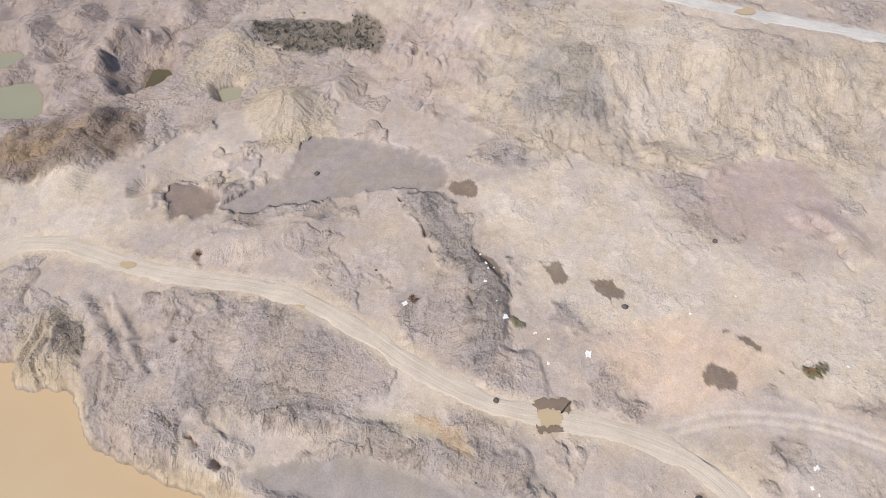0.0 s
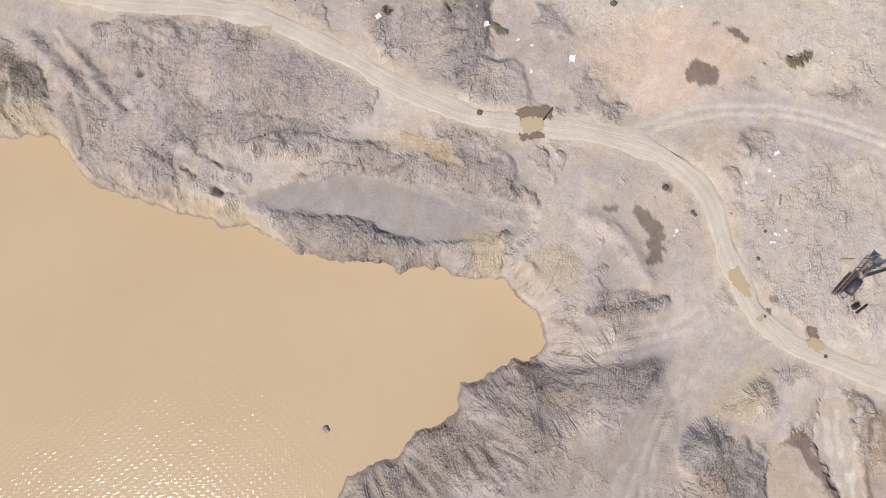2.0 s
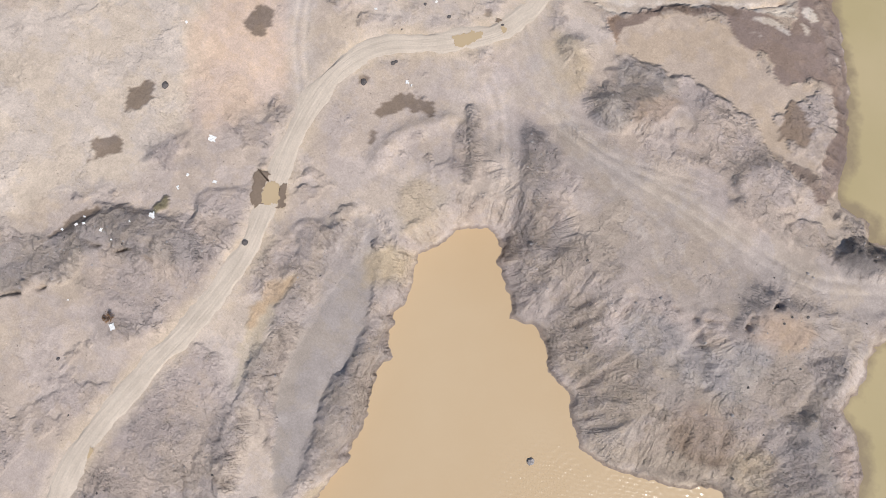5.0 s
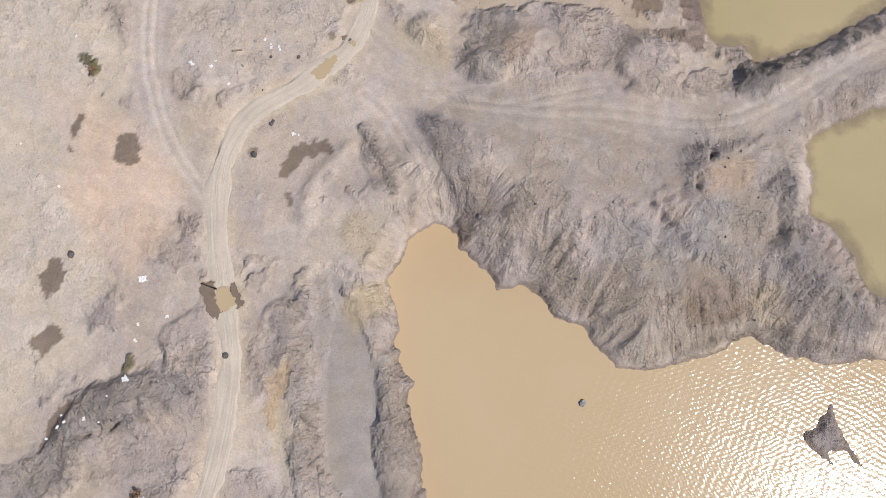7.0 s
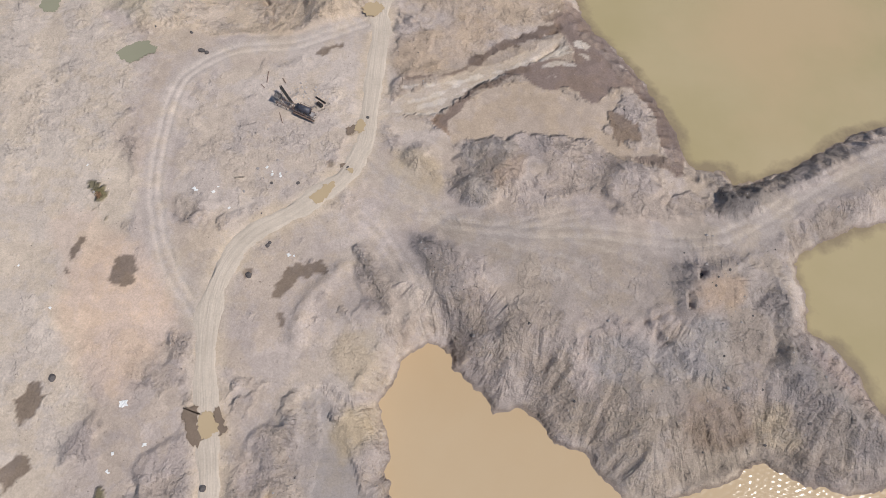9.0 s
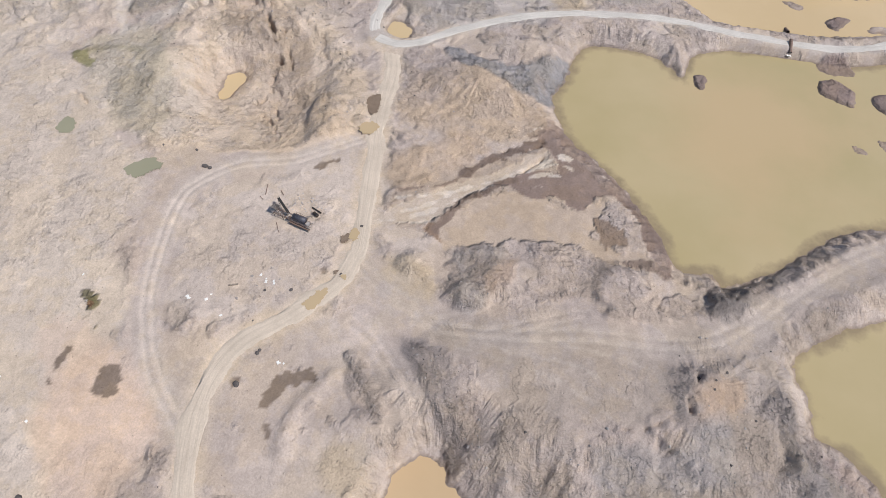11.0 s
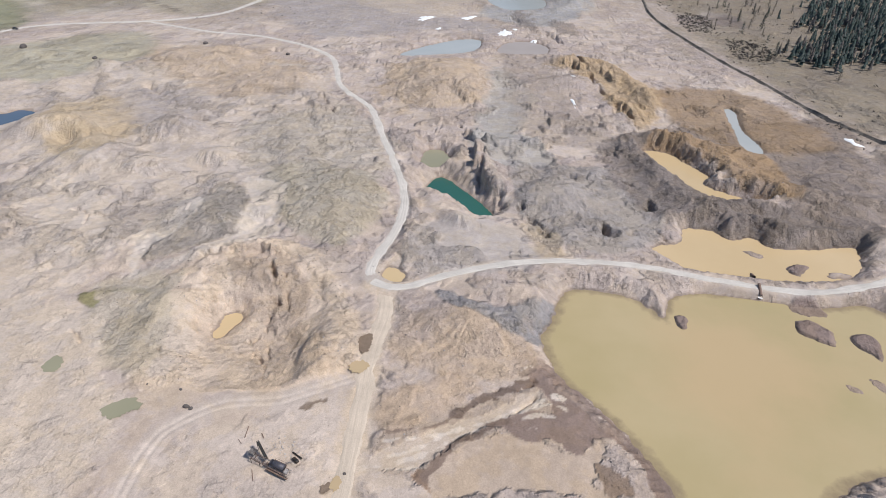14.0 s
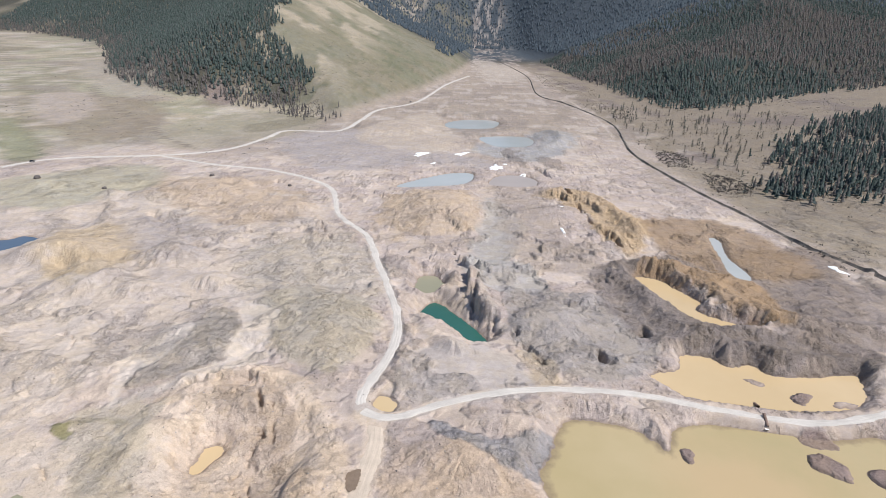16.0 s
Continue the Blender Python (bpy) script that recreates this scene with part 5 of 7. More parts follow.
up = hillside(hill_foot, [(-4400, 5200), (-4400, 2600)], 1500)
up = softened(up, 14)
H_LEFT = 0.43 * up * (1 - 0.55 * ramp(up, 250, 900)) * ramp(up, -5, 70)
H_LEFT = np.minimum(H_LEFT, 330 + 40 * WARP[40.0])
H += H_LEFT * (1 + 0.10 * fbm(PX, PY, 420, 3, 5))
up = hillside(smooth_line(WOOD_FOOT, False, 60), [(4400, 5200), (500, 5200)], 2200)
up = softened(up, 8)
H_RIGHT = 0.30 * up * (1 - 0.25 * ramp(up, 500, 1800)) * ramp(up, -5, 160)
H += np.minimum(H_RIGHT, 560) * (1 + 0.25 * fbm(PX, PY, 600, 3, 9))
H += np.clip(375 + 0.16 * (PX + 650), 300, 640) * np.exp(-((PY - 4400 + 0.1 * PX) / 600) ** 2) * (1 + 0.06 * fbm(PX, PY, 500, 4, 13)) * ramp(PY, 2600, 3900)

# undulation of old workings
close = 1 - ramp(np.hypot(PX + 40, PY - 180), 500, 900)
H += close * (1.0 * fbm(PX, PY, 46, 3, 21) + 0.1 * fbm(PX, PY, 9, 3, 22))
w, hummocks = patch(HUMMOCKS, 22, 14, 40.0)
H[w] += hummocks * (2.0 * ridged(PX[w], PY[w], 38, 3, 25) + 0.8 * fbm(PX[w], PY[w], 14, 3, 26))
for form in HUMPS:
    add_hump(*form)
for points, width, height in BERMS:
    w, d, s = near_line(smooth_line(points), width * 2)
    H[w] += height * np.exp(-(np.minimum(d, 1e3) / (width * 0.5)) ** 2) * (1 + 0.35 * WARP[3.0][w])
for points, width, depth in CRACKS:
    w, d, s = near_line(smooth_line(points, False, 1.5), width * 3 + 3)
    broken = ramp(value_noise(s / (4.5 * width) + 3.1, 0 * s, 27) + 0.5 * WARP[3.0][w], -0.35, 0.25)
    H[w] -= depth * broken * (1 - ramp(d + 0.8 * width * WARP[3.0][w] + 0.3 * CRUMB[w], 0.0, width))
for points, height, reach in STEPS:
    # a broken edge: the ground on the line's left stands higher and falls off behind
    line = smooth_line(points, False, 1.5)
    w, d, s = near_line(line, reach)
    lengths = np.r_[0, np.cumsum(np.linalg.norm(np.diff(line, axis=0), axis=1))]
    nearest = np.clip(np.searchsorted(lengths, s) - 1, 0, len(line) - 2)
    way = (line[1:] - line[:-1])[nearest]
    side = way[..., 0] * (PY[w] - line[nearest][..., 1]) - way[..., 1] * (PX[w] - line[nearest][..., 0])
    ends = ramp(s, 0, 0.2 * lengths[-1]) * ramp(lengths[-1] - s, 0, 0.2 * lengths[-1])
    sd = np.sign(side) * d + 1.5 * WARP[3.0][w] + 2.4 * WARP[12.0][w] + 0.5 * CRUMB[w]
    ends = ends * (0.35 + 0.65 * ramp(WARP[12.0][w] + 0.6 * WARP[3.0][w], -0.45, 0.2))
    H[w] += height * ends * ramp(sd, -0.8, 0.8) * (1 - ramp(d, 0.15 * reach, reach))
# the long quarried bank in the west
w, d, s = near_line(smooth_line(WEST_BANK), 260)
inside = within(np.vstack([smooth_line(WEST_BANK), [(-600, 160), (-600, -260)]]), w)
behind = np.where(inside, np.minimum(d, 90), 0)
fade = 1 - ramp(PY[w], 60, 120)
flutes = ridged(s + 3 * WARP[12.0][w], d * 0.25, 7, 3, 41)
H[w] += fade * (13 * ramp(behind + 5 * WARP[12.0][w], 0, 52) + 0.7 * flutes * ramp(behind, 1, 8) * (1 - ramp(behind, 32, 52)))

# basins of the ponds: water level, width of the bank, depth of the gullies in it
GULLY = np.zeros(SHAPE)
for points, level, bank, rough in BASINS:
    w, d, s = inset(smooth_line(points, True, 2.0), bank * 1.5 + 6)
    small, large, h = WARP[3.0][w], WARP[12.0][w], H[w]
    if bank > 16:   # the great pond: a narrow bank in the west, the high dump's long slope in the east
        bank = 6 + 13 * ramp(PX[w], -9, 8)
    d = d + 0.8 * small + 0.5 * fbm(PX[w], PY[w], 1.6, 2, 57) + 0.25 * bank / 10 * large * ramp(d / bank, 0, 0.5)
    low = level + np.where(d < 0, np.maximum(d * 0.35, -2.0), 0.32 * np.minimum(d, 1.5))
    mix = ramp(d / bank, -0.02, 1) ** 0.85
    cut = ridged(s + 2.0 * large + 0.25 * d, d * 0.22, 4.2, 3, 51) + 0.6 * ridged(s + small, d * 0.3, 1.9, 2, 52) if rough > 0.1 else 0 * d
    on_bank = ramp(d, 0.2, 3) * (1 - ramp(d / bank, 0.75, 1.05))
    H[w] = low * (1 - mix) + h * mix - rough * on_bank * np.clip(-cut + 0.2, -0.4, 1.2)
    if rough > 0.1:
        GULLY[w] = np.maximum(GULLY[w], on_bank)
for points, level, height, slope in ISLETS:
    w, d, _ = inset(smooth_line(points, True, 0.8), 8)
    d = d + (1.0 if height < 0.65 or height > 0.75 else 0.35) * WARP[3.0][w] + 0.25 * CRUMB[w]
    rise = level + np.where(d < 0, np.minimum(-d * slope, height) + 0.12 * fbm(PX[w], PY[w], 1.3, 2, 61), -np.minimum(d * 0.8, 1.5))
    H[w] = np.where(d < 2.0, np.maximum(H[w], rise), H[w])
for points, level, amount in FLATS:
    w, k = patch(points, 3.5, 1.2, 3.0)
    H[w] = H[w] * (1 - k * amount) + level * k * amount


def height_at(x, y):
    i = np.clip(np.searchsorted(GX, x) - 1, 0, len(GX) - 2)
    j = np.clip(np.searchsorted(GY, y) - 1, 0, len(GY) - 2)
    u = (x - GX[i]) / (GX[i + 1] - GX[i])
    v = (y - GY[j]) / (GY[j + 1] - GY[j])
    return (H[j, i] * (1 - u) + H[j, i + 1] * u) * (1 - v) + (H[j + 1, i] * (1 - u) + H[j + 1, i + 1] * u) * v


# ---- colours of the ground ----
COLOUR = np.empty((*SHAPE, 3))
COLOUR[:] = GREY
STONY, WETNESS = np.full(SHAPE, 0.12), np.zeros(SHAPE)


def lay(mask, colour, amount=1.0, stony=None, wet=0.0, w=None):
    w = w or ALL
    k = np.clip(mask * amount, 0, 1)
    for c in range(3):
        COLOUR[w][..., c] += (colour[c] - COLOUR[w][..., c]) * k
    if stony is not None:
        STONY[w] += (stony - STONY[w]) * k
    WETNESS[w] += (wet - WETNESS[w]) * k


lay(ramp(fbm(PX, PY, 60, 4, 71), 0.0, 0.35), PALE, 0.6, 0.08)
lay(ramp(fbm(PX, PY, 22, 4, 73), 0.22, 0.45), SHORE, 0.25)
lay(ramp(fbm(PX, PY, 26, 5, 72), 0.1, 0.2), LILAC, 0.65, 0.5)
lay(ramp(fbm(PX, PY, 11, 4, 74), 0.22, 0.3), LILAC, 0.45, 0.5)
# the wider valley
lay(ramp(PY, 520, 760) * ramp(-PX, -420, -100), HEATH, 0.55, 0.3)
lay(ramp(meadow_way, 660, 740) * ramp(-PX, 160, 260), FIELD, 0.6, 0.15)
lay(ramp(fbm(PX, PY, 120, 4, 75), 0.05, 0.4) * ramp(meadow_way, 690, 760) * ramp(-PX, 160, 260), HEATH, 0.7, 0.2)
lay(ramp(H_LEFT, 1, 14), (0.165, 0.162, 0.125), 0.95, 0.1)
lay(ramp(H_LEFT, 1, 20) * ramp(fbm(PX, PY, 160, 4, 76), 0.0, 0.5), (0.13, 0.138, 0.09), 0.5, 0.1)
lay(ramp(PX, 205, 235) * ramp(PY, 180, 420), HEATH, 0.95, 0.3)
lay(ramp(PX, 205, 235) * ramp(PY, 300, 420) * ramp(fbm(PX, PY * 0.7, 60, 4, 77), 0.22, 0.4), PLUM, 0.6, 0.3)
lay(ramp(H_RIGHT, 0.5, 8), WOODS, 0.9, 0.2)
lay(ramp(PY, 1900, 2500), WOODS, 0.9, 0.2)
# distance haze painted in: the far forest floor is tinted blue-grey
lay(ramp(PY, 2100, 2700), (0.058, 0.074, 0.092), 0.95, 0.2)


def open_side(x, y):
    """How far a place on the western hill lies out on its open grassy side."""
    return x + 0.30 * y - 70 * fbm(x, y, 150, 4, 101) - 25 * fbm(x, y, 40, 3, 102)


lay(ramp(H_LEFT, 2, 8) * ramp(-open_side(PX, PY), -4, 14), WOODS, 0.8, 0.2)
slope_grass = ramp(H_LEFT, 1, 10) * ramp(open_side(PX, PY), -4, 14)
lay(slope_grass * ramp(fbm(PX, PY, 55, 5, 131), -0.05, 0.3), (0.2, 0.175, 0.13), 0.5, 0.3)
lay(slope_grass * ramp(fbm(PX, PY, 18, 3, 132), 0.1, 0.35), (0.105, 0.11, 0.07), 0.45, 0.3)
out_there = ramp(meadow_way, 690, 760) * ramp(-PX, 160, 260)
lay(out_there * ramp(fbm(PX, PY * 0.8, 70, 5, 133), 0.02, 0.2), (0.36, 0.315, 0.255), 0.6, 0.2)
lay(out_there * ramp(fbm(PX, PY * 0.8, 45, 5, 134), 0.12, 0.3), (0.185, 0.175, 0.13), 0.6, 0.3)
upper = ramp(PY, 480, 620) * ramp(-PX, -330, -200) * (1 - ramp(H_LEFT, 0.5, 3))
lay(upper * ramp(fbm(PX, PY, 50, 5, 135), 0.08, 0.22), (0.25, 0.22, 0.2), 0.6, 0.4)
lay(upper * ramp(fbm(PX, PY, 26, 4, 136), 0.18, 0.3), (0.44, 0.4, 0.37), 0.5, 0.1)
for mask_points, colour, amount, stony, wet, soft, ragged in PATCHES:
    w, mask = patch(mask_points, soft, ragged, 12.0 if ragged > 1.2 else 3.0)
    lay(mask, colour, amount, stony, wet, w)
for line_points, colour, width, soft, ragged, amount, wet in STREAKS:
    w, mask = ribbon(line_points, width, soft, ragged)
    lay(mask, colour, amount, None, wet, w)
up_valley = ramp(PY, 110, 190) * (1 - ramp(PY, 480, 700))
STONY[:] = np.maximum(STONY, up_valley * (0.07 + 0.5 * ramp(fbm(PX, PY, 17, 4, 79), 0.0, 0.22)) * (1 - ramp(WETNESS, 0.1, 0.3)))
for points, width, colour, amount in TRACKS:
    w, d, _ = near_line(smooth_line(points, False, 1.2), width + 8)
    k = 1 - ramp(d + 0.8 * WARP[3.0][w], width * 0.6, width * 0.6 + 4)
    STONY[w] += (0.04 - STONY[w]) * k
# loose spoil is rough where it is stony and smooth where it is silt; rain has cut rills down every slope
w = window(-330, 330, -260, 560)
x, y, warp3, warp12, warp40 = PX[w], PY[w], WARP[3.0][w], WARP[12.0][w], WARP[40.0][w]
dry = np.ones(SHAPE)
for points, level, bank, r in BASINS:
    v, d, _ = inset(smooth_line(points, True, 2.0), 4)
    dry[v] = np.minimum(dry[v], ramp(d, 0.2, 3.5))
dry = dry[w]
level_ground = np.ones(SHAPE)
for points, level, amount in FLATS:
    v, k = patch(points, 3.5, 1.0, 3.0)
    level_ground[v] = np.minimum(level_ground[v], 1 - k)
level_ground = level_ground[w]
silt = 1 - ramp(WETNESS[w], 0.25, 0.5)
rubble = ramp(STONY[w], 0.12, 0.75) * (1 - 0.65 * GULLY[w]) * dry * silt * (1 - ramp(np.hypot(x + 20, y - 120), 300, 460))
for size, seed, cut, step in ((34, 111, -0.12, 1.5), (34, 111, 0.2, 1.3), (21, 112, 0.05, 0.7), (26, 113, 0.16, 1.0), (15, 114, 0.08, 0.8), (11, 115, 0.1, 0.6)):
    n = fbm(x + 2.5 * warp3, y + 4 * warp12, size, 5, seed)
    if size < 16:
        n = n - 2 * (1 - ramp(y, 85, 130))
    some = ramp(fbm(x, y, 45, 2, seed + 40), 0.02, 0.25)
    H[w] += step * some * dry * silt * level_ground * (0.06 + rubble) * ramp(n, cut, cut + 0.8 / size)
lumps = 0.3 * fbm(x + 2 * warp12, y, 8.0, 4, 91) + 0.55 * fbm(x, y + warp3, 4.5, 4, 93, 0.66)
crumbs = 1 - 2 * np.abs(CRUMB[w])
H[w] += ((0.02 + 0.5 * rubble) * lumps + 0.06 * rubble * crumbs) * dry
gy, gx = np.gradient(H[w], GY[w[0]], GX[w[1]])
for _ in range(10):
    for g in (gy, gx):
        g[1:-1] = (g[:-2] + 2 * g[1:-1] + g[2:]) / 4
        g[:, 1:-1] = (g[:, :-2] + 2 * g[:, 1:-1] + g[:, 2:]) / 4
slope = np.hypot(gx, gy)
gx, gy = gx / (slope + 0.02), gy / (slope + 0.02)
rills = sum(ridged(x + k * 0.8 * gx + 0.4 * warp3, y + k * 0.8 * gy, 1.7, 2, 121) for k in range(-4, 5)) / 9
broad = sum(ridged(x + k * 2.2 * gx + warp12, y + k * 1.6 * gy, 4.6, 3, 122) for k in range(-3, 4)) / 7
crumbling = (1 - 0.75 * (1 - ramp(np.hypot(x + 66, y - 137) + 4 * warp12, 36, 48))) * (1 - 0.55 * ramp(-x, 50, 70) * (1 - ramp(y, 60, 90)))   # the dry pit wall crumbles, the rest is rain-cut
fall = ramp(slope, 0.13, 0.45) * dry * silt * (0.3 + 0.7 * level_ground) * crumbling
H[w] += fall * ((1.2 + 0.4 * GULLY[w]) * (rills - rills.mean()) + (1.1 + 0.1 * GULLY[w]) * (broad - broad.mean()))
RILLS, STEEP, FALL = np.zeros(SHAPE), np.zeros(SHAPE), np.zeros((*SHAPE, 3))
STEEP[w] = ramp(slope, 0.1, 0.4) * dry * silt * crumbling
FALL[w] = np.stack([gx, gy, 0 * gx], -1)
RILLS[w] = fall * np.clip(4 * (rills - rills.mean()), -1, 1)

# roadbeds
ROAD_BEDS = []
for name, points, width, mat, crown, label in ROADS:
    line = smooth_line(points, False, 1.2 if width > 3.3 and abs(points[0][1]) < 260 else 2.5)
    z = height_at(line[:, 0], line[:, 1])
    step = max(3, int(14 / 1.2))
    padded = np.r_[np.full(step, z[0]), z, np.full(step, z[-1])]
    kernel = np.ones(2 * step + 1) / (2 * step + 1)
    z = np.convolve(padded, kernel, "valid") + crown
    lengths = np.r_[0, np.cumsum(np.linalg.norm(np.diff(line, axis=0), axis=1))]
    w, d, s = near_line(line, width * 1.5 + 8)
    bed = np.interp(s, lengths, z)
    k = 1 - ramp(d, width * 0.55, width * 0.55 + 3.0 + 2.2 * max(crown, 0))
    H[w] = np.where(d < 1e5, H[w] * (1 - k) + (bed - 0.1) * k, H[w])
    ROAD_BEDS.append((name, line, z, width, mat, label))

# dust spread beside the roads
for name, line, z, width, mat, label in ROAD_BEDS:
    w, d, _ = near_line(line, width + 8)
    lay(1 - ramp(d + 1.0 * WARP[3.0][w], width * 0.42, width * 0.5 + (3.6 if mat == "ROAD" else 1.8)), (0.505, 0.43, 0.35) if mat == "ROAD" else (0.44, 0.4, 0.365), 0.8, 0.05, 0.0, w)
# beaten tracks: two ruts pressed into the ground
for points, width, colour, amount in TRACKS:
    line = smooth_line(points, False, 1.2)
    w, d, s = near_line(line, width * 2 + 4)
    drift = d + 0.35 * WARP[3.0][w]
    lay(1 - ramp(drift, width * 0.35, width * 0.9), colour, amount * 0.55, 0.1, 0.0, w)
    rut = np.exp(-((drift - width * 0.22) / (width * 0.1)) ** 2)
    lay(rut, tuple(1.14 * c for c in colour), amount * 0.8, 0.05, 0.0, w)
    H[w] -= 0.2 * rut * (d < 1e5)
# steep gullied banks: streaked, darker rills
streak = ramp(GULLY, 0.2, 0.9)
lay(streak * ramp(fbm(PX, PY, 7, 3, 78), -0.1, 0.4), LILAC, 0.35, 0.5)
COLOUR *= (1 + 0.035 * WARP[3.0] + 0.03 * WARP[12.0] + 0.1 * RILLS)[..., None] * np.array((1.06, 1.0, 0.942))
northern = ramp(PY, 95, 230)[..., None]
COLOUR *= 1 + northern * np.array((-0.02, 0.0, 0.035))
# wet margins of the water
for points, level, bank, rough in BASINS:
    line = smooth_line(points, True, 2.0)
    w, d, _ = inset(line, 9)
    lay((1 - ramp(H[w], level + 0.15, level + 0.55)) * (d < 6), BROWN, 0.75, 0.2, 0.6, w)


def sheet(name, z, colour=None):
    rows, cols = z.shape
    mesh = bpy.data.meshes.new(name)
    n = rows * cols
    mesh.vertices.add(n)
    mesh.vertices.foreach_set("co", np.stack([PX, PY, z], -1).astype(np.float32).ravel())
    a = (np.arange(rows - 1)[:, None] * cols + np.arange(cols - 1)[None]).ravel()
    quads = np.stack([a, a + 1, a + cols + 1, a + cols], -1).astype(np.int32)
    mesh.loops.add(quads.size)
    mesh.loops.foreach_set("vertex_index", quads.ravel())
    mesh.polygons.add(len(quads))
    mesh.polygons.foreach_set("loop_start", np.arange(0, quads.size, 4, dtype=np.int32))
    mesh.polygons.foreach_set("use_smooth", np.ones(len(quads), bool))
    mesh.update()
    return mesh


ground_mesh = sheet("ground", H)
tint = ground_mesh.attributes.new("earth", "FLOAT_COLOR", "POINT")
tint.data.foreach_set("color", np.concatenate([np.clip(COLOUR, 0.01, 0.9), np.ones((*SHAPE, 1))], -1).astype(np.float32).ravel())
kind = ground_mesh.attributes.new("stony_wet", "FLOAT_COLOR", "POINT")
kind.data.foreach_set("color", np.stack([STONY, WETNESS, np.zeros(SHAPE), np.ones(SHAPE)], -1).astype(np.float32).ravel())
fall_way = ground_mesh.attributes.new("fall", "FLOAT_VECTOR", "POINT")
fall_way.data.foreach_set("vector", FALL.astype(np.float32).ravel())
steepness = ground_mesh.attributes.new("steepness", "FLOAT", "POINT")
steepness.data.foreach_set("value", STEEP.astype(np.float32).ravel())
ground_mesh.materials.append(EARTH)
ground = tagged(new("ground", ground_mesh), "bare grey and tan mined-over valley ground with heaps and gullies", "ground", kind="structure")

# ---- water ----
MATS = {"ROAD": ROAD, "HAUL": HAUL, "TRACK": TRACK, "WATER_TAN": WATER_TAN, "WATER_OLIVE": WATER_OLIVE, "WATER_OCHRE": WATER_OCHRE, "WATER_TEAL": WATER_TEAL,
        "WATER_GREEN": WATER_GREEN, "WATER_BLUE": WATER_BLUE, "WATER_DARK": WATER_DARK, "WATER_GREY": WATER_GREY, "MUD": MUD}


def mesh_object(name, verts, faces, mat, parent=None, smooth=True):
    mesh = bpy.data.meshes.new(name)
    mesh.from_pydata([tuple(map(float, v)) for v in verts], [], faces)
    mesh.materials.append(mat)
    if smooth:
        mesh.polygons.foreach_set("use_smooth", [True] * len(mesh.polygons))
    mesh.update()
    ob = new(name, mesh)
    ob.parent = parent
    return ob


def water_sheet(name, points, level, mat, label):
    """A level surface whose rim runs a little way into the bank."""
    line = smooth_line(points, True, 2.0)
    way = np.roll(line, -1, 0) - np.roll(line, 1, 0)
    out = np.stack([way[:, 1], -way[:, 0]], -1) / np.maximum(np.linalg.norm(way, axis=1, keepdims=True), 1e-6)
    area2 = (line[:, 0] * np.roll(line[:, 1], -1) - np.roll(line[:, 0], -1) * line[:, 1]).sum()
    rim = line + out * (1.2 if area2 > 0 else -1.2)
    bm = bmesh.new()
    bm.faces.new([bm.verts.new((x, y, level)) for x, y in rim])
    bmesh.ops.triangulate(bm, faces=bm.faces[:])
    bmesh.ops.recalc_face_normals(bm, faces=bm.faces[:])
    for f in bm.faces:
        if f.normal.z < 0:
            f.normal_flip()
    mesh = bpy.data.meshes.new(name)
    bm.to_mesh(mesh)
    bm.free()
    mesh.materials.append(mat)
    ob = new(name, mesh)
    return tagged(ob, label, "puddle" if name == "puddle" else "pond", kind="structure")

def water_grid(name, points, level, mat, label):
    """A large pond as a grid, which knows how far the shore is."""
    line = smooth_line(points, True, 2.0)
    w, d, _ = inset(line, 14)
    d, x, y = d[::2, ::2], PX[w][::2, ::2], PY[w][::2, ::2]
    deep = 1 - ramp(-d + 2.5 * WARP[12.0][w][::2, ::2], -0.5, 4.5)
    rows, cols = d.shape
    a = (np.arange(rows - 1)[:, None] * cols + np.arange(cols - 1)[None])[(np.maximum(np.maximum(d[1:, 1:], d[:-1, :-1]), np.maximum(d[1:, :-1], d[:-1, 1:])) < 2.6)]
    quads = np.stack([a, a + 1, a + cols + 1, a + cols], -1)
    used, quads = np.unique(quads, return_inverse=True)
    quads = quads.reshape(-1, 4)
    verts = np.stack([x.ravel()[used], y.ravel()[used], np.full(len(used), level)], -1)
    ob = mesh_object(name, verts, quads.tolist(), mat)
    near = ob.data.attributes.new("shallow", "FLOAT", "POINT")
    near.data.foreach_set("value", deep.ravel()[used].astype(np.float32))
    return tagged(ob, label, "pond", kind="structure")


for points, level, mat, label, name in WATERS:
    (water_grid if mat == "WATER_OLIVE" else water_sheet)(name, points, level, MATS[mat], label)


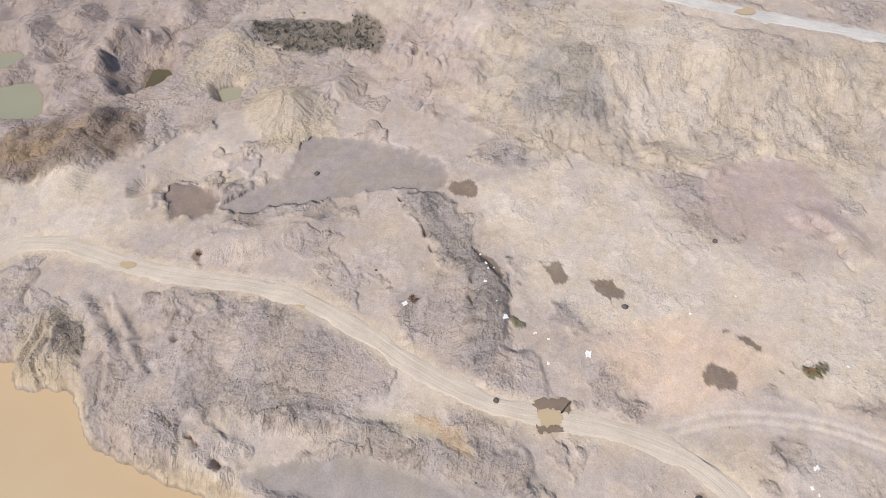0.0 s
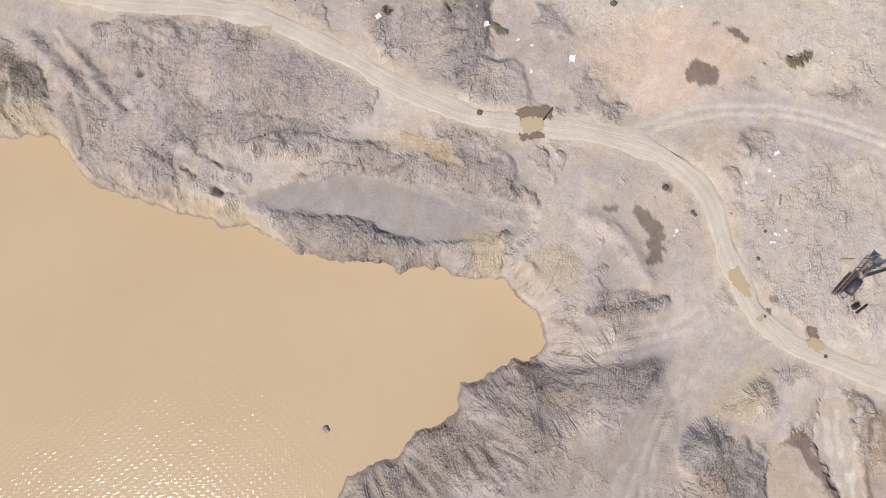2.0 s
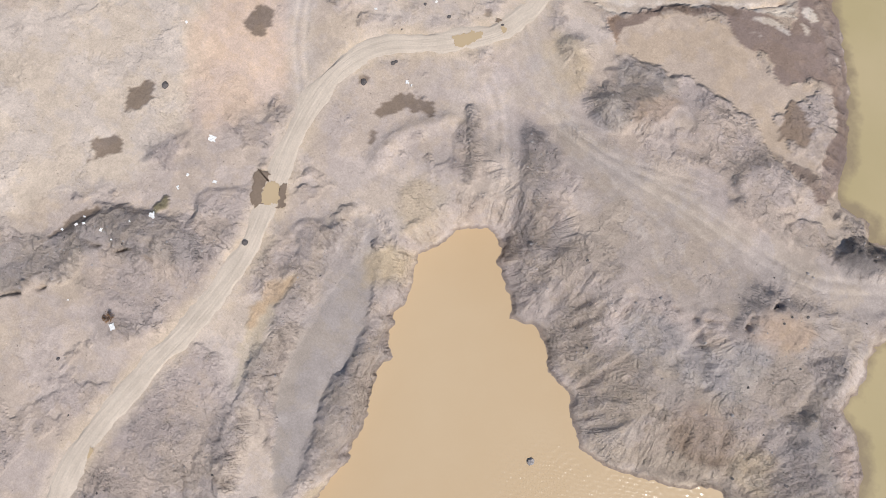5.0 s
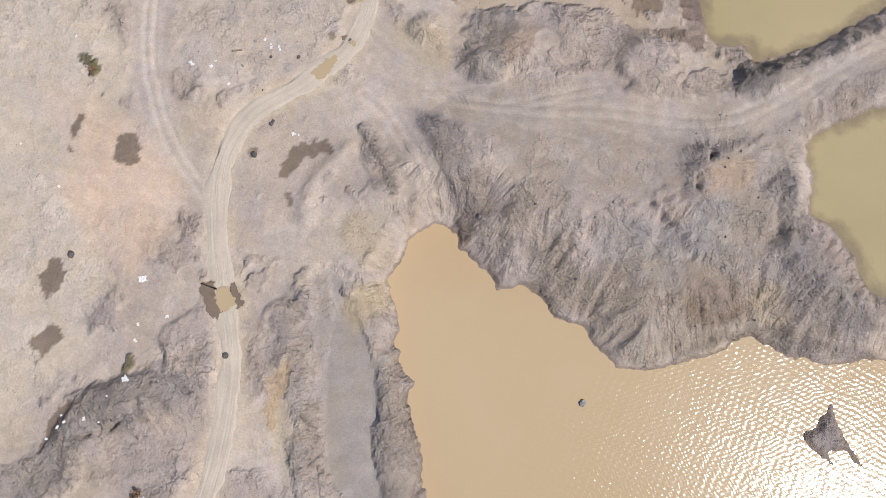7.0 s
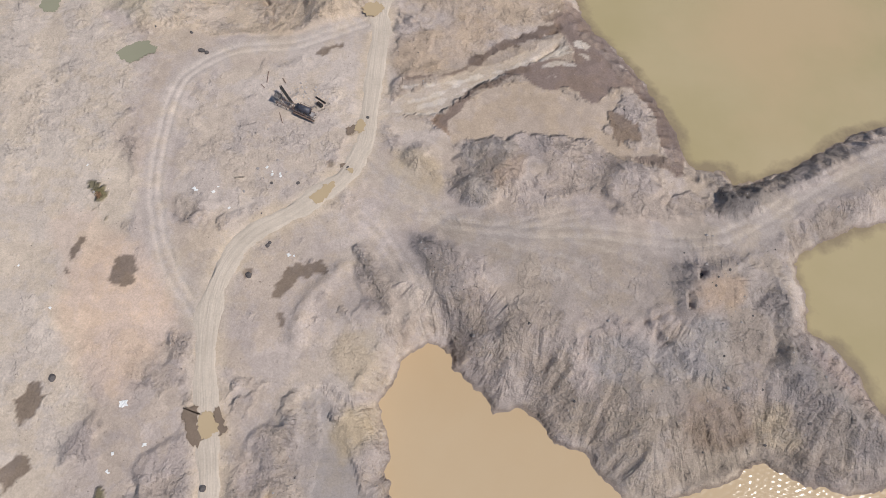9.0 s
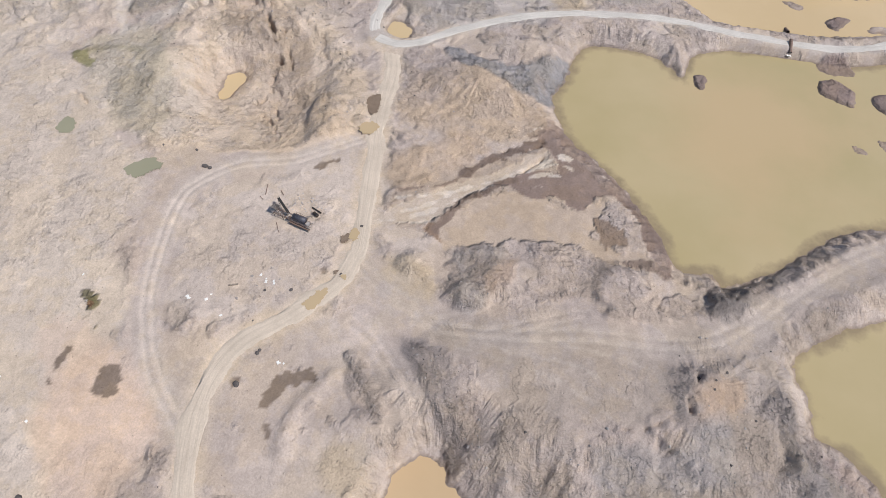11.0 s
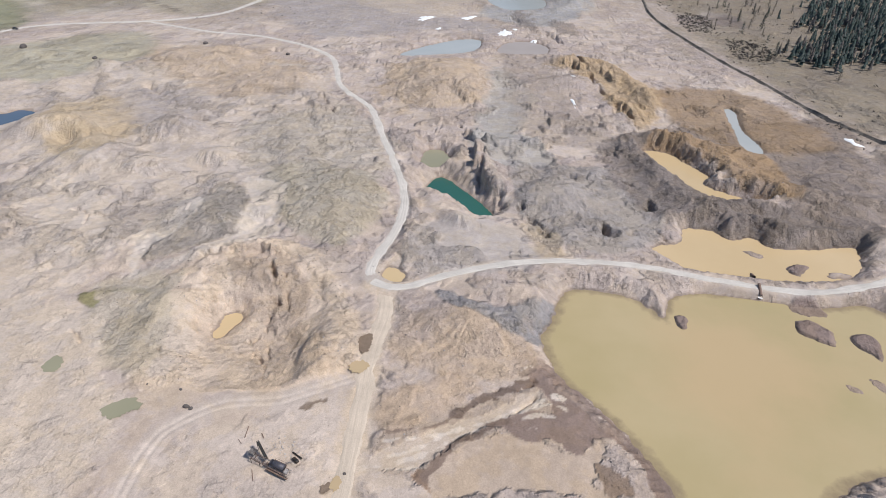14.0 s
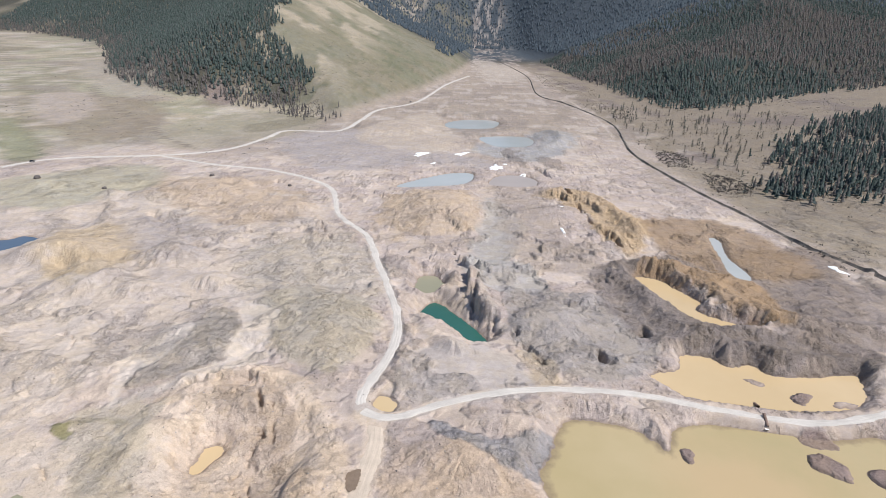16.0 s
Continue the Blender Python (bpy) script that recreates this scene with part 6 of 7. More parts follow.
# ---- roads: beds with a crown, two wheel ruts and a frayed edge ----
def road_strip(name, line, z, width, mat, label):
    across = np.array([-0.62, -0.5, -0.36, -0.27, -0.18, -0.07, 0.07, 0.18, 0.27, 0.36, 0.5, 0.62])
    lift = np.array([-0.16, -0.06, 0.03, 0.0, -0.015, 0.05, 0.05, -0.015, 0.0, 0.03, -0.06, -0.16])
    way = np.gradient(line, axis=0)
    side = np.stack([way[:, 1], -way[:, 0]], -1) / np.linalg.norm(way, axis=1, keepdims=True)
    s = np.r_[0, np.cumsum(np.linalg.norm(np.diff(line, axis=0), axis=1))]
    verts = []
    for k, (c, n) in enumerate(zip(line, side)):
        for a, up in zip(across, lift):
            fray = 1 + 0.45 * float(fbm(np.array([s[k]]), np.array([a * 9 + 3]), 5, 3, 81)[0]) * (abs(a) > 0.45)
            p = c + n * a * width * fray
            verts.append((p[0], p[1], z[k] + up + 0.03 * math.sin(1.7 * s[k] + 5 * a)))
    m = len(across)
    faces = [(i * m + j, i * m + j + 1, (i + 1) * m + j + 1, (i + 1) * m + j) for i in range(len(line) - 1) for j in range(m - 1)]
    ob = mesh_object(name, verts, faces, mat)
    uv = ob.data.uv_layers.new(name="along")
    index = np.empty(len(ob.data.loops), np.int32)
    ob.data.loops.foreach_get("vertex_index", index)
    uv.data.foreach_set("uv", np.stack([across[index % m] * width, s[index // m]], -1).astype(np.float32).ravel())
    if ob.data.polygons[0].normal.z < 0:
        ob.data.flip_normals()
    return tagged(ob, label, "road", kind="structure")


for name, line, z, width, mat, label in ROAD_BEDS:
    road_strip(name, line, z, width, MATS[mat], label)


# the old drainage embankment along the valley side: a dark ragged ridge with a ditch beside it
line = smooth_line(EMBANKMENT, False, 4.0)
way = np.gradient(line, axis=0)
side = np.stack([way[:, 1], -way[:, 0]], -1) / np.linalg.norm(way, axis=1, keepdims=True)
across = np.array([-3.4, -1.9, -0.9, 0.0, 0.7, 1.4, 2.8])
lift = np.array([-0.8, 0.1, 0.9, 1.3, 0.6, 0.1, -0.8])
verts = []
for k, (c, n) in enumerate(zip(line, side)):
    rag = 1.3 * float(fbm(np.array([k * 4.0]), np.array([0.0]), 22, 4, 83)[0])
    for j, (a, up) in enumerate(zip(across, lift)):
        q = c + n * (a + 1.2 * rag)
        verts.append((q[0], q[1], float(height_at(q[:1], q[1:])[0]) + up * (1 + 0.7 * rag if up > 0 else 1)))
m = len(across)
bank = mesh_object("embankment", verts, [(i * m + j, i * m + j + 1, (i + 1) * m + j + 1, (i + 1) * m + j) for i in range(len(line) - 1) for j in range(m - 1)],
                   soil_material("dark_turned_soil", (0.12, 0.105, 0.095), 0.25, 0.4, 0.6, (0.22, 0.19, 0.16)), None, False)
if bank.data.polygons[0].normal.z < 0:
    bank.data.flip_normals()
tagged(bank, "long dark ragged earth embankment along the heath", "embankment", kind="structure")

# ---- things ----
STEEL = plain_material("weathered_dark_steel", (0.045, 0.043, 0.045), 0.55, 0.6, 0.25, 1.5, (0.1, 0.07, 0.05))
DRUM = plain_material("blue_grey_painted_steel", (0.085, 0.085, 0.11), 0.5, 0.3, 0.2, 2.0, (0.06, 0.055, 0.06))
RUSTY = plain_material("rusted_steel", (0.17, 0.11, 0.085), 0.8, 0.2, 0.25, 2.0, (0.25, 0.18, 0.15))
PALE_STEEL = plain_material("dusty_grey_steel", (0.3, 0.27, 0.26), 0.7, 0.2, 0.2, 2.0)
PLASTIC = plain_material("dirty_white_plastic", (0.78, 0.76, 0.73), 0.6, 0.0, 0.08, 2.0)
RUBBER = plain_material("black_rubber", (0.03, 0.03, 0.03), 0.8)
CAR_PAINT = plain_material("dark_car_paint", (0.05, 0.05, 0.055), 0.3, 0.2, 0.05)
GLASS = plain_material("car_window_glass", (0.02, 0.025, 0.03), 0.08, 0.0, 0.02)
DRY_BUSH = leaf_material("dry_brown_twigs", (0.2, 0.12, 0.07), (0.28, 0.17, 0.1))
OLD_WOOD = plain_material("bleached_wood", (0.3, 0.25, 0.2), 0.9, 0.0, 0.2, 3.0)


def ground_z(x, y):
    return float(height_at(np.array([x]), np.array([y]))[0])


def part(name, bm, mat, parent=None, label="", smooth=False):
    mesh = bpy.data.meshes.new(name)
    bm.to_mesh(mesh)
    bm.free()
    mesh.materials.append(mat)
    if smooth:
        mesh.polygons.foreach_set("use_smooth", [True] * len(mesh.polygons))
    ob = new(name, mesh)
    ob.parent = parent
    if label:
        ob["label"] = label
    return ob


def box(size, at, turn=(0, 0, 0), bevel=0.03, bm=None):
    bm = bm or bmesh.new()
    made = bmesh.ops.create_cube(bm, size=1.0, matrix=pose(*at, *turn) @ Matrix.Diagonal((*size, 1)))
    if bevel:
        edges = list({e for v in made["verts"] for e in v.link_edges})
        bmesh.ops.bevel(bm, geom=edges, offset=bevel, segments=1, affect="EDGES")
    return bm


def tube(radius, length, at, turn=(0, 0, 0), sides=16, bm=None, taper=1.0):
    bm = bm or bmesh.new()
    bmesh.ops.create_cone(bm, cap_ends=True, segments=sides, radius1=radius, radius2=radius * taper, depth=length, matrix=pose(*at, *turn))
    return bm


def beam(a, b, thick, bm=None):
    """A square bar from a to b."""
    a, b = Vector(a), Vector(b)
    bm = bm or bmesh.new()
    m = Matrix.Translation((a + b) / 2) @ (b - a).to_track_quat("Z", "Y").to_matrix().to_4x4() @ Matrix.Diagonal((thick, thick, (b - a).length, 1))
    bmesh.ops.create_cube(bm, size=1.0, matrix=m)
    return bm


def empty(name, m, label, category, group=""):
    ob = new(name)
    ob.matrix_basis = m
    return tagged(ob, label, category, group)


# the abandoned wash plant: hopper and feed conveyor, trommel drum, discharge end, loose beams
def wash_plant(x, y, heading):
    base = empty("wash_plant", pose(x, y, ground_z(x, y) + 0.7, 0, 0, heading), "derelict dark steel gold wash plant with a drum and conveyor", "mining machine")
    base.scale = (0.84, 0.84, 0.84)
    bm = tube(0.92, 4.6, (0, 0.1, 1.95), (0, 88, 0), 24)
    for k in range(5):
        tube(0.99, 0.14, (-2.0 + k * 1.0, 0.1, 1.95 - 0.035 * k), (0, 88, 0), 24, bm)
    part("drum", bm, DRUM, base, "blue-grey steel trommel drum with hoops", True)
    # long frame that carries the drum and runs on to the feed end
    bm = bmesh.new()
    for side in (-1.1, 0.95):
        beam((-9.4, side * 0.75, 0.9), (-2.6, side, 0.75), 0.18, bm)
        beam((-2.6, side, 0.75), (3.2, side, 0.6), 0.22, bm)
        beam((-9.4, side * 0.75, 1.7), (-2.6, side, 1.3), 0.1, bm)
    for k in range(12):
        u = -9.2 + k * 1.05
        beam((u, -0.95, 0.78), (u, 0.85, 0.78), 0.1, bm)
        if u < -3:
            beam((u, -0.9, 0.85), (u + 1.0, -0.9, 1.6), 0.06, bm)
    part("skid_frame", bm, RUSTY, base, "rusted lattice frame")
    for px in (-9.2, -6.0, -2.6, 0.3, 3.1):
        for py in (-1.0, 0.9):
            part("leg", box((0.16, 0.16, 1.9), (px, py, -0.15)), STEEL, base)
    # dark bars and a bed added along the low side, standing in for shadow
    bm = bmesh.new()
    beam((-3.2, -1.75, 0.3), (4.2, -1.8, -0.15), 0.12, bm)
    beam((-3.2, -1.15, 0.35), (4.2, -1.2, -0.1), 0.12, bm)
    for k in range(7):
        beam((-3.0 + 1.1 * k, -1.75, 0.2 - 0.065 * k), (-3.0 + 1.1 * k, -1.15, 0.2 - 0.065 * k), 0.08, bm)
    shadow_bars = part("shadow_bars", bm, STEEL, base, "dark steel bars added in place of shadow")
    part("shadow_bars_bed", box((7.3, 0.5, 0.06), (0.5, -1.47, 0.02), (0, 3.5, 0), 0.0), RUSTY, shadow_bars)
    # feed conveyor standing up at the far end
    bm = bmesh.new()
    for side in (-0.32, 0.32):
        beam((-4.4 + side * 0.5, 0.7 + side, 1.2), (-10.0 + side * 0.5, 3.7 + side, 3.0), 0.13, bm)
        beam((-4.4 + side * 0.5, 0.7 + side, 0.8), (-10.0 + side * 0.5, 3.7 + side, 2.5), 0.09, bm)
    for k in range(9):
        u = k / 8
        beam((-4.55 - 5.6 * u, 0.4 + 3.0 * u, 1.2 + 1.8 * u), (-4.25 - 5.6 * u, 1.0 + 3.0 * u, 1.2 + 1.8 * u), 0.08, bm)
    conveyor = part("conveyor", bm, STEEL, base, "dark steel truss conveyor")
    part("belt", box((6.3, 0.55, 0.06), (-7.2, 2.2, 2.02), (0, 16, -28), 0.0), RUBBER, conveyor)
    for px, py, top in ((-9.6, 3.9, 2.8), (-9.9, 3.2, 2.8), (-7.2, 2.5, 2.0)):
        part("conveyor_leg", beam((px, py, -1.1), (px, py, top), 0.1), STEEL, base)
    # pale feed hopper on its frame
    bm = bmesh.new()
    top = [bm.verts.new((sx * 1.15 - 9.3, sy * 1.0 + 0.7, 2.3)) for sx, sy in ((-1, -1), (1, -1), (1, 1), (-1, 1))]
    low = [bm.verts.new((sx * 0.4 - 8.9, sy * 0.4 + 0.5, 1.3)) for sx, sy in ((-1, -1), (1, -1), (1, 1), (-1, 1))]
    for k in range(4):
        bm.faces.new((top[k], top[(k + 1) % 4], low[(k + 1) % 4], low[k]))
    bmesh.ops.solidify(bm, geom=bm.faces[:], thickness=0.07)
    hopper = part("hopper", bm, PALE_STEEL, base, "dusty grey feed hopper")
    for k in range(5):
        part("grizzly_bar", beam((-10.4, -0.1 + 0.4 * k, 2.34), (-8.2, -0.1 + 0.4 * k, 2.34), 0.07), PALE_STEEL, hopper)
    for px, py in ((-10.6, -0.4), (-10.6, 1.8), (-8.1, -0.4), (-8.1, 1.8)):
        part("hopper_leg", beam((px, py, -1.1), (px * 0.98 - 0.2, py, 2.3), 0.12), PALE_STEEL, base)
    part("water_pipe", tube(0.12, 4.6, (-5.2, 0.2, 1.75), (0, 84, 4), 10), PALE_STEEL, base, "dusty grey water pipe")
    part("discharge_chute", box((1.2, 1.5, 0.5), (3.1, -0.2, 1.1), (0, 25, 6), 0.05), PALE_STEEL, base, "dusty grey discharge chute")
    bm = bmesh.new()
    beam((2.6, -1.5, -0.8), (4.5, -1.0, 1.2), 0.11, bm)
    beam((2.6, 1.2, -0.8), (4.4, 0.7, 1.2), 0.11, bm)
    beam((4.5, -1.0, 1.2), (4.4, 0.7, 1.2), 0.11, bm)
    part("discharge_frame", bm, PALE_STEEL, base)
    part("motor", box((0.8, 0.6, 0.6), (-3.2, -0.5, 1.4), (0, 0, 8), 0.08), RUSTY, base)
    part("gearbox", tube(0.3, 0.7, (-2.7, 0.5, 1.5), (90, 0, 0), 14), STEEL, base)
    bm = bmesh.new()
    beam((1.2, 1.0, 1.6), (1.8, 4.1, -0.7), 0.11, bm)
    beam((0.3, 1.0, 1.5), (1.1, 3.6, -0.7), 0.09, bm)
    part("side_chute_frame", bm, PALE_STEEL, base)
    part("walkway", box((4.4, 0.5, 0.06), (0.0, 1.35, 1.35), (0, 2, 0), 0.0), RUSTY, base)
    for k in range(4):
        part("rail_post", beam((-2.0 + 1.35 * k, 1.58, 1.35), (-2.0 + 1.35 * k, 1.58, 2.3), 0.05), RUSTY, base)
    part("handrail", beam((-2.0, 1.58, 2.3), (2.1, 1.58, 2.25), 0.05), RUSTY, base)
    return base


wash_plant(-42.0, 79.0, -22)


def loose_bar(points, z, thick, mat, label, category="scrap metal"):
    (ax, ay), (bx, by) = points
    az, bz = ground_z(ax, ay) + thick * 0.6, ground_z(bx, by) + thick * 0.6
    bm = beam((ax, ay, az), (bx, by, bz + z), thick)
    bmesh.ops.bevel(bm, geom=bm.edges[:], offset=thick * 0.12, segments=1, affect="EDGES")
    return tagged(part("scrap_beam", bm, mat), label, category, "scrap round the wash plant")


loose_bar([(-39.9, 84.3), (-37.1, 82.4)], 0.2, 0.35, STEEL, "dark steel beam lying on the ground")
loose_bar([(-39.2, 82.4), (-37.8, 81.3)], 0.1, 0.8, STEEL, "short dark steel box lying on gravel")
loose_bar([(-49.7, 90), (-48.6, 88.4)], 0.0, 0.2, RUSTY, "thin rusted bar lying on the ground")
loose_bar([(-55.2, 87.9), (-54, 86.7)], 0.0, 0.15, RUSTY, "thin rusted bar lying on the ground")
loose_bar([(-53.9, 92.1), (-53.7, 88.5)], 0.0, 0.18, RUSTY, "bent rusted bar lying on the ground")
loose_bar([(-48.7, 79.1), (-47.5, 76.1)], 0.0, 0.15, RUSTY, "bent rusted bar lying on the ground")
loose_bar([(-56.5, 59.5), (-54.2, 60)], 0.1, 0.35, OLD_WOOD, "bleached timber post lying on grey dust", "timber")


def lump(name, x, y, size, mat, label, category, group="", flatten=0.65, seed=0, sink=0.3, detail=2):
    """A stone or clod: a knocked-about ball, sunk a little into the ground."""
    rnd = random.Random(seed * 7919 + int(x * 31 + y * 17))
    bm = bmesh.new()
    bmesh.ops.create_icosphere(bm, subdivisions=detail, radius=1.0)
    shift = Vector((rnd.random() * 50, rnd.random() * 50, rnd.random() * 50))
    stretch = (rnd.uniform(0.8, 1.3), rnd.uniform(0.7, 1.1), flatten)
    for v in bm.verts:
        n = v.co.normalized()
        r = 1 + 0.32 * noise.noise(n * 1.3 + shift) + 0.16 * noise.noise(n * 3.1 + shift)
        v.co = Vector((n.x * stretch[0], n.y * stretch[1], n.z * stretch[2])) * r * size
    ob = part(name, bm, mat)
    ob.matrix_basis = pose(x, y, ground_z(x, y) + size * flatten * (0.55 - sink), 0, 0, rnd.uniform(0, 360))
    return tagged(ob, label, category, group)


for (x, y), size in zip([(-49.6, -10.4), (-45.5, 42.4), (-48.6, 34.9)], (0.75, 0.5, 0.7)):
    lump("boulder", x, y, size, DARK_STONE, "dark boulder lying on the dusty ground", "boulder", "boulders by the haul road")
for (x, y), size in zip([(-152.4, -76.7), (-155.3, -96.7), (-160.8, -63.4)], (1.2, 1.6, 0.7)):
    lump("boulder", x, y, size, STONE, "grey boulder on the upper terrace", "boulder", "boulders on the terrace")
for (x, y), size in zip([(29.6, -16.3)], (0.75,)):
    rock = lump("boulder", x, y, size, STONE, "grey boulder standing out of the tan pond", "boulder", flatten=0.8)
    rock.location.z = -6.9
for (x, y), size in zip([(-92.3, -87.6), (-69, -53.1), (-118.3, 26.3), (-86.6, 9.4), (-146.4, -149.9)], (0.8, 0.35, 0.9, 0.8, 0.8)):
    lump("boulder", x, y, size, DARK_STONE, "dark clod of earth lying on the ground", "boulder", "clods on the flats")
for (x, y), size in zip([(-73.3, 98), (-71.8, 97.4), (-77.4, 103.9), (-45.1, 43.1), (-25.8, 79), (-29.2, 64.3)], (0.9, 0.7, 0.5, 0.5, 0.5, 0.4)):
    lump("boulder", x, y, size, DARK_STONE, "dark boulder beside the faint track", "boulder", "boulders by the side track")
for k, (x, y) in enumerate([(-357, 450), (-218, 477), (-139, 446), (-284, 425)]):
    lump("boulder", x, y, 3.0 if k == 0 else 1.8, DARK_STONE, "dark mound of earth in old workings", "earth mound", "mounds far off", 0.8)
GRIT = random.Random(5)
for (cx, cy), count, spread in (([(-47.7, 61.8)][0], 9, 5), ([(54.4, 41.3)][0], 9, 4), ([(-37, 165.6)][0], 6, 4), ([(-35.9, 165.3)][0], 5, 4), ([(48.9, 9.7)][0], 10, 14)):
    for _ in range(count):
        lump("stone", cx + GRIT.gauss(0, spread), cy + GRIT.gauss(0, spread), GRIT.uniform(0.22, 0.5), DARK_STONE if GRIT.random() < 0.5 else STONE, "loose angular stone on the spoil", "stone", "loose stones", 0.7, detail=1)


PALE_STONE = soil_material("pale_washed_stone", (0.46, 0.41, 0.38), 0.12, 0.2, 0.4)
PILE = [(-42.9, 85)][0]
for k in range(46):
    lump("stone", PILE[0] + GRIT.gauss(0, 2.6), PILE[1] + GRIT.gauss(0, 1.5), GRIT.uniform(0.14, 0.32), PALE_STONE if k % 9 else STONE, "pale washed stone beside the wash plant", "stone", "tailings by the wash plant", 0.7, detail=1)


def dry_bush(x, y, size, label):
    base = empty("dry_bush", pose(x, y, ground_z(x, y)), label, "bush")
    rnd = random.Random(int(x * 10))
    twigs, leaves = bmesh.new(), bmesh.new()
    for k in range(60):
        a, up = rnd.uniform(0, 6.28), rnd.uniform(0.25, 1.0)
        tip = Vector((math.cos(a) * size * (1.1 - 0.6 * up), math.sin(a) * size * (1.1 - 0.6 * up), size * up))
        beam((0, 0, -0.05), tip, 0.03, twigs)
        for _ in range(3):
            c = tip * rnd.uniform(0.6, 1.05)
            vs = [leaves.verts.new(c + Vector((rnd.gauss(0, 1), rnd.gauss(0, 1), rnd.gauss(0, 0.6))) * size * 0.1) for _ in range(3)]
            leaves.faces.new(vs)
    part("twigs", twigs, DRY_BUSH, base)
    part("leaves", leaves, DRY_BUSH, base, "withered rust-brown leaves")


for x, y in [(-64.7, -39.8)]:
    dry_bush(x, y, 1.5, "withered rust-brown bush on the gravel flat")
for x, y in [(-52.1, -98.6), (-88.6, 52.9)]:
    dry_bush(x, y, 1.0, "low withered bush on bare ground")


def white_scrap(x, y, size, seed):
    """A crumpled piece of plastic sheeting."""
    rnd = random.Random(seed)
    bm = bmesh.new()
    bmesh.ops.create_grid(bm, x_segments=7, y_segments=6, size=0.5)
    shift = Vector((seed * 3.7, seed * 1.3, 0))
    for v in bm.verts:
        edge_wave = 1 + 0.35 * noise.noise(v.co * 3 + shift)
        v.co = Vector((v.co.x * size * edge_wave * rnd.uniform(0.9, 1.1), v.co.y * size * 0.75 * edge_wave, 0.12 + 0.22 * size * abs(noise.noise(v.co * 4.5 + shift))))
    bmesh.ops.solidify(bm, geom=bm.faces[:], thickness=0.03)
    ob = part("plastic_scrap", bm, PLASTIC, smooth=False)
    ob.matrix_basis = pose(x, y, ground_z(x, y) + 0.02, 0, 0, rnd.uniform(0, 360))
    return tagged(ob, "crumpled dirty white plastic sheet on bare ground", "plastic scrap", "plastic scrap")


scrap = [(-69.9, 5), (-62.8, -40.9), (-70.2, -16.7), (-73.1, -20.2), (-83.2, -27.4), (-85.6, -30.1), (-69.4, -8.6), (-63.4, -2.8), (-91.7, 24.6), (-102.5, 34.2), (-74.9, -41.8), (-65.3, 55.6), (-93.8, 61)] + [(-39.9, 40.4), (-47.6, 61.2), (-45.5, 60.8), (-65.3, 55.4), (-60.8, 55.3), (-56.2, 51.3), (-39, 40.3), (-91.7, 24.7)] + [(-49.2, 63.1), (-45.7, 61.5), (-47.7, 62), (-65.7, 56), (-60.7, 55.2), (-59.9, 56.7), (-40.3, 40.4)] + [(-65, 55.5), (-45.4, 60.8), (-63.7, -3.1), (-69.5, -4.9), (-69.8, -8.3), (-74.2, -25.7), (-77.7, -25.3), (-81.8, -26.2), (-83.2, -25.1)]
for k, (x, y) in enumerate(scrap):
    white_scrap(x, y, (1.7, 1.4, 1.5)[k] if k < 3 else 0.4 + 0.45 * ((k * 37) % 10) / 10, k + 1)


# culvert pipes under the causeway
def culvert(points, label):
    (ax, ay), (bx, by) = points
    a, b = Vector((ax, ay, ground_z(ax, ay) + 0.9)), Vector((bx, by, ground_z(bx, by) + 0.5))
    bm = bmesh.new()
    m = Matrix.Translation((a + b) / 2) @ (b - a).to_track_quat("Z", "Y").to_matrix().to_4x4()
    for r in (0.55, 0.47):
        bmesh.ops.create_cone(bm, cap_ends=False, segments=18, radius1=r, radius2=r, depth=(b - a).length, matrix=m)
    bm.verts.ensure_lookup_table()
    pipe = part("culvert_pipe", bm, RUSTY, smooth=True)
    return tagged(pipe, label, "pipe", "culvert pipes")


culvert([(112.4, 171.6), (111.9, 168.3)], "rusted steel culvert pipe poking out above the ochre pond")
culvert([(110.7, 162.5), (110, 158)], "rusted steel culvert pipe poking out above the olive pond")
for k, (x, y) in enumerate([(109.9, 157.7)]):
    white_scrap(x, y, 1.5, 90 + k)


# puddles in the wheel tracks
def puddle(points, lift, mat, label, ragged=0.6):
    line = smooth_line(points, True, 0.25)
    c = line.mean(0)
    z = float(np.percentile(height_at(line[:, 0], line[:, 1]), 70)) + lift
    bm = bmesh.new()
    rim = [bm.verts.new((x + ragged * noise.fractal(Vector((x, y, 0)) * 1.3, 0.8, 2.0, 4), y + ragged * noise.fractal(Vector((x, y, 5)) * 1.3, 0.8, 2.0, 4), z)) for x, y in line]
    bm.faces.new(rim)
    bmesh.ops.triangulate(bm, faces=bm.faces[:])
    for f in bm.faces:
        if f.normal.z < 0:
            f.normal_flip()
    return tagged(part("puddle", bm, mat), label, "puddle", kind="structure")


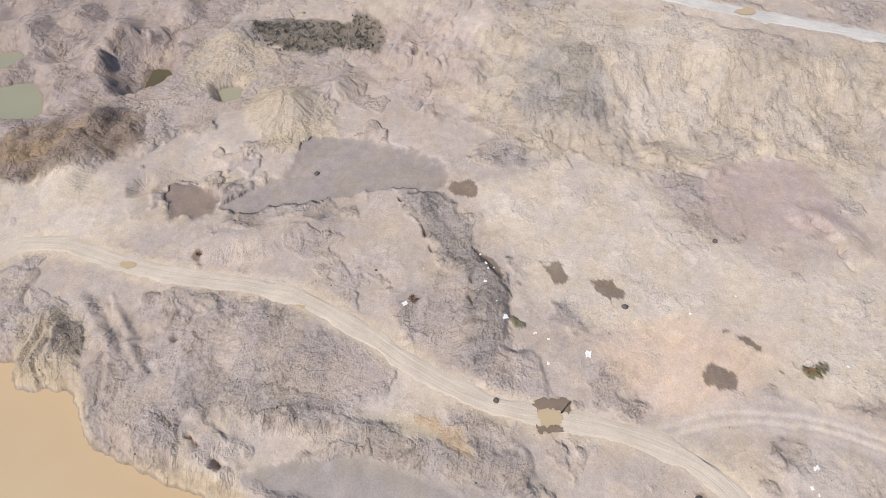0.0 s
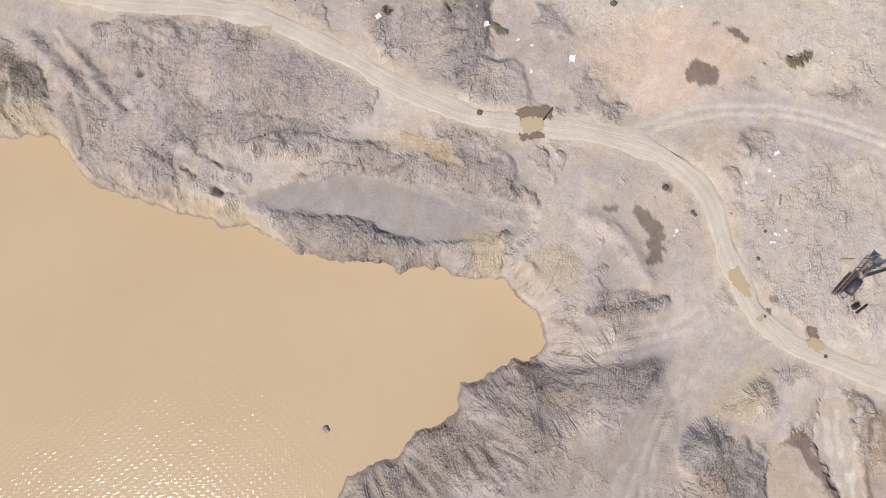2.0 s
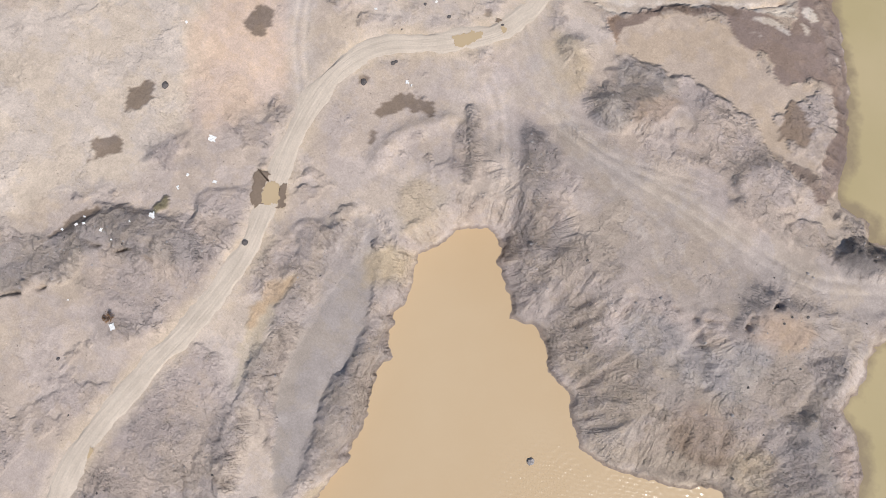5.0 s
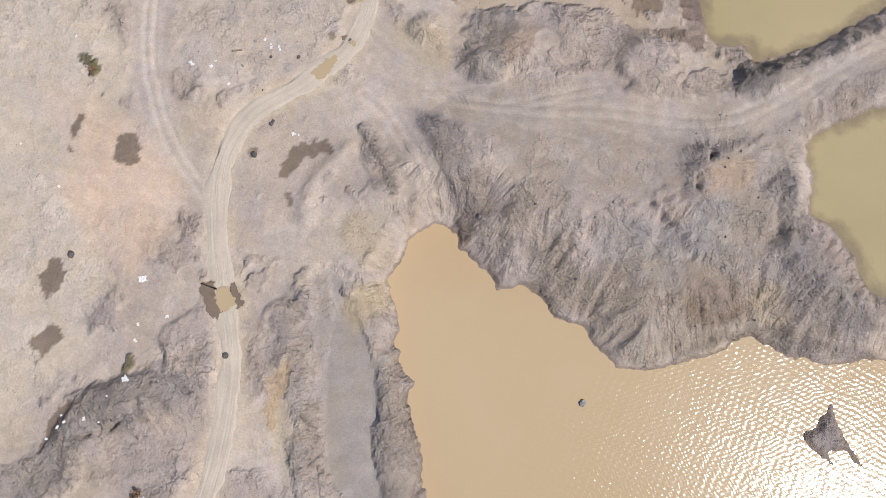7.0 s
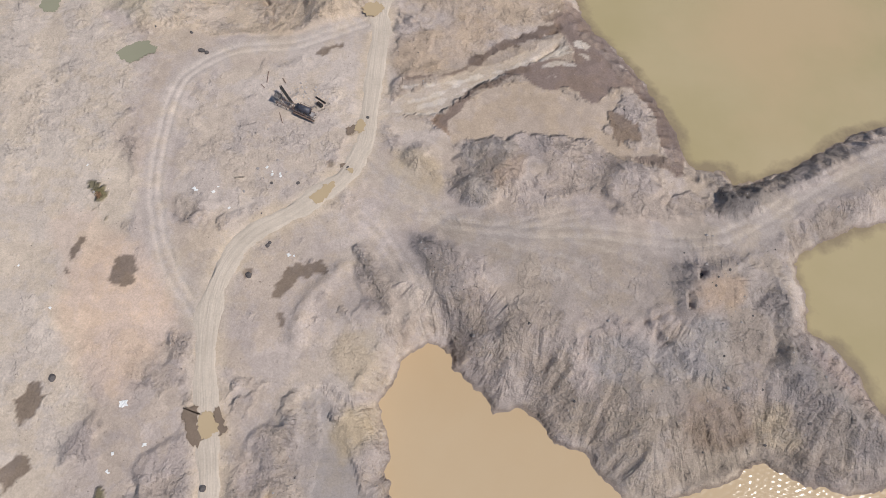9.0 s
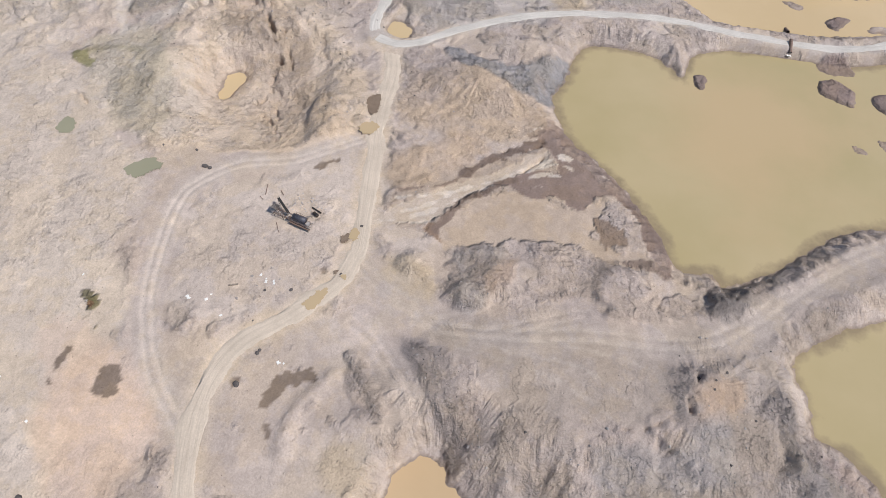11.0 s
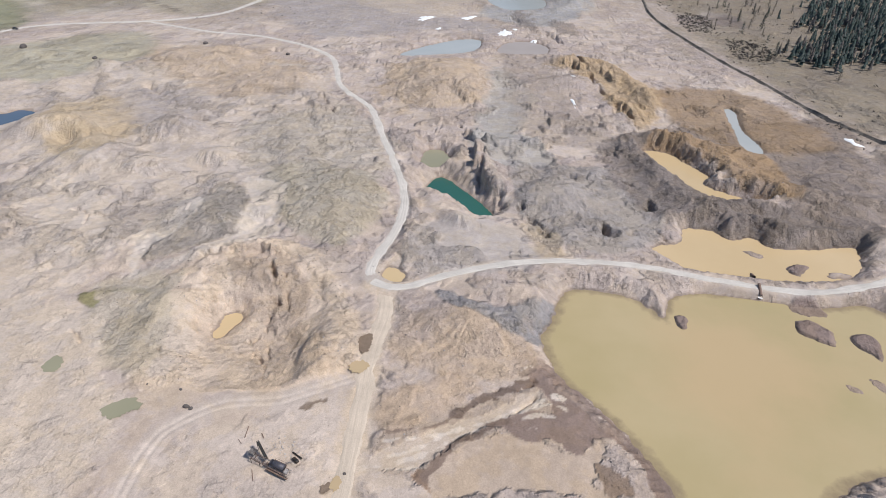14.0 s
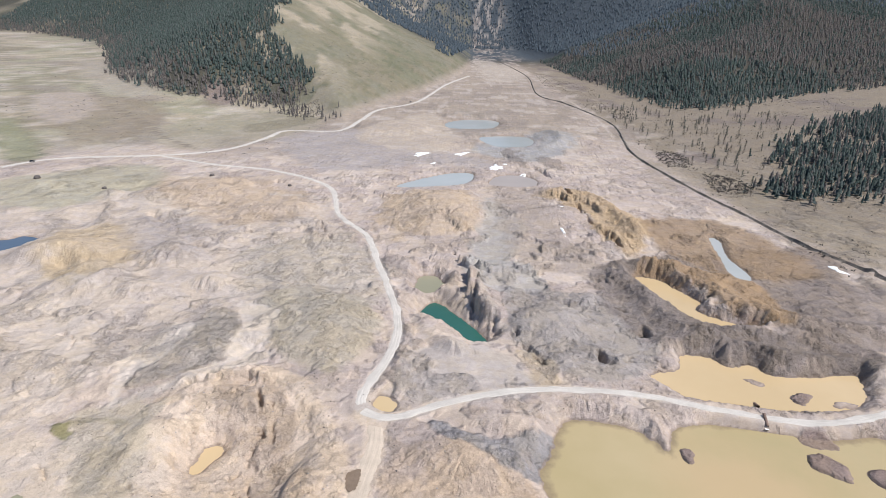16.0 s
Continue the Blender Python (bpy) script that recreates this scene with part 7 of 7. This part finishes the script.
WATER_PUDDLE = water_material("tan_puddle_water", (0.44, 0.33, 0.2), (0.48, 0.36, 0.225), 0.03)
WET_DIRT = soil_material("wet_dark_dirt", (0.21, 0.155, 0.115), 0.1, 0.1, 0.2)
for points in ([(-51.2, -1), (-53, 1.3), (-53.1, 4.1), (-50.9, 4.4), (-49.1, 2), (-49.1, 0.3)], [(-35.8, 54.1), (-37.3, 55.6), (-35.9, 57.3), (-33.5, 59.5), (-31.8, 59.9), (-32.4, 57.7), (-33.5, 55.3)], [(-27.7, 74.4), (-28.9, 75.8), (-28.1, 77.9), (-26.1, 77.6), (-26.2, 75.2)], [(-28.5, 62.6), (-29.3, 63.6), (-28.5, 64.2), (-27.7, 63.2)], [(-40.4, -115.4), (-42, -113.8), (-42.1, -111.1), (-40.1, -112.6)], [(-50.7, -65.6), (-51.6, -63.4), (-50.8, -63.5), (-50.2, -65.1)], [(-31, 114.9), (-27.7, 116.5), (-25.1, 115.2), (-26.5, 111.8), (-30, 112.1)]):
    puddle(points, 0.21, WATER_PUDDLE, "shallow tan puddle in the wheel tracks of the road")
for points in ([(-53.5, -2.5), (-56.8, 3.9), (-55.2, 5.2), (-53.5, 4.2), (-53.2, 1.2), (-51.4, -1.1)], [(-48.3, -0.1), (-50.4, 4.7), (-49.1, 4.8), (-47.4, 1.1)], [(-30.5, 73.6), (-30.7, 75.7), (-28.9, 76.3), (-28.5, 74.4)], [(-30, 125.5), (-26.3, 127.8), (-25.6, 122.1), (-28.1, 119.5)], [(-31.1, 63.9), (-30.9, 65.1), (-30, 64.9)]):
    puddle(points, 0.19, WET_DIRT, "dark wet silt beside a road puddle", 0.8)
for points in ([(-96.5, 96.4), (-92.9, 98.7), (-89.9, 100.2), (-87.4, 99.4), (-85.1, 97), (-87.8, 95.2), (-91.5, 92.5)], [(-121.5, 110.3), (-120.2, 114.6), (-116.8, 113), (-116.4, 108.9), (-119.3, 108.3)]):
    puddle(points, 0.1, WATER_GREEN, "shallow green-grey puddle on bare ground")
puddle([(-214.9, 11.8), (-220, 15.4), (-218.3, 18.7), (-214.6, 16.1)], 0.3, WATER_PUDDLE, "tan puddle on the upper road")

# old snow lying in the shade of the far workings
for k, points in enumerate(([(-48, 582), (-39, 597), (-24, 593), (-34, 578), (-43, 569)], [(30, 531), (38, 546), (43, 539), (48, 535), (42, 518), (35, 515)], [(-5, 589), (15, 603), (13, 591), (1, 579)], [(46, 547), (51, 545), (48, 537)], [(55, 506), (68, 512), (65, 501), (58, 500)], [(-27, 540), (-20, 548), (-21, 538)], [(217, 301), (223, 303), (221, 295), (224, 288), (219, 289)], [(72, 360), (75, 354), (72, 335), (72, 349)], [(77, 401), (82, 396), (78, 392)])):
    line = smooth_line(points, True, 0.8)
    c = line.mean(0)
    line = c + (line - c) * (0.72 + 0.5 * fbm(line[:, 0], line[:, 1], 5, 3, 141 + k))[:, None]
    bm = bmesh.new()
    rim = [bm.verts.new((x, y, ground_z(x, y) - 0.1)) for x, y in line]
    crest = [bm.verts.new((*(c + (np.array((x, y)) - c) * 0.8), ground_z(x, y) + 0.25)) for x, y in line]
    for j in range(len(rim)):
        bm.faces.new((rim[j], rim[j - 1], crest[j - 1], crest[j]))
    bm.faces.new(crest)
    bmesh.ops.recalc_face_normals(bm, faces=bm.faces[:])
    tagged(part("snow_patch", bm, SNOW, smooth=True), "patch of old white snow in the diggings", "snow", "old snow patches")


# vehicles on the valley road
def parked_car(x, y, heading):
    base = empty("parked_car", pose(x, y, ground_z(x, y) + 0.45, 0, 0, heading), "dark off-road car standing on the gravel road", "car", "cars on the valley road")
    part("body", box((4.6, 1.85, 0.75), (0, 0, 0.75), bevel=0.15), CAR_PAINT, base)
    part("cabin", box((2.7, 1.65, 0.75), (-0.35, 0, 1.4), bevel=0.2), CAR_PAINT, base)
    part("windscreen", box((0.08, 1.4, 0.5), (1.0, 0, 1.42), (0, -12, 0), 0.02), GLASS, base)
    for side in (-1, 1):
        part("side_window", box((2.1, 0.05, 0.42), (-0.35, side * 0.825, 1.45), bevel=0.02), GLASS, base)
        for px in (-1.45, 1.45):
            wheel = part("wheel", tube(0.38, 0.26, (px, side * 0.85, 0.38), (90, 0, 0), 16), RUBBER, base)
            part("rim", tube(0.2, 0.28, (px, side * 0.86, 0.38), (90, 0, 0), 12), PALE_STEEL, wheel)


for (x, y), heading in zip([(-403, 507), (-84, 1006)], (10, 70)):
    parked_car(x, y, heading)

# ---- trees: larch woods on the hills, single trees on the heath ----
# needle green leans towards blue to take in haze over the woods
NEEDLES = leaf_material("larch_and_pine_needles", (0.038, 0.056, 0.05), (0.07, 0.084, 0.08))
TWIGS = leaf_material("bare_larch_twigs", (0.08, 0.071, 0.068), (0.118, 0.105, 0.097))
BARK = soil_material("larch_bark", (0.09, 0.07, 0.06), 0.2, 0.2, 0.4)
SCRUB = leaf_material("dark_scrub", (0.08, 0.074, 0.062), (0.13, 0.118, 0.1))


def wood(name, spots, sizes, tiers, sides, mat, label, seed):
    """Many far trees in one mesh: thin trunks and ragged tiers of drooping boughs."""
    rnd = np.random.RandomState(seed)
    n, s = len(spots), np.asarray(sizes)[:, None]
    foot = np.stack([spots[:, 0], spots[:, 1], height_at(spots[:, 0], spots[:, 1])], -1)[:, None]
    lean = rnd.normal(0, 0.025, (n, 2))
    wide = s * rnd.uniform(0.13, 0.27, (n, 1))

    def at(x, y, z):
        """Points of every tree, x and y off its axis and z up it."""
        return foot + np.stack([x + lean[:, :1] * z, y + lean[:, 1:] * z, z], -1)

    turn = np.array([0, 2.1, 4.2])[None]
    blocks = [at(0.02 * s * np.cos(turn), 0.02 * s * np.sin(turn), np.full((n, 3), -0.4)), at(0 * s, 0 * s, 0.75 * s)]
    tris, first = [(0, 1, 3), (1, 2, 3), (2, 0, 3)], 4
    for k in range(tiers):
        u = k / max(tiers, 1)
        low, high = 0.16 + 0.74 * u, min(0.16 + 0.74 * u + 1.5 / (tiers + 1), 1.02)
        a = rnd.uniform(0, 6.28, (n, 1)) + 6.283 * np.arange(sides)[None] / sides + rnd.uniform(-0.25, 0.25, (n, sides))
        r = wide * (1 - 0.8 * u) * rnd.uniform(0.5, 1.45, (n, sides))
        blocks += [at(r * np.cos(a), r * np.sin(a), s * (low + rnd.uniform(-0.05, 0.04, (n, sides)))), at(0 * s, 0 * s, s * high)]
        tris += [(first + j, first + (j + 1) % sides, first + sides) for j in range(sides)]
        first += sides + 1
    verts = np.concatenate(blocks, 1).reshape(-1, 3).astype(np.float32)
    faces = (np.array(tris)[None] + first * np.arange(n)[:, None, None]).reshape(-1, 3).astype(np.int32)
    mesh = bpy.data.meshes.new(name)
    mesh.vertices.add(len(verts))
    mesh.vertices.foreach_set("co", verts.ravel())
    mesh.loops.add(faces.size)
    mesh.loops.foreach_set("vertex_index", faces.ravel())
    mesh.polygons.add(len(faces))
    mesh.polygons.foreach_set("loop_start", np.arange(0, faces.size, 3, dtype=np.int32))
    mesh.materials.append(mat)
    mesh.update()
    ob = new(name, mesh)
    return tagged(ob, label, "forest", kind="stuff")


def scatter(count, x0, x1, y0, y1, keep, seed):
    rnd = np.random.RandomState(seed)
    p = np.stack([rnd.uniform(x0, x1, count), rnd.uniform(y0, y1, count)], -1)
    return p[keep(p[:, 0], p[:, 1], rnd)]


def field_at(f, x, y):
    i = np.clip(np.searchsorted(GX, x), 0, len(GX) - 1)
    j = np.clip(np.searchsorted(GY, y), 0, len(GY) - 1)
    return f[j, i]


def sized(p, lo, hi, seed):
    return np.random.RandomState(seed).uniform(lo, hi, len(p))


edge_noise = lambda x, y: fbm(x, y, 120, 3, 101)
near_left = scatter(70000, -1500, -150, 700, 2100, lambda x, y, r: (field_at(H_LEFT, x, y) > 5 + 10 * r.rand(len(x)) ** 2) & (open_side(x, y) < 16 * r.rand(len(x)) ** 3) & (x > -0.95 * y), 1)
green = np.random.RandomState(2).rand(len(near_left)) < 0.12 + 0.78 * ramp(field_at(H_LEFT, near_left[:, 0], near_left[:, 1]) + 30 * fbm(near_left[:, 0], near_left[:, 1], 90, 3, 104), 8, 60)
wood("larch_wood", near_left[green], sized(near_left[green], 8, 14, 3), 2, 5, NEEDLES, "dense dark green larch and pine wood on the hillside", 4)
wood("larch_wood", near_left[~green], sized(near_left[~green], 6, 11, 5), 2, 4, TWIGS, "bare grey-brown larches among the wood on the hillside", 6)
rim = scatter(5200, -900, -130, 690, 1450, lambda x, y, r: (field_at(H_LEFT, x, y) < 12) & (field_at(H_LEFT, x + 14, y + 34) > 1.5) & (x < -0.2 * y) & (x > -0.42 * y) & (fbm(x, y, 35, 3, 106) > r.uniform(-0.3, 0.5, len(x))), 7)
wood("larch_wood", rim, sized(rim, 7, 12, 8), 3, 5, TWIGS, "thin bare larches at the foot of the hill", 9)
right = scatter(90000, 200, 2300, 850, 2350, lambda x, y, r: (field_at(H_RIGHT, x, y) > 0.3 + 9 * r.rand(len(x)) ** 3) & (x < 0.95 * y) & (r.rand(len(x)) < 1.25 - y / 3200) & (fbm(x, y, 170, 4, 107) > -0.48 + 0.15 * r.randn(len(x))), 11)
green = np.random.RandomState(12).rand(len(right)) < 0.2 + 0.7 * ramp(fbm(right[:, 0], right[:, 1], 260, 4, 108), -0.3, 0.2)
wood("larch_wood", right[green], sized(right[green], 9, 15, 13), 2, 5, NEEDLES, "dense dark green larch wood across the valley side", 14)
wood("larch_wood", right[~green], sized(right[~green], 8, 14, 15), 2, 4, TWIGS, "bare grey larches mixed into the valley wood", 16)
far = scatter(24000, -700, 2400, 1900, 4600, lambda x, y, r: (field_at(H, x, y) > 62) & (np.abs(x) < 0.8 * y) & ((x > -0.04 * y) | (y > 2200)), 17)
# blue-grey needle colour stands in for haze over the far ridges
wood("larch_wood", far, sized(far, 13, 22, 18), 1, 5, leaf_material("haze_tinted_far_needles", (0.05, 0.066, 0.082), (0.064, 0.082, 0.1)), "dark forest on the distant ridges", 19)
GROVE = [(262, 464), (276, 445), (318, 439), (350, 441), (425, 460), (802, 916), (673, 898), (531, 795), (420, 708), (324, 575)]
grove_line = smooth_line(GROVE, True, 10)
w_grove = window(200, 1200, 380, 1100)
grove_in = np.zeros(SHAPE, bool)
grove_in[w_grove] = within(grove_line, w_grove)
grove = scatter(20000, 200, 1200, 380, 1000, lambda x, y, r: field_at(grove_in, x + 40 * edge_noise(x, y) + 9 * r.randn(len(x)), y + 12 * r.randn(len(x))) & (r.rand(len(x)) < 0.85 + 0.9 * fbm(x, y, 60, 3, 103)), 21)
green = np.random.RandomState(22).rand(len(grove)) < 0.6
wood("larch_wood", grove[green], sized(grove[green], 8, 14, 23), 4, 6, NEEDLES, "dark green larch grove on the pale heath", 24)
wood("larch_wood", grove[~green], sized(grove[~green], 5, 12, 25), 4, 5, TWIGS, "bare larches in the grove on the heath", 26)


def bough_tree(height, seed, bare):
    """A single larch: tapered trunk, whorls of drooping boughs made of many small tufts."""
    rnd = random.Random(seed)
    base = new("larch_tree")
    bm = bmesh.new()
    rings = []
    for k in range(6):
        u = k / 5
        r = 0.17 * (1 - u) + 0.02
        c = (0.12 * math.sin(2.2 * u + seed), 0.1 * math.sin(1.7 * u + 2 * seed), height * u - 0.3)
        rings.append([bm.verts.new((c[0] + r * math.cos(a), c[1] + r * math.sin(a), c[2])) for a in (0, 1.05, 2.09, 3.14, 4.19, 5.24)])
    for a, b in zip(rings[:-1], rings[1:]):
        for j in range(6):
            bm.faces.new((a[j], a[(j + 1) % 6], b[(j + 1) % 6], b[j]))
    trunk = part("trunk", bm, BARK, base, smooth=True)
    bm = bmesh.new()
    for k in range(46):
        u = 0.1 + 0.88 * k / 46
        a = k * 2.4 + rnd.uniform(-0.4, 0.4)
        reach = height * 0.27 * (1.05 - u) ** 0.7 * rnd.uniform(0.6, 1.25)
        root, tip = Vector((0, 0, height * u)), Vector((reach * math.cos(a), reach * math.sin(a), height * u - reach * 0.25))
        for j in range(3):
            c = root.lerp(tip, 0.35 + 0.32 * j) + Vector((rnd.gauss(0, 0.12), rnd.gauss(0, 0.12), rnd.gauss(0, 0.1)))
            s = (0.62 - 0.1 * j) * height / 11 * rnd.uniform(0.7, 1.3)
            vs = [bm.verts.new(c + Vector((rnd.uniform(-1, 1), rnd.uniform(-1, 1), rnd.uniform(-0.55, 0.55))) * s) for _ in range(4)]
            for f in ((0, 1, 2), (0, 2, 3), (0, 3, 1), (1, 3, 2)):
                bm.faces.new([vs[i] for i in f])
    part("crown", bm, TWIGS if bare else NEEDLES, base)
    return base


MODELS = [bough_tree(h, k, bare) for k, (h, bare) in enumerate(((11, True), (9, True), (12, False), (8, True), (10, False)))]
for k, model in enumerate(MODELS):
    bare = k in (0, 1, 3)
    tagged(model, "bare grey-brown larch standing alone on the heath" if bare else "green larch standing alone on the pale heath", "tree", "single trees on the heath")
lone = [(268, 601), (274, 410), (364, 993), (367, 1046), (307, 1006), (326, 735), (349, 738), (282, 558), (343, 664), (258, 544), (305, 548), (458, 870), (394, 787), (448, 817), (304, 628), (367, 1096), (352, 1138), (295, 732), (368, 857), (325, 550), (269, 482), (297, 467), (277, 1125), (244, 1075)]
SPREAD = random.Random(8)
lone += [(x, y) for x, y in ((SPREAD.uniform(215, 480), SPREAD.uniform(430, 980)) for _ in range(260)) if x < 0.62 * y - 20 and x > 225][:130]
for k, (x, y) in enumerate(lone):
    m = pose(x, y, ground_z(x, y), 0, 0, SPREAD.uniform(0, 360))
    s = SPREAD.uniform(0.75, 1.2)
    if k < len(MODELS):
        MODELS[k].matrix_basis = m
    else:
        made = copy_thing(MODELS[k % len(MODELS)], m)
        made.scale = (s, s, s)


def thicket(name, spots, lo, hi, mat, label, seed):
    """Low scrub: loose clumps of small twig tufts."""
    rnd = random.Random(seed)
    verts, faces = [], []
    for x, y in spots:
        s, z = rnd.uniform(lo, hi), ground_z(x, y)
        for _ in range(6):
            c = (x + rnd.gauss(0, s * 0.5), y + rnd.gauss(0, s * 0.5), z + s * rnd.uniform(0.0, 0.9))
            at = len(verts)
            verts += [(c[0] + rnd.uniform(-1, 1) * s * 0.5, c[1] + rnd.uniform(-1, 1) * s * 0.5, c[2] + rnd.uniform(-0.5, 0.5) * s) for _ in range(4)]
            faces += [(at, at + 1, at + 2), (at, at + 2, at + 3), (at, at + 3, at + 1), (at + 1, at + 3, at + 2)]
    ob = mesh_object(name, verts, faces, mat, None, False)
    return tagged(ob, label, "scrub", kind="stuff")


def spots_in(points, count, seed):
    line = smooth_line(points, True, 2)
    w = box_of(line, 2)
    inside = np.zeros(SHAPE, bool)
    inside[w] = within(line, w)
    lo, hi = line.min(0), line.max(0)
    return scatter(count, lo[0], hi[0], lo[1], hi[1], lambda x, y, r: field_at(inside, x, y), seed)


thicket("scrub", spots_in([(-148.6, -152.5), (-161.7, -131.2), (-163.3, -106.5), (-150.7, -101.5), (-143.9, -119.3), (-137.8, -141.6)], 430, 31), 0.3, 1.2, SCRUB, "dark low scrub on the upper terrace", 32)
for k, points in enumerate(([(222, 619), (248, 622), (237, 554), (211, 551)], [(237, 519), (261, 501), (252, 463), (223, 460)], [(258, 963), (304, 1006), (279, 902), (240, 856)], [(236, 1756), (303, 1348), (289, 1175), (202, 1211)], [(-277, 883), (-216, 892), (-207, 817), (-250, 822)])):
    thicket("scrub", spots_in(points, 420, 40 + k), 0.7, 1.5, TWIGS, "low plum-brown scrub on the heath", 50 + k)
thicket("scrub", scatter(9000, 215, 700, 260, 1050, lambda x, y, r: (x < 0.8 * y) & (fbm(x, y, 50, 4, 105) > r.uniform(-0.2, 0.5, len(x))), 60), 0.4, 1.3, TWIGS, "scattered low brown scrub on the pale heath", 61)
thicket("scrub", scatter(2600, -700, 0, 760, 1500, lambda x, y, r: (field_at(H_LEFT, x, y) > 4) & (open_side(x, y) > 8) & (fbm(x, y, 60, 3, 109) > r.uniform(-0.4, 0.9, len(x))), 62), 0.6, 1.6, SCRUB, "dark low bushes dotted over the grassy hillside", 63)
thicket("scrub", scatter(5000, -900, -150, 560, 1300, lambda x, y, r: (field_at(H_LEFT, x, y) < 3) & (fbm(x, y, 70, 4, 110) > r.uniform(0.05, 0.6, len(x))), 64), 0.4, 1.1, TWIGS, "low brown scrub on the dry meadow", 65)

# loose stones strewn over the spoil
def strewn(count, seed, mat, label):
    rnd = np.random.RandomState(seed)
    p = np.stack([rnd.uniform(-215, 150, count), rnd.uniform(-190, 330, count)], -1)
    p = p[(field_at(STONY, p[:, 0], p[:, 1]) > rnd.uniform(0.25, 1.0, len(p))) & (field_at(WETNESS, p[:, 0], p[:, 1]) < 0.3)]
    z = height_at(p[:, 0], p[:, 1])
    for points, level, bank, rough in BASINS:
        z = np.where((z < level + 0.1) & (np.hypot(*(p - np.mean(points, 0)).T) < 120) & (z < -1.5), -999, z)
    p, z = p[z > -900], z[z > -900]
    size = 0.09 + 0.3 * rnd.rand(len(p)) ** 4
    shape = np.array([(1, 0, 0), (-1, 0, 0), (0, 1, 0), (0, -1, 0), (0, 0, 0.8), (0, 0, -0.8)])
    tris = np.array([(0, 2, 4), (2, 1, 4), (1, 3, 4), (3, 0, 4), (2, 0, 5), (1, 2, 5), (3, 1, 5), (0, 3, 5)])
    v = shape[None] * size[:, None, None] * rnd.uniform(0.6, 1.35, (len(p), 6, 3))
    a = rnd.uniform(0, 6.28, len(p))[:, None]
    v = np.stack([v[..., 0] * np.cos(a) - v[..., 1] * np.sin(a), v[..., 0] * np.sin(a) + v[..., 1] * np.cos(a), v[..., 2]], -1)
    v += np.stack([p[:, 0], p[:, 1], z + 0.05], -1)[:, None]
    f = tris[None] + 6 * np.arange(len(p))[:, None, None]
    ob = mesh_object("stones", v.reshape(-1, 3), f.reshape(-1, 3).tolist(), mat, None, False)
    return tagged(ob, label, "stones", kind="stuff")


strewn(90000, 71, STONE, "grey stones strewn over the spoil")
strewn(16000, 72, DARK_STONE, "dark stones strewn over the spoil")
